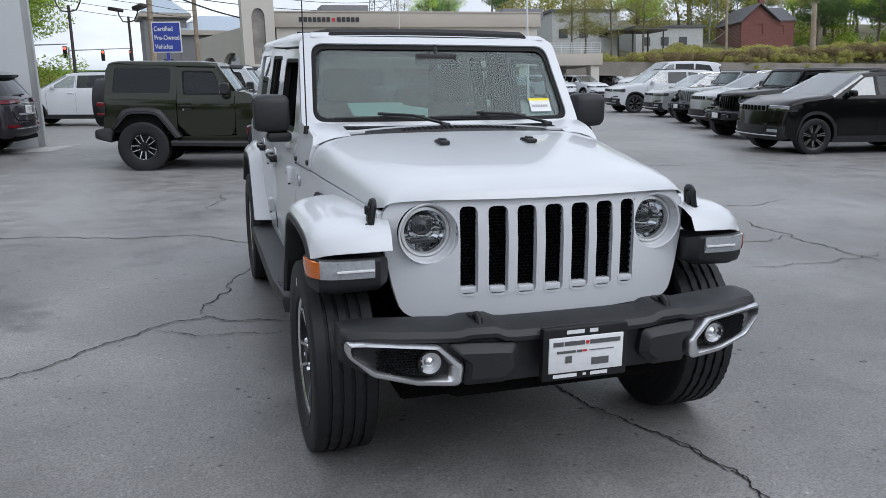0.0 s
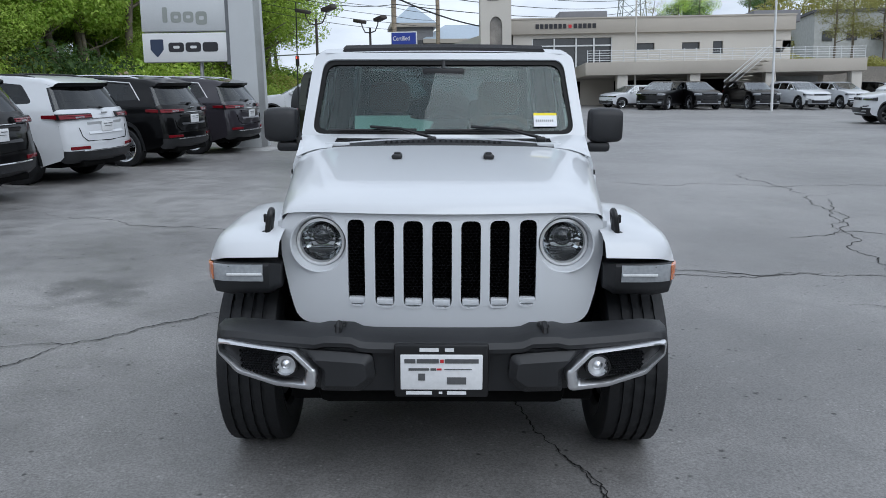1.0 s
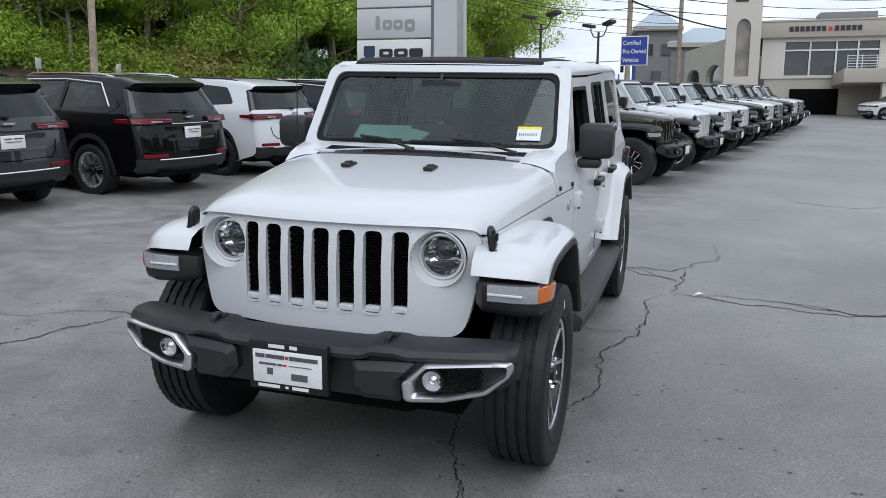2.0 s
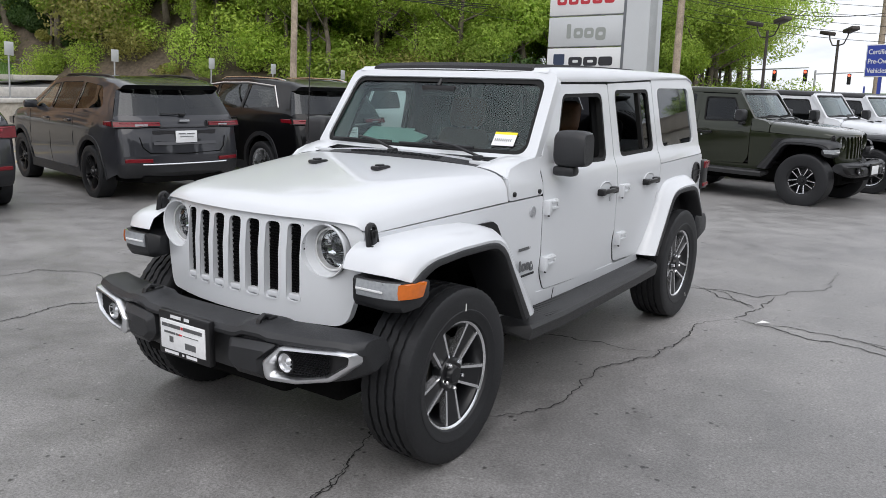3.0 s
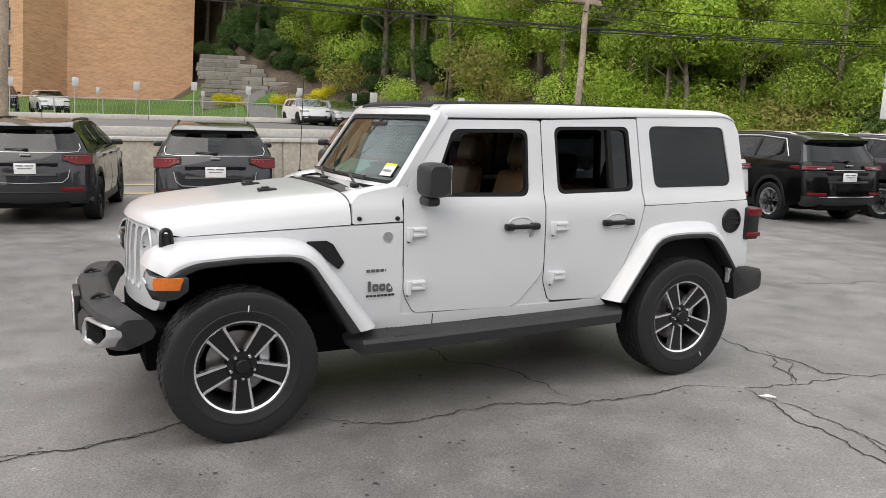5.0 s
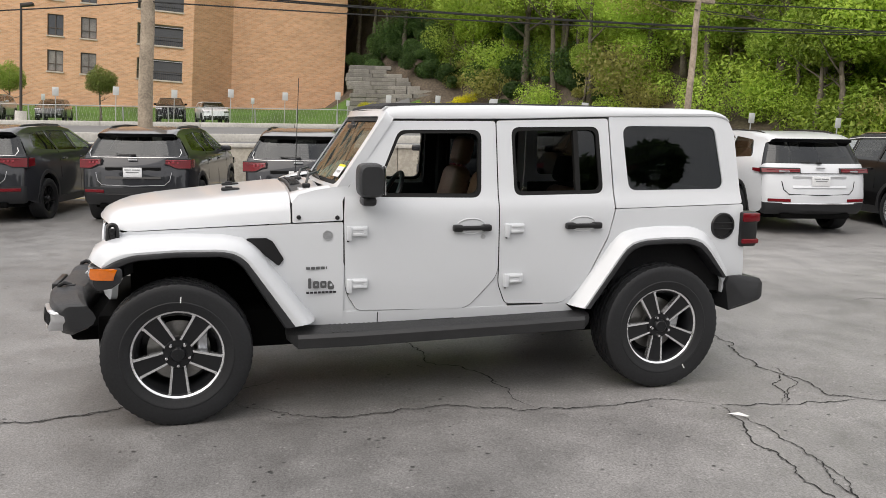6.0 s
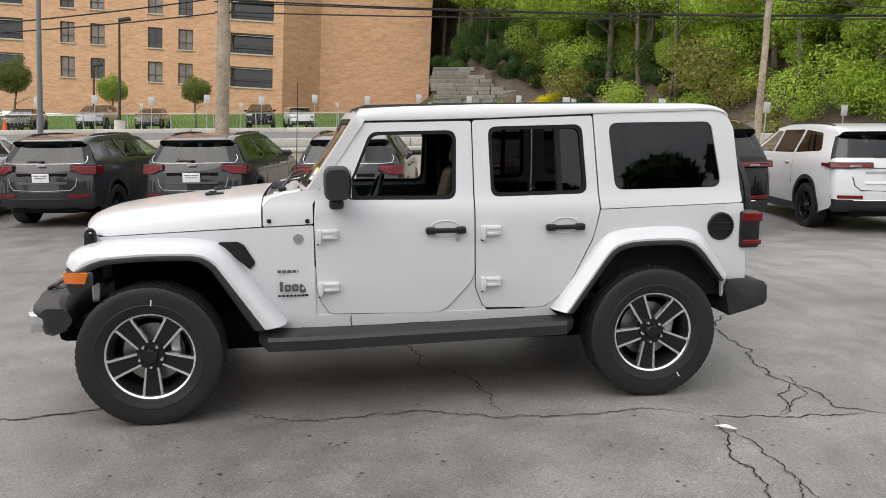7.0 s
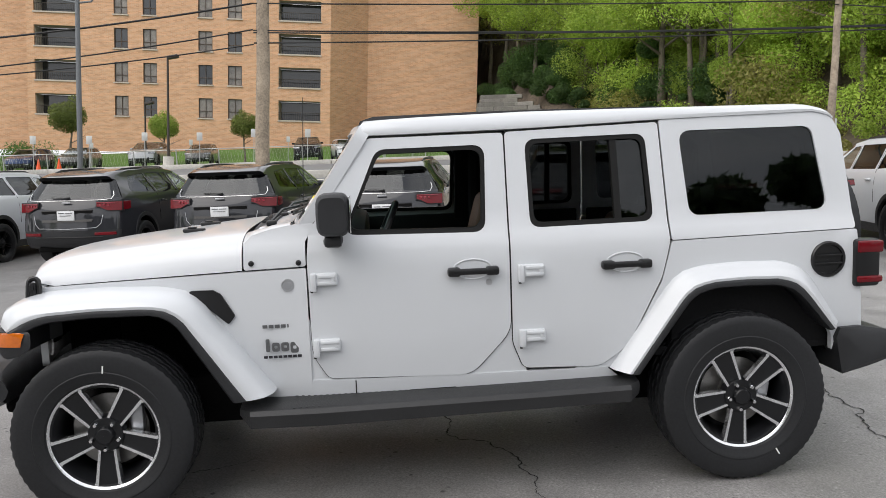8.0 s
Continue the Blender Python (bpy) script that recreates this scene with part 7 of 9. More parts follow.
def leaf_material(name, a, b):
    m = bpy.data.materials.new(name)
    m.use_nodes = True
    nt = m.node_tree
    p = nt.nodes["Principled BSDF"]
    geo = nt.nodes.new("ShaderNodeNewGeometry")
    info = nt.nodes.new("ShaderNodeObjectInfo")
    mix = nt.nodes.new("ShaderNodeMix")
    mix.data_type = "RGBA"
    mix.inputs["A"].default_value, mix.inputs["B"].default_value = (*a, 1), (*b, 1)
    nt.links.new(geo.outputs["Random Per Island"], mix.inputs[0])
    hs = nt.nodes.new("ShaderNodeHueSaturation")
    mr = nt.nodes.new("ShaderNodeMapRange")
    mr.inputs["To Min"].default_value, mr.inputs["To Max"].default_value = 0.7, 1.3
    nt.links.new(info.outputs["Random"], mr.inputs["Value"])
    nt.links.new(mr.outputs["Result"], hs.inputs["Value"])
    nt.links.new(mix.outputs["Result"], hs.inputs["Color"])
    nt.links.new(hs.outputs["Color"], p.inputs["Base Color"])
    p.inputs["Roughness"].default_value = 0.6
    tr = nt.nodes.new("ShaderNodeBsdfTranslucent")
    nt.links.new(hs.outputs["Color"], tr.inputs["Color"])
    ms = nt.nodes.new("ShaderNodeMixShader")
    ms.inputs["Fac"].default_value = 0.5
    nt.links.new(p.outputs["BSDF"], ms.inputs[1])
    nt.links.new(tr.outputs["BSDF"], ms.inputs[2])
    nt.links.new(ms.outputs["Shader"], nt.nodes["Material Output"].inputs["Surface"])
    return m


LEAF_FRESH = leaf_material("fresh_spring_leaves", (0.27, 0.42, 0.055), (0.56, 0.70, 0.14))
LEAF_MID = leaf_material("green_leaves", (0.19, 0.30, 0.035), (0.44, 0.56, 0.085))
LEAF_DARK = leaf_material("dark_evergreen_leaves", (0.05, 0.11, 0.03), (0.12, 0.21, 0.05))
LEAF_OLIVE = leaf_material("budding_olive_leaves", (0.26, 0.26, 0.07), (0.44, 0.42, 0.13))
LEAF_YELLOW = leaf_material("yellow_blossom", (0.55, 0.50, 0.01), (0.85, 0.80, 0.03))
LEAF_PALE = leaf_material("pale_blossom", (0.35, 0.28, 0.20), (0.55, 0.45, 0.36))
LEAF_ROUND = leaf_material("dull_green_leaves", (0.09, 0.12, 0.025), (0.22, 0.27, 0.06))
LEAF_DRY = leaf_material("dry_brown_scrub", (0.16, 0.12, 0.06), (0.30, 0.24, 0.12))
LEAF_RED = leaf_material("dark_red_leaves", (0.09, 0.02, 0.02), (0.16, 0.04, 0.03))


def leaf_cloud(rng, blobs, count, size):
    """Many small three-cornered leaves spread through ellipsoids (centre, radii), as one mesh."""
    vol = np.array([r[0] * r[1] * r[2] for c, r in blobs])
    reps = np.maximum(10, (3.2 * count * vol / vol.sum()).astype(int))
    own = np.repeat(np.arange(len(blobs)), reps)
    n = len(own)
    d = rng.normal(size=(n, 3))
    d /= np.linalg.norm(d, axis=1)[:, None]
    p = np.array([c for c, r in blobs])[own] + d * (rng.random(n) ** 0.3)[:, None] * np.array([r for c, r in blobs])[own]
    up = d * 0.8 + rng.normal(size=(n, 3)) * 0.6 + np.array((0, 0, 0.45))
    up /= np.linalg.norm(up, axis=1)[:, None]
    u = np.cross(up, rng.normal(size=(n, 3)))
    u /= np.linalg.norm(u, axis=1)[:, None]
    w = np.cross(up, u)
    s = (size * 0.57 * (0.55 + 0.9 * rng.random(n)))[:, None]
    a = (0.35 + 0.4 * rng.random(n))[:, None]
    verts = np.stack([p - u * s * 0.5 - w * s * a * 0.5, p - u * s * 0.4 + w * s * a * 0.6 + up * s * 0.12, p + u * s * 0.62], 1).reshape(-1, 3)
    return verts.tolist(), np.arange(3 * n).reshape(-1, 3).tolist()


def mesh_from(name, verts, faces, mat):
    me = bpy.data.meshes.new(name)
    me.from_pydata(verts, [], faces)
    me.materials.append(mat)
    me.update()
    return me


TREES = {}


def tree_meshes(kind, seed):
    key = (kind, seed)
    if key in TREES:
        return TREES[key]
    rng = np.random.default_rng(seed * 17 + len(kind))
    bm = bmesh.new()
    tall = {"tall": 15.0, "broad": 10.0, "small": 4.4, "bare": 13.0}[kind] * (0.85 + 0.3 * rng.random())
    r0 = {"tall": 0.22, "broad": 0.24, "small": 0.10, "bare": 0.17}[kind]
    pts = [Vector((0, 0, -0.4))]
    lean = rng.normal(size=2) * 0.05
    n = 8
    for k in range(1, n + 1):
        pts.append(Vector((lean[0] * tall * k / n + rng.normal() * 0.06 * tall / 15, lean[1] * tall * k / n + rng.normal() * 0.06 * tall / 15, tall * 0.92 * k / n)))
    add_path(bm, pts, r0, 8, [r0 * (1.4 if k == 0 else 1 - 0.86 * k / n) for k in range(n + 1)])
    blobs = []
    limbs = {"tall": 15, "broad": 16, "small": 9, "bare": 16}[kind]
    for k in range(limbs):
        f = (0.30 if kind != "small" else 0.38) + 0.66 * k / limbs
        i = min(n - 1, int(f * n))
        base = pts[i].lerp(pts[i + 1], f * n - i)
        ang = k * 2.4 + rng.random()
        ln = tall * {"tall": 0.22, "broad": 0.34, "small": 0.28, "bare": 0.2}[kind] * (1.25 - f) * (0.7 + 0.6 * rng.random())
        tip = base + Vector((math.cos(ang) * ln, math.sin(ang) * ln, ln * (0.35 + 0.4 * rng.random())))
        midp = base.lerp(tip, 0.5) + Vector((0, 0, -0.04 * ln))
        rr = r0 * (1 - 0.86 * f) * 0.5
        add_tube(bm, base, midp, rr, rr * 0.7, 6, cap=False)
        add_tube(bm, midp, tip, rr * 0.7, rr * 0.25, 6, cap=False)
        for _ in range(2):
            t2 = midp + Vector((rng.normal() * ln * 0.35, rng.normal() * ln * 0.35, ln * 0.3 * rng.random()))
            add_tube(bm, midp, t2, rr * 0.4, rr * 0.12, 5, cap=False)
            q = t2
            w = ln * (0.30 + 0.2 * rng.random())
            blobs.append(((q.x, q.y, q.z), (w, w, w * 0.62)))
        w = ln * (0.40 + 0.25 * rng.random())
        blobs.append(((tip.x, tip.y, tip.z), (w, w, w * 0.6)))
    if kind == "small":
        blobs = [((0, 0, tall * 0.70), (1.15, 1.15, 1.0))] + [((math.cos(a) * 0.7, math.sin(a) * 0.7, tall * (0.62 + 0.16 * (k % 3) / 2)), (0.5, 0.5, 0.45)) for k, a in enumerate(np.linspace(0, 5.6, 8))]
    blobs.append(((pts[-1].x, pts[-1].y, pts[-1].z), (tall * 0.09, tall * 0.09, tall * 0.08)))
    count, size = {"tall": (4300, 0.25), "broad": (4300, 0.24), "small": (2600, 0.17), "bare": (2000, 0.20)}[kind]
    v, f = leaf_cloud(rng, blobs, count, size)
    tm = bpy.data.meshes.new("trunk")
    bm.to_mesh(tm)
    bm.free()
    tm.materials.append(BARK)
    tm.shade_smooth()
    TREES[key] = (tm, v, f)
    return TREES[key]


CROWNS = {}


def tree(kind, seed, leaf, m, label, group="", scale=1.0):
    tm, v, f = tree_meshes(kind, seed)
    ck = (kind, seed, leaf.name)
    if ck not in CROWNS:
        CROWNS[ck] = mesh_from("crown", v, f, leaf)
    ob = thing("tree", label, "tree", group, m @ Matrix.Scale(scale, 4))
    part("trunk", None, None, ob, data=tm)
    part("crown", None, None, ob, data=CROWNS[ck])
    return ob


BUSHES = {}


def bush(seed, leaf, m, label, size=1.0, group="", name="bush"):
    key = (seed, leaf.name)
    if key not in BUSHES:
        rng = np.random.default_rng(seed + 900)
        blobs = [((rng.normal() * 0.35, rng.normal() * 0.35, 0.35 + 0.25 * rng.random()), (0.45 + 0.2 * rng.random(), 0.45 + 0.2 * rng.random(), 0.35 + 0.2 * rng.random())) for _ in range(6)]
        v, f = leaf_cloud(rng, blobs, 1100, 0.11)
        BUSHES[key] = mesh_from("foliage", v, f, leaf)
    ob = thing(name, label, "bush", group, m @ Matrix.Scale(size, 4))
    part("foliage", None, None, ob, data=BUSHES[key])
    bm = bmesh.new()
    for k in range(3):
        add_tube(bm, (0, 0, -0.1), (0.2 * math.cos(k * 2.1), 0.2 * math.sin(k * 2.1), 0.5), 0.02, 0.008, 5)
    part("stem", bm, BARK, ob)
    return ob


# ---- retaining wall and street edge ----
def wall_run():
    y0, dy = -34.0, 3.0
    root = tagged(new("retaining_wall"), "weathered concrete retaining wall along the lot", "wall", kind="structure")
    root.matrix_basis = LOT
    for k in range(19):
        y = y0 + k * dy
        bm = bmesh.new()
        low = -0.2
        topz = 0.98 + (0.12 if y < -6 else 0.0)
        add_box(bm, (-17.02, y + dy / 2, (low + topz) / 2), (0.3, dy - 0.02, topz - low), 0.015)
        part("wall_panel", bm, CONCRETE if y > -6 else TIMBER, root)
        bm = bmesh.new()
        add_box(bm, (-17.02, y + dy / 2, topz + 0.05), (0.42, dy - 0.008, 0.10), 0.012)
        part("coping", bm, CONCRETE_WHITE if y > -6 else TIMBER, root)
        if y < -6:
            for j in range(4):
                bm = bmesh.new()
                add_box(bm, (-16.845, y + dy / 2, 0.12 + 0.25 * j), (0.10, dy - 0.05, 0.21), 0.02)
                part("wall_timber", bm, TIMBER, root)
    # kerb and barrier rail on the street above
    for k in range(14):
        bm = bmesh.new()
        add_box(bm, (-22.0, -36 + k * 5.0 + 2.5, height(-22, 0) + 0.10), (0.25, 4.96, 0.3), 0.02)
        part("kerb", bm, CONCRETE_WHITE, root)
        bm = bmesh.new()
        add_box(bm, (-40.5, -46 + k * 5.0 + 2.5, height(-40.5, 0) + 0.1), (1.6, 4.97, 0.26), 0.02)
        part("kerb", bm, CONCRETE_WHITE, root)


wall_run()

# painted lines in front of the wall
for x, y0, y1, mat_, w in ((-15.2, -30, 18, PAINT_YELLOW, 0.16), (-13.0, -30, 16, PAINT_YELLOW, 0.14)):
    bm = bmesh.new()
    for k in range(24):
        a, b = lerp(y0, y1, k / 24), lerp(y0, y1, (k + 1) / 24)
        vs = [bm.verts.new(at(x + dx, yy, height(x, yy) + 0.006)) for dx, yy in ((-w, a), (w, a), (w, b), (-w, b))]
        bm.faces.new(vs)
    tagged(part("line_marking", bm, mat_, None, angle=0), "faded yellow line painted on asphalt", "marking", kind="structure")
bm = bmesh.new()
for y0, y1 in ((15.5, 19.5),):
    vs = [bm.verts.new(at(x, y, height(x, y) + 0.006)) for x, y in ((-4.95, 15.1), (-4.2, 15.4), (-3.8, 17.3), (-4.8, 16.1))]
    bm.faces.new(vs)
tagged(part("line_marking", bm, PAINT_WHITE, None, angle=0), "faded white line painted on asphalt", "marking", kind="structure")


# ---- fence with parking signs ----
def fence_run():
    root = thing("fence", "galvanised rail fence with thin mesh", "fence", m=LOT.copy())
    n = 30
    x = -42.8
    for k in range(n + 1):
        y = -46 + k * 2.4
        z = height(x, min(y, 11))
        bm = bmesh.new()
        add_tube(bm, (x, y, z - 0.1), (x, y, z + 1.05), 0.035, n=8)
        part("post", bm, GALVANISED, root)
        if k < n:
            z2 = height(x, min(y + 2.4, 11))
            bm = bmesh.new()
            add_tube(bm, (x, y, z + 1.03), (x, y + 2.4, z2 + 1.03), 0.028, n=6)
            part("rail", bm, GALVANISED, root)
            bm = bmesh.new()
            add_tube(bm, (x, y, z + 0.12), (x, y + 2.4, z2 + 0.12), 0.018, n=6)
            for j in range(12):
                add_tube(bm, (x, y + 0.2 * j, lerp(z, z2, j / 12) + 0.12), (x, y + 0.2 * (j + 1), lerp(z, z2, j / 12) + 1.0), 0.004, n=3, cap=False)
                add_tube(bm, (x, y + 0.2 * (j + 1), lerp(z, z2, j / 12) + 0.12), (x, y + 0.2 * j, lerp(z, z2, j / 12) + 1.0), 0.004, n=3, cap=False)
            part("fence_mesh", bm, GALVANISED, root)


fence_run()


def sign_post(x, y, tall=1.75, w=0.32, h=0.46, mat_=SIGN_BACK):
    ob = thing("parking_sign", "small parking sign on a thin metal post", "sign", "parking signs along the fence", plumb(x, y))
    bm = bmesh.new()
    add_tube(bm, (0, 0, -0.1), (0, 0, tall), 0.025, n=6)
    part("post", bm, GALVANISED, ob)
    bm = bmesh.new()
    add_box(bm, (0.03, 0, tall - h / 2 + 0.08), (0.012, w, h), 0.004)
    part("panel", bm, mat_, ob, "plain pale sign panel")


for k in range(16):
    sign_post(-42.2, -33.0 + k * 3.05, 1.9 + 0.1 * (k % 2))
    if k % 2:
        sign_post(-47.5, -31.6 + k * 3.05, 1.55, 0.22, 0.36)
sign_post(-42.2, 16.2, 1.9)
for x, y in ((-20.5, 9.0), (-20.8, 12.5), (-21, 16.5), (-21, 19.5), (-20.5, 23.0)):
    sign_post(x, y, 1.5, 0.26, 0.38)


# ---- brick apartment building ----
def apartment():
    ox, oy = -64.0, 10.1
    base = at(ox, oy, 1.0)
    root = thing("apartment_building", "tan brick apartment building with recessed balconies", "building", m=pose(base.x, base.y, base.z))
    H = 21.0
    # along the face: u = metres towards -y from the right-hand edge; the face looks to +x
    def wall(name, u0, u1, x0, x1, holes=(), lab=""):
        bm = sheet([(u0, 0), (u1, 0), (u1, H), (u0, H)], holes)
        bend(bm, lambda u, v: (lerp(x0, x1, (u - u0) / (u1 - u0)), -u, v), (-0.3, 0, 0))
        return part(name, bm, BRICK, root, lab, angle=20)

    zt0 = 5.6 - 1.0
    floors = [zt0 + 2.74 * k for k in range(5)]
    ubal = [(13.3, 16.8), (32.9, 36.4)]
    ucol = [(19.8, 20.95), (22.2, 23.35), (26.7, 27.8), (29.0, 30.1)]
    holes = []
    for z in floors:
        for a, b in ucol:
            holes.append([(a, z - 1.62), (b, z - 1.62), (b, z), (a, z)])
        for a, b in ubal:
            holes.append([(a, z - 1.62), (b, z - 1.62), (b, z + 0.02), (a, z + 0.02)])
    main = wall("wall", 12.5, 37.0, 0.0, 0.0, holes)
    wall("wall", 9.4, 12.5, -3.5, 0.0)
    wall("wall", -0.4, 9.4, -3.5, -3.5)
    wall("wall", 37.0, 60.0, -2.0, -2.0)
    bm = bmesh.new()
    add_box(bm, (-18.8, 0.4 - 0.15, H / 2), (30, 0.3, H))
    part("wall", bm, BRICK, root)
    bm = bmesh.new()
    add_box(bm, (-18, -30, H + 0.2), (36.5, 61, 0.4))
    part("roof", bm, CONCRETE, root)
    pane_i = 0
    for z in floors:
        for a, b in ucol:
            pane_i += 1
            wm = (a + b) / 2
            cells = [[(u0, v0), (u1, v0), (u1, v1), (u0, v1)] for u0, u1 in ((a + 0.06, wm - 0.025), (wm + 0.025, b - 0.06)) for v0, v1 in ((z - 1.56, z - 1.08), (z - 1.02, z - 0.06))]
            bm = bend(sheet([(a, z - 1.62), (b, z - 1.62), (b, z), (a, z)], cells), lambda u, v: (-0.12, -u, v), (-0.08, 0, 0))
            part("window", bm, WINDOW_FRAME, main, angle=0)
            bm = bmesh.new()
            add_box(bm, (-0.21, -wm, z - 0.81), (0.03, b - a, 1.62))
            part("pane", bm, PALE_PANE if pane_i % 3 else DARK_PANE, main, angle=0)
            bm = bmesh.new()
            add_box(bm, (0.03, -wm, z - 1.68), (0.14, b - a + 0.16, 0.11))
            part("sill", bm, SILL, main, angle=0)
        for a, b in ubal:
            wm = (a + b) / 2
            bm = bmesh.new()
            add_box(bm, (-1.5, -wm, z - 0.8), (0.06, b - a, 1.6))
            for u in (a, b):
                add_box(bm, (-0.85, -u, z - 0.8), (1.3, 0.06, 1.6))
            add_box(bm, (-0.85, -wm, z + 0.05), (1.3, b - a, 0.06))
            add_box(bm, (-0.85, -wm, z - 1.65), (1.3, b - a, 0.06))
            part("balcony", bm, CONCRETE, main, angle=0)
            bm = bmesh.new()
            add_box(bm, (-1.42, -wm, z - 0.8), (0.04, b - a - 0.2, 1.52))
            part("pane", bm, DARK_PANE, main, angle=0)
            bm = bmesh.new()
            add_tube(bm, (-0.1, -a, z - 0.95), (-0.1, -b, z - 0.95), 0.03, n=6)
            for j in range(22):
                u = lerp(a, b, (j + 0.5) / 22)
                add_tube(bm, (-0.1, -u, z - 1.62), (-0.1, -u, z - 0.95), 0.012, n=4, cap=False)
            part("railing", bm, POLE_BROWN, main, "dark balcony railing", angle=0)
            bm = bmesh.new()
            add_box(bm, (0.03, -wm, z - 1.68), (0.14, b - a + 0.1, 0.12))
            part("sill", bm, SILL, main, angle=0)


apartment()


# ---- terraced stone wall and path beside the building ----
def terraces():
    root = thing("stone_terrace", "stepped grey stone block walls on the bank", "wall", "", LOT.copy())
    rng = random.Random(5)
    for lvl in range(13):
        z = 2.0 + 0.32 * lvl
        y, y1 = 10.0 - 0.5 * rng.random(), 15.4 - 1.7 * max(0.0, z - 4.0)
        while y < y1:
            w = 0.9 + 1.1 * rng.random()
            bm = bmesh.new()
            add_box(bm, (0, 0, 0), (0.9, w - 0.015, 0.312), 0.03, 1)
            o = part("stone_block", bm, STONE, root)
            o.location = (-57.3 - 0.22 * max(0, lvl - 5) + 0.25 * max(0.0, y + w / 2 - 12.5) + rng.uniform(-0.05, 0.05), y + w / 2, z + 0.16)
            o.rotation_euler.z = -0.24 if y + w / 2 > 12.5 else 0.0
            y += w


terraces()
bm = bmesh.new()
add_loft(bm, [[at(x + dx, y + dy, height(x + dx, y + dy) + 0.05) for dx, dy in ((0.1, -1.0), (0.05, -0.5), (0, 0), (-0.05, 0.5), (-0.1, 1.0))] for x, y in ((-43.2, 11.4), (-45, 11.6), (-47, 11.9), (-49, 12.2), (-51, 12.5), (-53, 12.8), (-55, 13.1), (-57, 13.4), (-58.2, 13.6))])
structure("path", bm, ROAD, "narrow asphalt path up the bank", "path")
for k, (x, y, s) in enumerate(((-54.4, 10.7, 0.9), (-54.6, 11.5, 0.85), (-53, 14.6, 1.0), (-53.2, 15.6, 1.05), (-52.8, 16.5, 1.1), (-53, 17.4, 1.0), (-52.6, 18.3, 0.8), (-51.5, 19.6, 0.7))):
    bush(k % 3, LEAF_YELLOW, plumb(x, y, 40 * k), "yellow flowering shrub on the bank", s, "flowering shrubs")
for k, (x, y, s) in enumerate(((-55.6, 17.6, 1.3), (-55.2, 18.9, 1.5), (-54.5, 20.2, 1.4), (-56.3, 11.3, 0.9))):
    bush(3 + k % 2, LEAF_OLIVE, plumb(x, y, 55 * k), "olive green shrub on the bank", s, "shrubs on the bank")
for k in range(16):
    bush(5 + k % 2, LEAF_DARK, plumb(-63.5 + 0.42 * k, 13.5 + 0.62 * k, 70 * k), "dark evergreen shrub on the slope", 1.9, "evergreen shrubs")


def foliage_band(name, label, way, deep, low, high, count, size, leaf, seed, step=1.6):
    """An unbroken mass of leaves along a way, ragged on top: one object."""
    rng = np.random.default_rng(seed)
    blobs = []
    for (xa, ya), (xb, yb) in zip(way[:-1], way[1:]):
        n = max(2, int(math.hypot(xb - xa, yb - ya) / step))
        for k in range(n):
            f = (k + rng.random()) / n
            x, y = lerp(xa, xb, f) + rng.normal() * deep, lerp(ya, yb, f) + rng.normal() * deep
            h = low + (high - low) * rng.random()
            c = at(x, y)
            for j in range(max(1, int(h / 1.8))):
                w = min(h * 0.5, 1.5) * (0.6 + 0.6 * rng.random())
                blobs.append(((c.x + rng.normal() * 0.7, c.y + rng.normal() * 0.7, c.z + min(h * 0.45, 0.7) + h * j / max(1, int(h / 1.8))), (w, w, w * 0.75)))
    v, f = leaf_cloud(rng, blobs, count, size)
    tagged(new(name, mesh_from(name, v, f, leaf)), label, "foliage", kind="stuff")


foliage_band("evergreen_hedge", "dark evergreen shrubs down the slope", ((-66, 13.0), (-62, 14.0), (-58.2, 15.6), (-55.4, 18.3)), 0.5, 1.3, 2.2, 16000, 0.2, LEAF_DARK, 61, 0.5)


# trees in front of the brick building
tree("small", 1, LEAF_ROUND, plumb(-56, -8.2, 0), "small round tree before the brick building", "small trees", 0.95)
tree("small", 2, LEAF_FRESH, plumb(-56, -14.1, 90), "small leafy tree before the brick building", "small trees", 0.95)
tree("small", 3, LEAF_ROUND, plumb(-56, -20.9, 40), "small tree before the brick building", "small trees", 1.15)
bush(0, LEAF_DARK, plumb(-57, -24, 0), "narrow dark evergreen by the wall", 2.2)
bush(1, LEAF_RED, plumb(-57, -27, 0), "dark red shrub by the wall", 1.3)


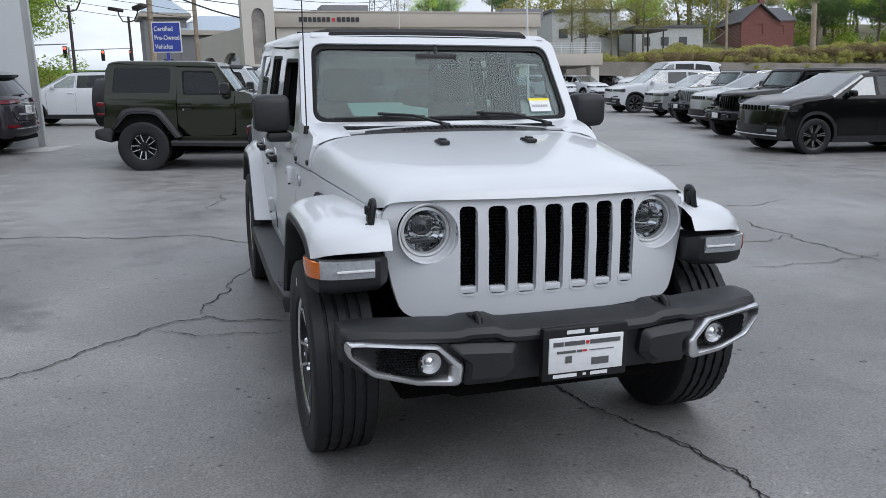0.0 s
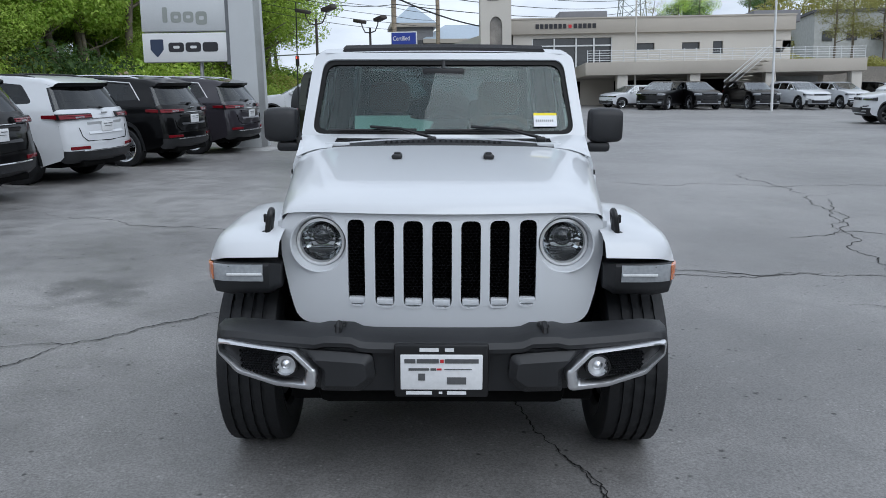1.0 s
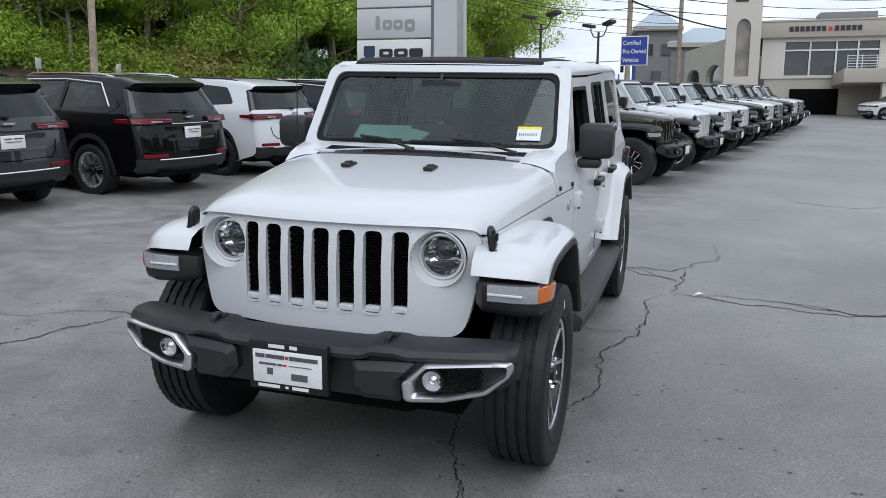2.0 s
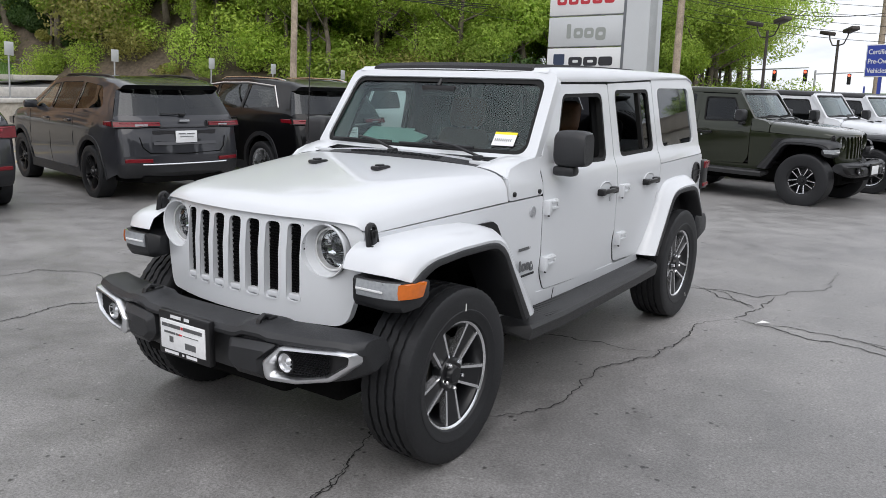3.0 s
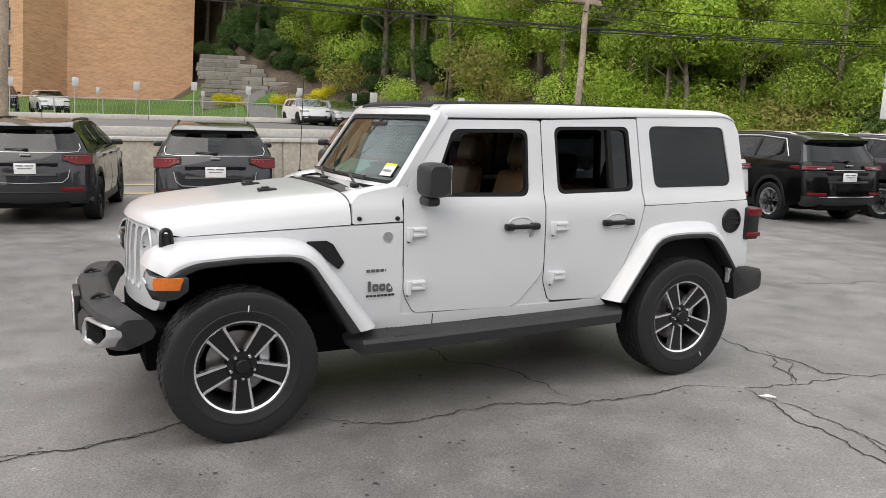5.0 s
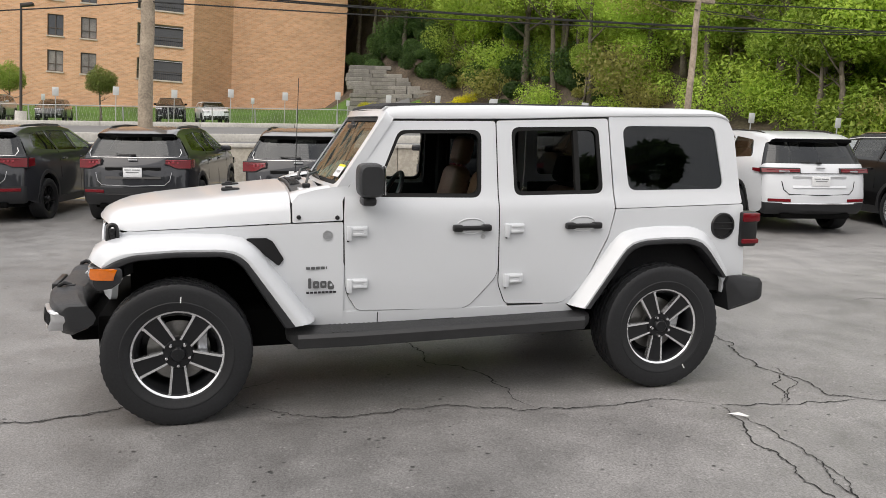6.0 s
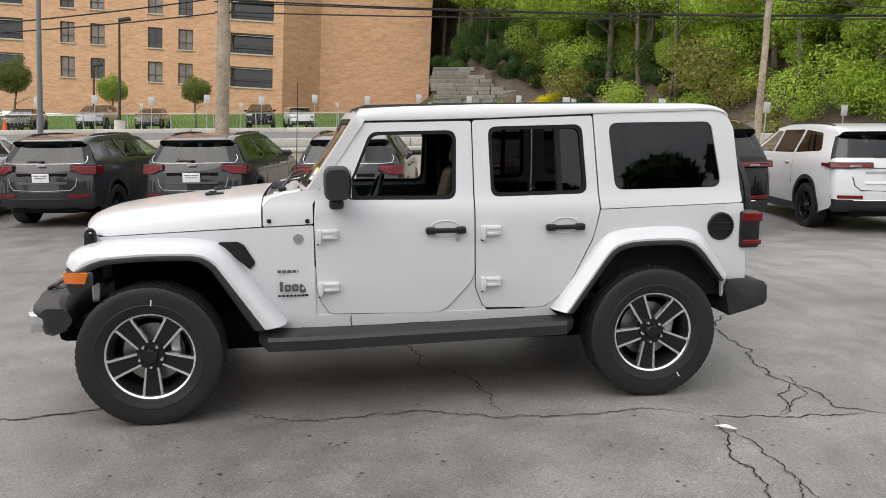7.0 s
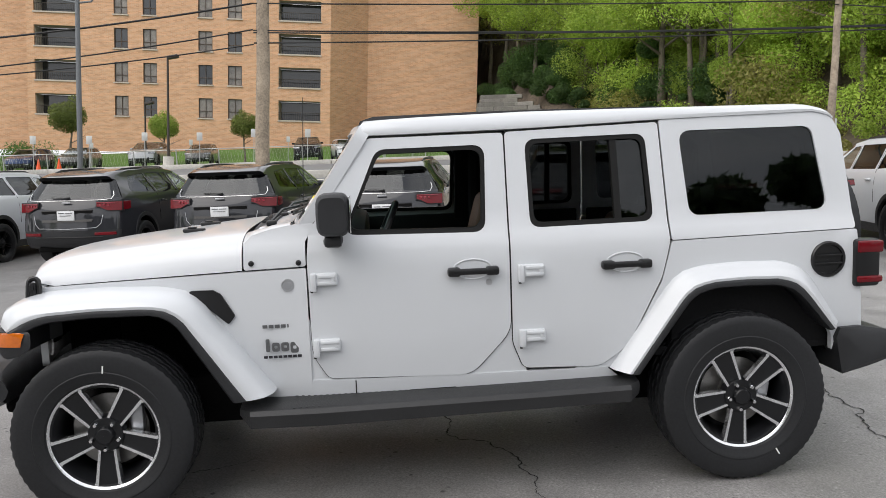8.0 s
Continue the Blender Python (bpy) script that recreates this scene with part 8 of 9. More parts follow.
# ---- wooded hillside ----
def woods():
    rng = random.Random(11)
    kinds = (("tall", LEAF_FRESH), ("broad", LEAF_FRESH), ("tall", LEAF_MID), ("bare", LEAF_OLIVE), ("broad", LEAF_MID), ("tall", LEAF_OLIVE), ("bare", LEAF_FRESH))
    labels = {"tall": "tall slender tree with fresh spring leaves", "broad": "broad tree with bright spring leaves", "bare": "thin half-bare tree on the slope"}
    spots = []
    tries = 0
    while len(spots) < 180 and tries < 6000:
        tries += 1
        y = rng.uniform(12, 62)
        x0 = curve(y, (12, 18, 26, 31, 45, 62), (-62, -57, -28, -20, -11.5, -13))
        x = x0 - abs(rng.gauss(0, 1)) * 17
        if x < -100:
            continue
        if (x + 10.3) ** 2 + (y - 10.1) ** 2 < 40:
            continue
        if all((x - a) ** 2 + (y - b) ** 2 > 4.2 for a, b in spots):
            spots.append((x, y))
    for i, (x, y) in enumerate(spots):
        kind, leaf = kinds[(i * 5 + int(abs(x))) % len(kinds)]
        tree(kind, 1 + i % 4, leaf, plumb(x, y, rng.uniform(0, 360)), labels[kind], "trees on the wooded hillside", rng.uniform(0.75, 1.25))
    for i in range(46):
        y = rng.uniform(17, 58)
        x0 = curve(y, (12, 18, 26, 31, 45, 62), (-61, -56, -27, -19.5, -11.0, -12.5))
        tree("small", 1 + i % 3, (LEAF_FRESH, LEAF_FRESH, LEAF_MID)[i % 3], plumb(x0 - rng.uniform(0, 9), y, rng.uniform(0, 360)), "leafy sapling at the foot of the slope", "saplings on the slope", rng.uniform(0.9, 1.9))
    for i in range(165):
        y = rng.uniform(17, 60)
        x0 = curve(y, (10, 18, 26, 31, 45, 62), (-62, -55, -26, -18.5, -10.5, -12))
        x = x0 - abs(rng.gauss(0, 1)) * 8
        leaf = (LEAF_FRESH, LEAF_MID, LEAF_OLIVE, LEAF_MID, LEAF_DARK)[i % 5]
        bush(i % 6, leaf, plumb(x, y, rng.uniform(0, 360)), "leafy undergrowth bush on the slope", rng.uniform(1.4, 3.2), "undergrowth bushes")
    for x, y in ((-8.5, 22.5), (-10.0, 21.0)):
        bush(2, LEAF_PALE, plumb(x, y), "pale blossoming shrub behind the cars", 1.9, "blossoming shrubs")


woods()
foliage_band("undergrowth", "dark evergreen ground cover above the stone terraces", ((-64.0, 13.0), (-60.8, 14.6), (-56.5, 17.3), (-51.0, 19.8), (-47.5, 21.6), (-44.0, 23.0), (-38.0, 24.0)), 0.7, 0.7, 2.0, 34000, 0.2, LEAF_DARK, 14)
foliage_band("undergrowth", "mixed green undergrowth along the wood's edge", ((-57, 20), (-42, 23.5), (-29, 28), (-20.5, 32), (-13.5, 42), (-13, 60)), 2.2, 0.6, 3.2, 17000, 0.15, LEAF_MID, 4)
foliage_band("undergrowth", "fresh green saplings along the wood's edge", ((-59, 22), (-44, 26), (-32, 30), (-22, 36), (-15, 46), (-15, 60)), 3.0, 2.0, 8.0, 28000, 0.18, LEAF_FRESH, 9)
foliage_band("undergrowth", "bright maple foliage at the wood's edge", ((-44, 23), (-36, 25.5), (-28, 29), (-22, 33)), 1.2, 5.0, 10.0, 24000, 0.2, LEAF_FRESH, 12)

foliage_band("undergrowth", "dark evergreen plants on the bank beside the path", ((-58, 16.5), (-53, 18.6), (-48, 20.4), (-42, 22.2)), 1.5, 0.6, 1.8, 15000, 0.22, LEAF_DARK, 55, 0.6)
foliage_band("undergrowth", "dark evergreen hedge along the top of the stone terraces", ((-63, 14.4), (-59, 16.8), (-56, 18.6), (-52.5, 20.4), (-48.5, 21.9)), 0.9, 0.9, 2.4, 30000, 0.22, LEAF_DARK, 57, 0.45)
foliage_band("undergrowth", "low fresh undergrowth at the foot of the slope", ((-48, 21.6), (-40, 22.6), (-29, 26), (-21, 30.4), (-14.5, 37), (-10.5, 45), (-10.5, 58)), 0.9, 0.5, 1.9, 15000, 0.2, LEAF_FRESH, 51, 0.7)
foliage_band("undergrowth", "olive green creepers covering the slope", ((-52, 23), (-42, 25.5), (-33, 29.5), (-25, 34), (-18, 41), (-14, 52)), 2.6, 0.5, 1.6, 15000, 0.24, LEAF_OLIVE, 53, 0.5)

# ---- poles, lamps and wires ----
def utility_pole(x, y, tall, r, label, arms=(), rz=0.0):
    ob = thing("utility_pole", label, "pole", "utility poles", plumb(x, y, rz))
    bm = bmesh.new()
    n = 8
    add_path(bm, [(0.012 * math.sin(k * 1.7), 0.012 * math.cos(k * 2.1), tall * k / n - 0.2) for k in range(n + 1)], r, 12, [r * (1 - 0.25 * k / n) for k in range(n + 1)])
    part("pole", bm, POLE_WOOD, ob)
    for z, w in arms:
        bm = bmesh.new()
        add_box(bm, (0, 0, z), (0.1, w, 0.11), 0.01)
        arm = part("crossarm", bm, POLE_WOOD, ob)
        for s in (-0.45, 0.45, 0.0):
            bm = bmesh.new()
            add_lathe(bm, [(z + 0.05, 0.02), (z + 0.12, 0.035), (z + 0.15, 0.02), (z + 0.19, 0.035), (z + 0.22, 0.01)], (0, s * w, 0), "z", 8)
            part("insulator", bm, POLE_GREY, arm)
    return ob


utility_pole(-19.0, -1.95, 9.5, 0.21, "thick weathered wooden utility pole", ((8.6, 2.0),))
utility_pole(-10.3, 10.02, 4.7, 0.085, "wooden service pole with a short crossarm", ((4.5, 0.75),))
utility_pole(-8.9, 31.2, 10.5, 0.17, "wooden utility pole by the road", ((9.2, 2.0),))
utility_pole(-3.07, 46.7, 11.0, 0.18, "wooden utility pole at the crossing", ((10.0, 2.0),))
utility_pole(-0.47, 57.3, 11.0, 0.18, "wooden utility pole with transformers", ((10.2, 2.0),))
utility_pole(60.5, 66.0, 5.8, 0.3, "wooden pole on the scrubby bank", ((5.7, 1.3),))
utility_pole(50.0, 66.0, 11.0, 0.13, "slim wooden pole on the bank", ())


def lamp_post(x, y, tall, mat_, label, heads=2, rz=0.0, r=0.075):
    ob = thing("lamp_post", label, "lamp", "lamp posts", plumb(x, y, rz))
    bm = bmesh.new()
    add_tube(bm, (0, 0, -0.1), (0, 0, tall), r, r * 0.75, 10)
    part("pole", bm, mat_, ob)
    for s in ((-1, 1) if heads == 2 else (1,)):
        bm = bmesh.new()
        if heads == 2:
            pts = [Vector((0, 0, tall - 0.25)), Vector((0, s * 0.35, tall - 0.2)), Vector((0, s * 0.55, tall + 0.1)), Vector((0, s * 0.6, tall + 0.35))]
        else:
            pts = [Vector((0, 0, tall - 0.05)), Vector((0, s * 0.1, tall)), Vector((0, s * 0.16, tall + 0.02))]
        add_path(bm, pts, 0.03, 6)
        arm = part("arm", bm, mat_, ob)
        bm = bmesh.new()
        e = pts[-1]
        add_box(bm, (e.x, e.y + s * 0.12, e.z + 0.02), (0.42, 0.6, 0.17), 0.04, turn=Euler((radians(12 * s), 0, 0)).to_matrix())
        part("lamp_head", bm, mat_, arm)
    return ob


lamp_post(-17.4, -6.5, 5.2, POLE_GREY, "grey steel lamp post with two lamp heads", 2)
lamp_post(-40.2, -9.85, 6.0, POLE_BROWN, "slim dark lamp post on a concrete foot", 1)
bm = bmesh.new()
add_tube(bm, (0, 0, 0), (0, 0, 0.7), 0.3, 0.28, 16)
tagged(part("lamp_footing", bm, CONCRETE_WHITE, None), "round concrete lamp footing", "footing").matrix_basis = plumb(-40.2, -9.85)
lamp_post(-52, -14.3, 4.3, POLE_BROWN, "short dark lamp post", 1)
lamp_post(-5.6, 32.4, 4.35, POLE_BROWN, "dark lamp post with two tilted heads", 2, 60)
lamp_post(-3.7, 37.4, 4.3, POLE_BROWN, "dark lamp post with two tilted heads", 2, 50)
lamp_post(13.0, 52.0, 7.6, STUCCO_LIGHT, "pale lamp post before the showroom", 2, 90)
lamp_post(19.2, 44.0, 10.5, SIGN_WHITE, "tall white lamp post", 1, 90)


def cable(a, b, sag, r=0.012, name="cable", n=14):
    bm = bmesh.new()
    pts = []
    for k in range(n + 1):
        f = k / n
        p = Vector(a).lerp(Vector(b), f)
        p.z -= sag * 4 * f * (1 - f)
        pts.append(p)
    add_path(bm, pts, r, 5)
    return tagged(part(name, bm, WIRE, None), "thin black overhead cable", "cable", "overhead cables")


PT = lambda z: (-19.0, -1.95, z)
for z0, za, zb, r in ((6.05, 5.3, 5.95, 0.03), (5.33, 4.5, 5.25, 0.022), (4.92, 4.35, 4.9, 0.02)):
    cable(at(*PT(z0)), at(-19.0, -12.0, za - 0.25), 0.12, r)
for z0, zr, sg in ((5.31, 5.75, 0.47), (4.96, 5.5, 0.3), (6.06, 6.3, 0.35), (5.25, 5.6, 0.40)):
    cable(at(*PT(z0)), at(-18.8, 36.0, zr), sg, 0.022)
cable(at(-8.9, 31.2, 6.4), at(-18.8, 36.0, 5.2), 0.1, 0.02)
for z0 in (5.6, 6.4, 7.2, 8.0):
    cable(at(-8.9, 31.2, z0), at(-3.07, 46.7, z0 + 0.3), 0.5, 0.02)
    cable(at(-3.07, 46.7, z0 + 0.3), at(30, 120, z0 + 6), 1.0, 0.03)
    cable(at(-8.9, 31.2, z0 - 0.2), at(-60, 70, z0 + 3), 1.2, 0.02)
cable(at(-3.07, 46.7, 6.3), at(9, 70, 6.0), 0.9, 0.05)
for k, (z0, z1) in enumerate(((4.4, 6.6), (4.8, 7.0), (5.2, 7.5), (5.7, 7.6), (6.2, 8.3), (6.9, 9.2))):
    cable(at(-3.07, 46.7, z0), at(-16.0 - 0.3 * k, 34.0, z1), 0.5, 0.014)
    cable(at(-3.07, 46.7, z0), at(-0.47, 57.3, z0 + 0.5), 0.1, 0.016)
sign_post(-3.35, 44.2, 2.3, 0.6, 0.6, SIGN_BLUE)
cable(at(-10.3, 10.15, 4.2), at(-18.8, 36.0, 5.0), 0.2, 0.012)


# ---- pylon sign ----
def pylon():
    p = at(-5.35, 16.75, -0.12)
    ob = thing("pylon_sign", "tall grey dealership pylon sign with stacked panels", "sign", m=pose(p.x, p.y, p.z, 0, 0, 2))
    bm = bmesh.new()
    rows = []
    for z, x0, x1, yb in ((-0.2, 0.06, 0.72, 0.55), (4.0, 0.06, 0.66, 0.5), (9.0, 0.06, 0.55, 0.45)):
        rows.append([Vector((x, y, z)) for x, y in ((x0, -0.12), (x1, -0.12), (x1 + 0.10, 0.1), (x1 + 0.10, yb), (x0, yb))])
    add_loft(bm, rows, close=True)
    part("column", bm, SIGN_PANEL, ob, "pale grey column", angle=20)
    bm = bmesh.new()
    add_loft(bm, [[Vector((x, y, z)) for x, y in ((x1 + 0.004, -0.124), (x1 + 0.105, 0.09), (x1 + 0.105, 0.16), (x1 + 0.0, -0.10))] for z, x1 in ((-0.2, 0.72), (4.0, 0.66), (9.0, 0.55))], close=True)
    part("column_edge", bm, GALVANISED, ob, "bright metal edge")
    bm = bmesh.new()
    add_box(bm, (0.0, 0.1, 5.1), (0.09, 0.3, 6.1))
    part("panel_frame", bm, POLE_GREY, ob)
    bm = bmesh.new()
    add_tube(bm, (-0.75, 0.2, -0.1), (-0.75, 0.2, 2.2), 0.05)
    part("prop", bm, GALVANISED, ob)
    zs = ((2.12, 2.82), (2.86, 3.62), (3.66, 4.42), (4.46, 5.2), (5.24, 6.0), (6.04, 6.8))
    for i, (z0, z1) in enumerate(zs):
        bm = bmesh.new()
        add_box(bm, (-1.07, 0.05, (z0 + z1) / 2), (2.06, 0.22, z1 - z0), 0.012)
        pn = part("panel", bm, SIGN_WHITE if i != 1 else SIGN_PANEL, ob, "pale brand panel")
        c, r_, u_ = (-1.07, -0.062, (z0 + z1) / 2), (1, 0, 0), (0, 0, 1)
        if i == 0:
            marks(pn, "brand_mark", [(-0.40 + k * 0.42, -0.02 + k * 0.42, -0.11, 0.12, k < 2) for k in range(3)], INK, c, r_, u_, 0.004)
            bm = bmesh.new()
            o = rounded([(-0.84, 0.2), (-0.52, 0.2), (-0.52, -0.05), (-0.68, -0.24), (-0.84, -0.05)], 0.03)
            bend(sheet(o), lambda u, v: (c[0] + u, c[1] - 0.003, c[2] + v)).to_mesh(me := bpy.data.meshes.new("brand_shield"))
            me.materials.append(SIGN_NAVY)
            part("brand_shield", None, None, pn, "dark shield mark", data=me)
        elif i == 1:
            marks(pn, "brand_mark", [(-0.50, -0.38, -0.17, 0.2, False), (-0.30, -0.04, -0.17, 0.09, True), (0.0, 0.26, -0.17, 0.09, True), (0.31, 0.59, -0.23, 0.09, True)], SIGN_GREY, c, r_, u_, 0.004)
        else:
            marks(pn, "brand_mark", [(-0.82 + k * 0.33, -0.55 + k * 0.33, -0.11, 0.11, k < 4) for k in range(5)], SIGN_RED if i == 2 else SIGN_NAVY, c, r_, u_, 0.004)


pylon()


def blue_sign():
    p = at(-2.13, 39.75)
    ob = thing("roadside_sign", "blue certified pre-owned vehicles sign on a post", "sign", m=pose(p.x, p.y, p.z, 0, 0, -4) @ Matrix.Diagonal((0.92, 0.92, 1, 1)))
    zc = at(-2.13, 39.75, 3.2).z - p.z
    bm = bmesh.new()
    add_box(bm, (0, 0, zc), (1.50, 0.16, 1.5), 0.02)
    part("panel_edge", bm, SIGN_WHITE, ob)
    bm = bmesh.new()
    add_box(bm, (0, -0.083, zc), (1.40, 0.012, 1.40))
    part("panel", bm, SIGN_BLUE, ob, "blue sign face")
    bm = bmesh.new()
    add_box(bm, (0, 0, zc / 2 - 0.3), (0.16, 0.14, zc - 0.4))
    part("post", bm, SIGN_BLUE, ob)
    for k, word in enumerate(("Certified", "Pre-Owned", "Vehicles")):
        cu = bpy.data.curves.new("lettering", "FONT")
        cu.body, cu.size, cu.align_x, cu.extrude, cu.offset = word, 0.32, "LEFT", 0.004, 0.004
        o = new("lettering", cu)
        dg = bpy.context.evaluated_depsgraph_get()
        me = bpy.data.meshes.new_from_object(o.evaluated_get(dg))
        bpy.data.objects.remove(o)
        me.materials.clear()
        me.materials.append(SIGN_WHITE)
        t = part("lettering", None, None, ob, data=me)
        t.matrix_basis = pose(-0.64, -0.094, zc + 0.30 - 0.43 * k, 90, 0, 0) @ Matrix.Diagonal((0.86, 1.0, 1, 1))


blue_sign()


# ---- showroom ----
def showroom():
    p = at(5.0, 56.0, -0.4)
    root = thing("showroom", "beige two-storey car showroom with an upper deck", "building", m=pose(p.x, p.y, p.z, 0, 0, 0))
    z = lambda v: v + 0.4
    W = 20.2
    # upper storey, front with openings; u along x
    wins = [[(9.0 + k * 3.3, z(3.35)), (10.3 + k * 3.3, z(3.35)), (10.3 + k * 3.3, z(3.85)), (9.0 + k * 3.3, z(3.85))] for k in (0, 1, 3)]
    wins += [[(14.55, z(3.0)), (15.3, z(3.0)), (15.3, z(3.9)), (14.55, z(3.9))], [(19.0, z(3.0)), (19.6, z(3.0)), (19.6, z(3.9)), (19.0, z(3.9))]]
    door = [(1.4, z(2.1)), (7.2, z(2.1)), (7.2, z(4.3)), (1.4, z(4.3))]
    bm = bend(sheet([(0, z(1.9)), (W, z(1.9)), (W, z(4.6)), (0, z(4.6))], wins + [door]), lambda u, v: (u, 0, v), (0, 0.3, 0))
    wl = part("wall", bm, STUCCO_LIGHT, root, angle=0)
    for w in wins:
        bm = bend(sheet(w), lambda u, v: (u, 0.2, v))
        part("window", bm, DARK_PANE, wl, angle=0)
    bm = bend(sheet(door), lambda u, v: (u, 0.24, v))
    part("shop_window", bm, DARK_PANE, wl, angle=0)
    for u in (1.4, 3.0, 4.6, 5.9, 7.2):
        bm = bmesh.new()
        add_box(bm, (u, 0.1, z(3.2)), (0.1, 0.12, 2.2))
        part("mullion", bm, SIGN_WHITE, wl, angle=0)
    bm = bmesh.new()
    add_box(bm, (4.3, 0.1, z(3.75)), (5.8, 0.1, 0.1))
    part("mullion", bm, SIGN_WHITE, wl, angle=0)
    bm = bmesh.new()
    add_box(bm, (W / 2, 6, z(5.1)), (W + 0.4, 12.6, 1.05), 0.03)
    add_box(bm, (W / 2, 6, z(5.66)), (W + 0.5, 12.7, 0.1))
    part("fascia", bm, STUCCO, root)
    bars(root, "fascia_lettering", [(1.6 + k * 0.33, 1.84 + k * 0.33, 0, 0.32) for k in range(7)] + [(4.35 + k * 0.34, 4.6 + k * 0.34, 0, 0.32) for k in range(5)], INK, (0, -0.32, z(4.95)), (1, 0, 0), (0, 0, 1), 0.03)
    bars(root, "fascia_star", [(3.98, 4.2, 0.02, 0.26)], RED_MARK, (0, -0.32, z(4.95)), (1, 0, 0), (0, 0, 1), 0.03)
    # deck on pillars
    bm = bmesh.new()
    add_box(bm, (13.9, -2.4, z(1.75)), (18.9, 4.9, 0.85), 0.03)
    part("deck", bm, STUCCO, root)
    for x in (7.0, 11.9, 17.0, 22.8):
        bm = bmesh.new()
        add_box(bm, (x, -4.3, z(0.45)), (0.7, 0.7, 1.9), 0.02)
        part("pillar", bm, STUCCO_LIGHT, root)
    bm = bmesh.new()
    add_box(bm, (11.5, 0.3, z(0.6)), (22.5, 0.4, 2.6))
    part("lower_wall", bm, STUCCO, root)
    # near-black boxes on the uncut wall paint the shaded inside of the garages
    for x, w in ((3.4, 3.0), (9.5, 4.2), (14.2, 2.5)):
        bm = bmesh.new()
        add_box(bm, (x, 0.08, z(0.35)), (w, 0.1, 1.7))
        part("garage_shade", bm, UNDER, root)
    bm = bmesh.new()
    add_box(bm, (20.6, 0.06, z(0.45)), (3.4, 0.12, 1.7))
    part("garage_door", bm, SIDING, root)
    for j in range(5):
        bm = bmesh.new()
        add_tube(bm, (4.6, -4.75, z(2.3 + 0.16 * j)), (23.2, -4.75, z(2.3 + 0.16 * j)), 0.02, n=5)
        part("rail", bm, SIGN_WHITE, root)
    for k in range(24):
        bm = bmesh.new()
        add_tube(bm, (4.6 + k * 0.81, -4.75, z(2.15)), (4.6 + k * 0.81, -4.75, z(3.0)), 0.025, n=5)
        part("rail_post", bm, SIGN_WHITE, root)
    # stair down from the deck
    for k in range(9):
        bm = bmesh.new()
        add_box(bm, (16.2 - 0.28 * k, -5.6, z(2.0 - 0.24 * k)), (0.3, 1.1, 0.06))
        part("stair_tread", bm, CONCRETE, root)
    for y in (-5.05, -6.15):
        bm = bmesh.new()
        add_tube(bm, (16.3, y, z(2.95)), (13.7, y, z(0.75)), 0.03, n=5)
        add_tube(bm, (16.3, y, z(2.55)), (13.7, y, z(0.35)), 0.02, n=5)
        part("stair_rail", bm, SIGN_WHITE, root)
    # roof plant and end tower
    bm = bmesh.new()
    add_box(bm, (5.5, 3.5, z(6.1)), (3.6, 2.2, 0.8), 0.04)
    part("roof_unit", bm, GREY_CLAD, root)
    bm = bmesh.new()
    add_box(bm, (20.5, 4.5, z(6.0)), (3.6, 2.2, 0.9), 0.04)
    part("roof_unit", bm, GREY_CLAD, root)
    bm = bmesh.new()
    o = [(-2.4, 0), (-0.2, 0), (-0.2, z(9.2)), (-0.9, z(9.9)), (-2.0, z(9.9)), (-2.4, z(9.2))]
    arch = [(-1.75, z(2.0)), (-0.85, z(2.0))] + [(-1.3 + 0.45 * math.cos(a), z(5.2) + 0.6 * math.sin(a)) for a in np.linspace(0, math.pi, 9)]
    bm = bend(sheet(o, [arch]), lambda u, v: (u, -1.0, v), (0, 2.6, 0))
    tw = part("tower", bm, STUCCO_LIGHT, root, "pale end tower with an arched recess")
    bm = bend(sheet(arch), lambda u, v: (u, -0.7, v))
    part("arch_glass", bm, PALE_PANE, tw)
    bars(tw, "tower_lettering", [(-1.9, -0.8, 0.0, 0.3), (-1.9, -1.1, -0.7, -0.4)], INK, (0, -1.02, z(7.6)), (1, 0, 0), (0, 0, 1), 0.02)
    # long side wing running back
    for k in range(2):
        a = Vector((-2.3 - 1.5 * k, 1.6 + 4.7 * k, 0))
        b = Vector((-2.3 - 1.5 * (k + 1), 1.6 + 4.7 * (k + 1), 0))
        o = [(0, 0), (5.0, 0), (5.0, z(4.8)), (0, z(4.8))]
        op = [(0.8, 0.4), (4.2, 0.4)] + [(2.5 + 1.7 * math.cos(t), z(2.4) + 0.8 * math.sin(t)) for t in np.linspace(0, math.pi, 7)]
        bm = bend(sheet(o, [op]), lambda u, v: (lerp(a.x, b.x, u / 5.0), lerp(a.y, b.y, u / 5.0), v), (0.4, 0, 0))
        sw = part("side_wall", bm, STUCCO_LIGHT, root, angle=0)
        bm = bend(sheet(op), lambda u, v: (lerp(a.x, b.x, u / 5.0) + 0.3, lerp(a.y, b.y, u / 5.0), v))
        part("shop_window", bm, DARK_PANE, sw, angle=0)
    bm = bmesh.new()
    add_box(bm, (3.0, 7.5, z(4.7)), (10, 11, 0.3))
    part("wing_roof", bm, CONCRETE, root)


showroom()


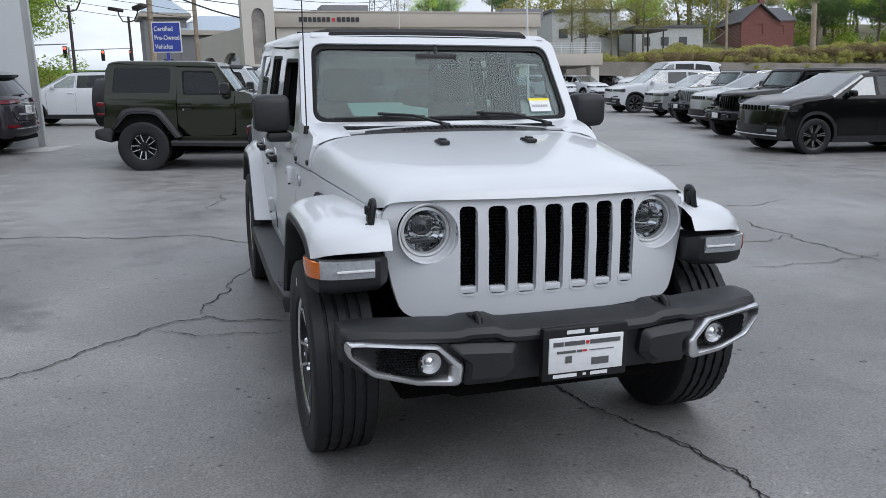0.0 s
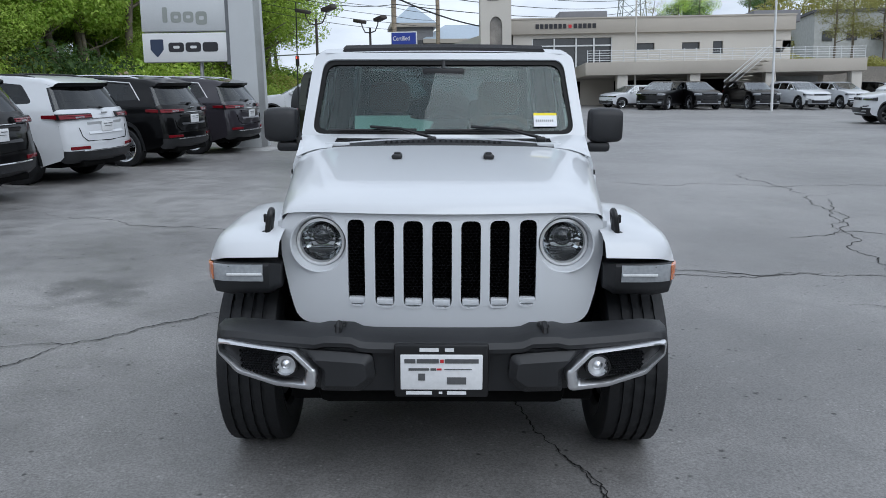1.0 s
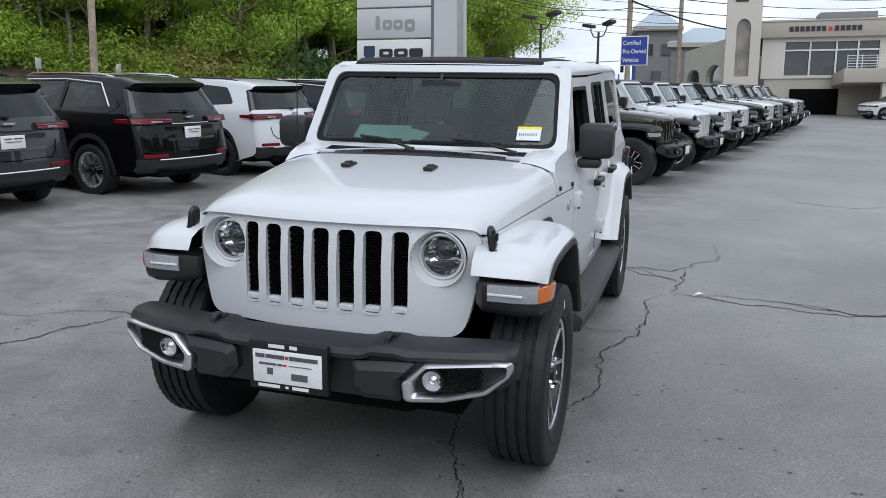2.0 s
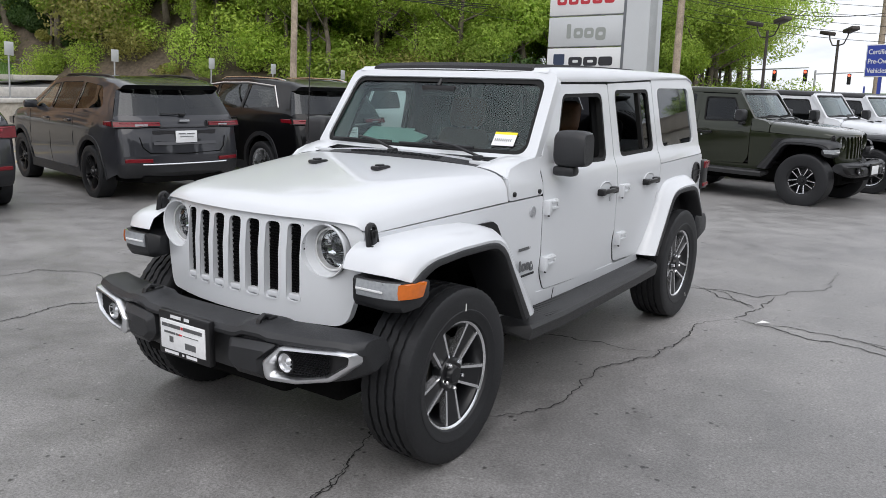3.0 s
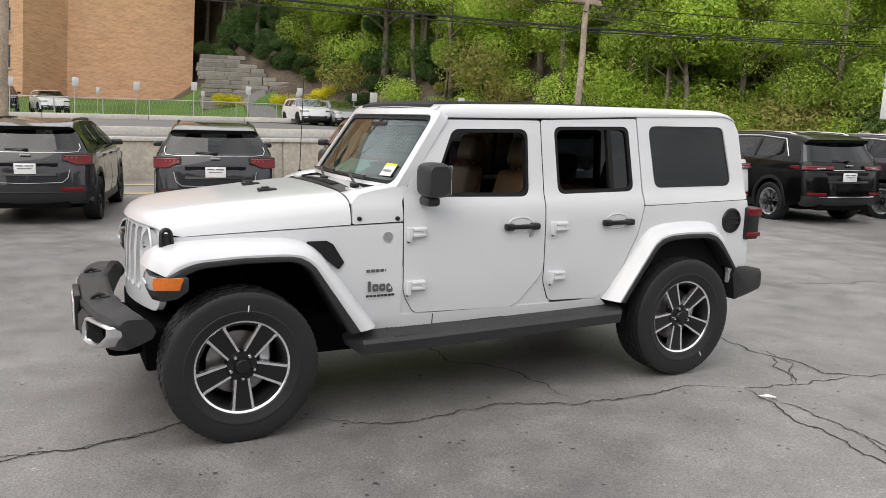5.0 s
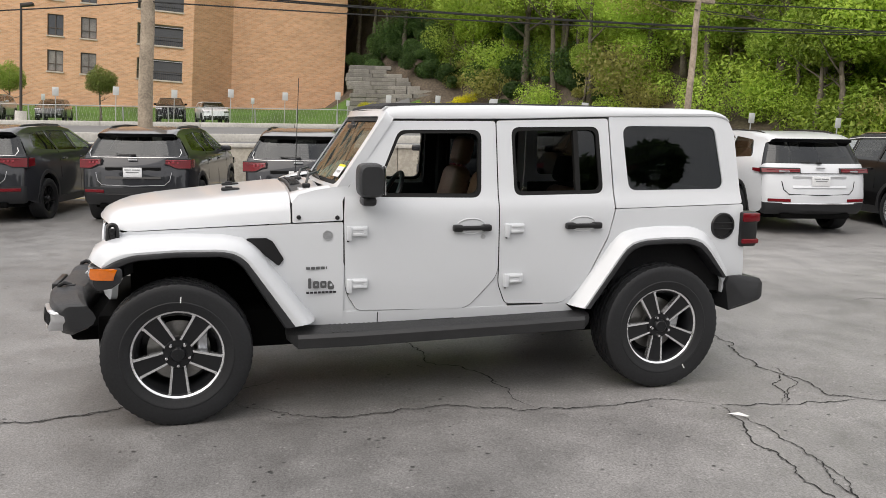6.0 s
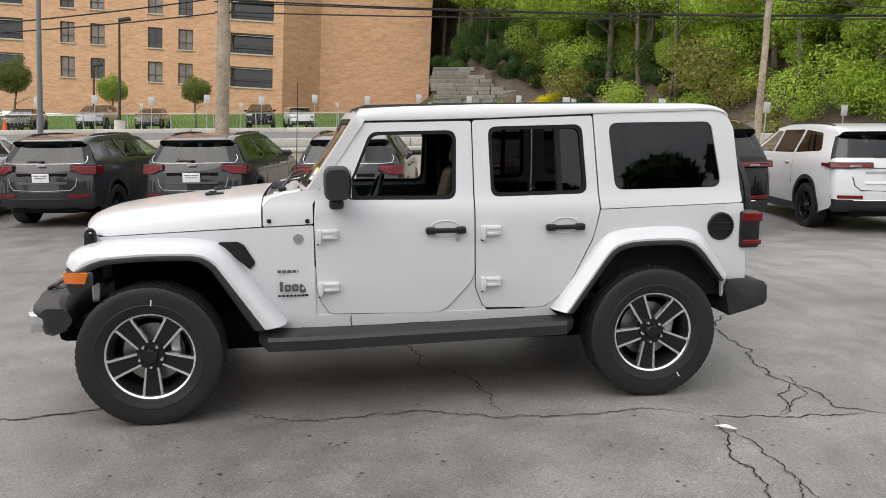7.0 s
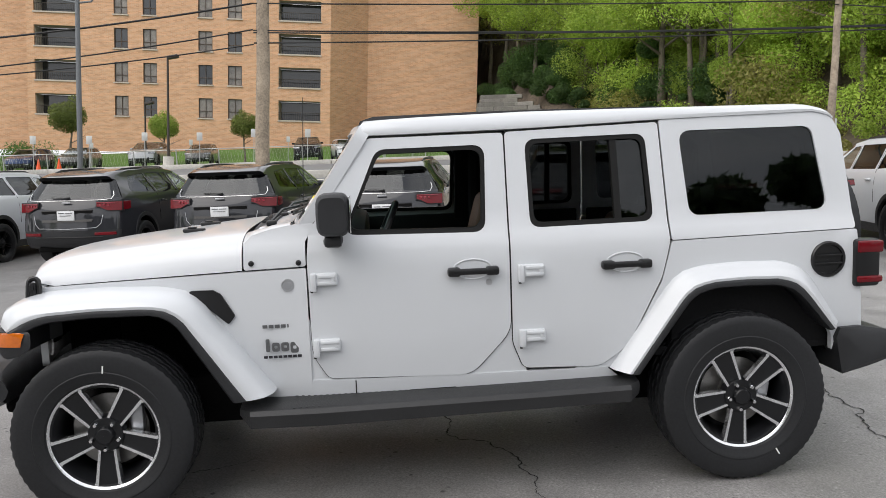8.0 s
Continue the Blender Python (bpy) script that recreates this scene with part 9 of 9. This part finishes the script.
# ---- corner building with a blue pyramid roof, and far houses ----
def corner_building():
    p = at(-3.0, 72.0, 0.0)
    root = thing("corner_building", "grey corner building with a blue pyramid roof", "building", m=pose(p.x, p.y, p.z, 0, 0, 8) @ Matrix.Scale(0.64, 4))
    bm = bmesh.new()
    add_box(bm, (0, 0, 4.6), (5.4, 5.4, 9.6))
    part("tower", bm, GREY_CLAD, root)
    bm = bmesh.new()
    add_box(bm, (0, 0, 9.4), (6.6, 6.6, 0.5))
    add_box(bm, (8, 1, 7.2), (13.5, 8.6, 0.6))
    part("cornice", bm, STUCCO, root)
    bm = bmesh.new()
    top = bm.verts.new((0, 0, 12.6))
    cs = [bm.verts.new((sx * 3.2, sy * 3.2, 9.7)) for sx, sy in ((-1, -1), (1, -1), (1, 1), (-1, 1))]
    for k in range(4):
        bm.faces.new((cs[k], cs[(k + 1) % 4], top))
    part("roof", bm, ROOF_BLUE, root, "blue metal pyramid roof", angle=0)
    bm = bmesh.new()
    add_box(bm, (8, 1, 3.4), (12.5, 7.6, 7.0))
    part("wall", bm, GREY_CLAD, root)
    bm = bmesh.new()
    a = [bm.verts.new((x, y, 7.5)) for x, y in ((1.2, -3.3), (14.8, -3.3), (14.8, 5.3), (1.2, 5.3))]
    b = [bm.verts.new((x, 1, 9.9)) for x in (5, 11)]
    bm.faces.new((a[0], a[1], b[1], b[0]))
    bm.faces.new((a[2], a[3], b[0], b[1]))
    bm.faces.new((a[1], a[2], b[1]))
    bm.faces.new((a[3], a[0], b[0]))
    part("roof", bm, ROOF_BLUE, root, angle=0)
    for x, zz in ((-1.2, 6.6), (1.2, 6.6), (4.5, 5.0), (7.5, 5.0), (10.5, 5.0), (4.5, 2.0), (7.5, 2.0), (0, 3.0)):
        bm = bmesh.new()
        add_box(bm, (x, -2.85 if x > 2 else -2.75, zz), (1.3, 0.15, 1.5))
        part("window", bm, DARK_PANE if x != 7.5 else SIGN_WHITE, root)


corner_building()


def hill_house():
    p = at(63.6, 77.0, 5.7)
    root = thing("brick_house", "red brick house with a grey roof on the bank", "house", m=pose(p.x, p.y, p.z, 0, 0, -12) @ Matrix.Scale(0.76, 4))
    bm = bend(sheet([(-4.2, -2), (4.2, -2), (4.2, 2.2), (1.4, 2.2), (-1.4, 4.6), (-4.2, 2.2)], [[(-2.0, 0.3), (-0.8, 0.3), (-0.8, 1.9), (-2.0, 1.9)], [(1.7, 0.3), (2.6, 0.3), (2.6, 1.6), (1.7, 1.6)]]), lambda u, v: (u, 0, v), (0, 0.3, 0))
    wl = part("wall", bm, BRICK_RED, root, angle=0)
    for x, w, h in ((-1.4, 1.2, 1.1), (2.15, 0.9, 0.95)):
        bm = bmesh.new()
        add_box(bm, (x, 0.22, h), (w, 0.05, 1.6))
        part("window", bm, PALE_PANE, wl)
    bm = bmesh.new()
    add_box(bm, (0, 4.5, 0.1), (8.4, 8.8, 4.2))
    part("wall", bm, BRICK_RED, root)
    bm = bmesh.new()
    for s in (-1, 1):
        vs = [bm.verts.new(v) for v in ((-1.4, -0.5, 4.8), (-1.4 + s * 3.2, -0.5, 2.1), (-1.4 + s * 3.2, 9, 2.1), (-1.4, 9, 4.8))]
        bm.faces.new(vs)
    vs = [bm.verts.new(v) for v in ((1.2, -0.2, 2.2), (4.6, -0.2, 2.2), (4.6, 4.5, 4.6), (0, 4.5, 4.6))]
    bm.faces.new(vs)
    r = bmesh.ops.extrude_face_region(bm, geom=bm.faces[:], use_keep_orig=True)
    for v in (e for e in r["geom"] if isinstance(e, bmesh.types.BMVert)):
        v.co.z += 0.15
    part("roof", bm, ROOF_GREY, root, angle=0)
    bm = bmesh.new()
    add_box(bm, (0.3, 3, 5.2), (0.7, 0.7, 1.8))
    part("chimney", bm, BRICK_RED, root)


hill_house()


def grey_shed(x, y, zb, w, h, mat_, label):
    p = at(x, y, zb)
    root = thing("industrial_building", label, "building", m=pose(p.x, p.y, p.z, 0, 0, -6))
    bm = bmesh.new()
    add_box(bm, (0, 4, h / 2), (w, 8, h))
    part("wall", bm, mat_, root)
    bm = bmesh.new()
    add_box(bm, (0, 4, h + 0.1), (w + 0.4, 8.4, 0.25))
    part("roof", bm, ROOF_GREY, root)
    for k in range(int(w / 2.2)):
        bm = bmesh.new()
        add_box(bm, (-w / 2 + 1.2 + 2.2 * k, -0.03, h * 0.6), (0.9, 0.1, 0.9))
        part("window", bm, DARK_PANE, root)


grey_shed(38.6, 74, 2.2, 7.2, 5.5, SIDING, "pale weathered industrial building")
grey_shed(50.0, 76, 2.7, 8.0, 3.7, SIDING, "low grey industrial shed")


TOWER_GREEN = material("weathered_green_steel", (0.20, 0.23, 0.20), rough=0.6, metal=0.3, spread=0.2, stain=0.5)


def lattice_tower(x, y, tall):
    p = at(x, y)
    ob = thing("lattice_tower", "green steel lattice power tower", "tower", m=pose(p.x, p.y, p.z))
    n = 9
    w = lambda k: lerp(2.2, 0.5, k / n)
    for sx, sy in ((-1, -1), (1, -1), (1, 1), (-1, 1)):
        bm = bmesh.new()
        add_tube(bm, (sx * w(0), sy * w(0), 0), (sx * w(n), sy * w(n), tall), 0.075, n=5)
        part("leg", bm, TOWER_GREEN, ob)
    for k in range(n):
        for f in range(4):
            c = ((-1, -1), (1, -1), (1, 1), (-1, 1))
            a, b = c[f], c[(f + 1) % 4]
            bm = bmesh.new()
            add_tube(bm, (a[0] * w(k), a[1] * w(k), tall * k / n), (b[0] * w(k + 1), b[1] * w(k + 1), tall * (k + 1) / n), 0.035, n=4, cap=False)
            add_tube(bm, (b[0] * w(k), b[1] * w(k), tall * k / n), (a[0] * w(k + 1), a[1] * w(k + 1), tall * (k + 1) / n), 0.035, n=4, cap=False)
            part("brace", bm, TOWER_GREEN, ob)


lattice_tower(59.9, 82, 22)
lattice_tower(28.0, 120, 26)

# bank behind the showroom's right-hand side: wall, hedge, trees
bm = bmesh.new()
add_loft(bm, [[at(x, 60.5 + dy, z) for x in np.linspace(25, 95, 12)] for dy, z in ((-0.2, -1.0), (-0.2, 2.45), (0.3, 2.45))])
WALL_GREY = material("dark_weathered_concrete", (0.24, 0.22, 0.19), rough=0.9, spread=0.25, grain=12, stain=0.7, bump=0.4, bump_scale=50)
structure("wall_bank", bm, WALL_GREY, "long concrete wall below the bank", "wall")
bm = bmesh.new()
can = thing("canopy", "open steel frame canopy beside the shed", "canopy", m=plumb(43.4, 71.0))
for x in (-2.6, -1.0, 0.8, 2.6):
    for y in (0.0, 3.0):
        bm = bmesh.new()
        add_tube(bm, (x, y, -0.2), (x, y, 2.9), 0.09, n=6)
        part("post", bm, POLE_BROWN, can)
bm = bmesh.new()
add_box(bm, (0, 1.5, 3.0), (5.8, 3.6, 0.16))
part("roof", bm, POLE_BROWN, can)
rng_b = random.Random(3)
for k in range(34):
    x, y = rng_b.uniform(26, 110), rng_b.uniform(84, 112)
    tree(("tall", "broad", "bare")[k % 3], 1 + k % 4, (LEAF_MID, LEAF_DARK, LEAF_OLIVE, LEAF_FRESH)[k % 4], plumb(x, y, k * 60), "leafy tree behind the houses", "trees behind the houses", rng_b.uniform(0.7, 1.0))
for x, y in ((33, 66), (35.5, 68), (37, 65.5), (43, 70), (70, 76), (74, 78), (78, 75), (82, 79)):
    tree("bare" if x < 50 else "broad", 2, LEAF_OLIVE if x < 50 else LEAF_DARK, plumb(x, y, x * 31), "tree on the bank", "trees on the bank", 0.75)


# ---- traffic signals ----
def traffic_signal(x, y, side):
    ob = thing("traffic_signal", "traffic signal on a mast arm showing red", "traffic light", "traffic signals", plumb(x, y))
    bm = bmesh.new()
    add_tube(bm, (0, 0, 0), (0, 0, 4.0), 0.1, 0.08, 8)
    add_tube(bm, (0, 0, 3.7), (side * 5.0, 0, 3.85), 0.06, 0.04, 6)
    part("mast", bm, GALVANISED, ob)
    for k, d in enumerate((2.6, 4.8)):
        bm = bmesh.new()
        add_box(bm, (side * d, -0.1, 3.25), (0.28, 0.25, 0.86), 0.04)
        hd = part("signal_head", bm, TRIM_BLACK, ob)
        for j, mt in enumerate((RED_ON, AMBER, LEAF_OFF)):
            bm = bmesh.new()
            add_lathe(bm, [(-0.225, 0.10), (-0.24, 0.08), (-0.245, 0.001)], (side * d, 0, 3.52 - 0.27 * j), "y", 12)
            part("signal_lens", bm, mt if j == 0 else TRIM_BLACK, hd)


RED_ON = glow("lit_red_signal", (1.0, 0.08, 0.04), 3.0)
LEAF_OFF = TRIM_BLACK
traffic_signal(-14.6, 62.8, 1)
traffic_signal(-10.5, 70.3, 1)
for x, y in ((-46.5, -19.2), (-45.5, -17.6)):
    ob = thing("traffic_cone", "orange traffic cone with a square foot", "cone", "traffic cones", plumb(x, y))
    bm = bmesh.new()
    add_lathe(bm, [(0.02, 0.16), (0.70, 0.03), (0.71, 0.001)], (0, 0, 0), "z", 14)
    part("cone_body", bm, CONE, ob)
    bm = bmesh.new()
    add_box(bm, (0, 0, 0.015), (0.38, 0.38, 0.03), 0.005)
    part("foot", bm, CONE, ob)


# ---- the far side of the lot, behind the camera: trees, a low shop and a power tower ----
rng_c = random.Random(21)
for k in range(10):
    a = -2.1 + 0.27 * k + rng_c.uniform(-0.05, 0.05)
    d = rng_c.uniform(36, 50)
    tree(("broad", "tall")[k % 2], 1 + k % 4, (LEAF_MID, LEAF_DARK, LEAF_OLIVE)[k % 3], plumb(4 + d * math.cos(a), 2 + d * math.sin(a), k * 47), "leafy tree across the lot", "trees across the lot", rng_c.uniform(0.6, 0.8))
foliage_band("tree_line", "dense line of trees across the lot", [(4 + 30 * math.cos(a), 2 + 30 * math.sin(a)) for a in np.linspace(-2.3, 0.12, 12)], 1.5, 3.0, 5.5, 20000, 1.0, LEAF_DARK, 31)
foliage_band("tree_line", "tall dark trees across the lot", [(4 + 25 * math.cos(a), 2 + 25 * math.sin(a)) for a in np.linspace(-1.0, 0.60, 10)], 0.8, 8.0, 10.5, 40000, 1.0, LEAF_DARK, 41, 1.1)
foliage_band("tree_line", "dense green trees behind the bank", ((70, 78), (84, 76), (100, 72), (120, 66)), 2.0, 5.0, 10.0, 9000, 0.5, LEAF_MID, 33)
foliage_band("tree_line", "olive green trees behind the sheds", ((34, 84), (48, 88), (60, 90), (80, 86)), 2.5, 6.0, 12.0, 9000, 0.5, LEAF_OLIVE, 35)
foliage_band("bank_scrub", "dry brown and green scrub covering the bank", ((38, 63.2), (60, 64), (80, 63.5), (110, 60)), 1.0, 0.8, 1.9, 60000, 0.20, LEAF_DRY, 37, 0.28)
foliage_band("bank_scrub", "olive green scrub along the bank", ((30, 66), (48, 66.5), (62, 67.5), (82, 66.5), (110, 63)), 1.6, 0.9, 2.2, 60000, 0.22, LEAF_OLIVE, 39, 0.32)
foliage_band("bank_scrub", "low green growth over the wall", ((46, 61.6), (60, 61.8), (80, 61.5), (110, 59)), 0.4, 0.5, 1.1, 30000, 0.18, LEAF_OLIVE, 43, 0.25)
lattice_tower(58.0, -6.0, 24)
grey_shed(30, -60, 0.2, 24, 5.0, STUCCO_LIGHT, "long pale shop across the road")
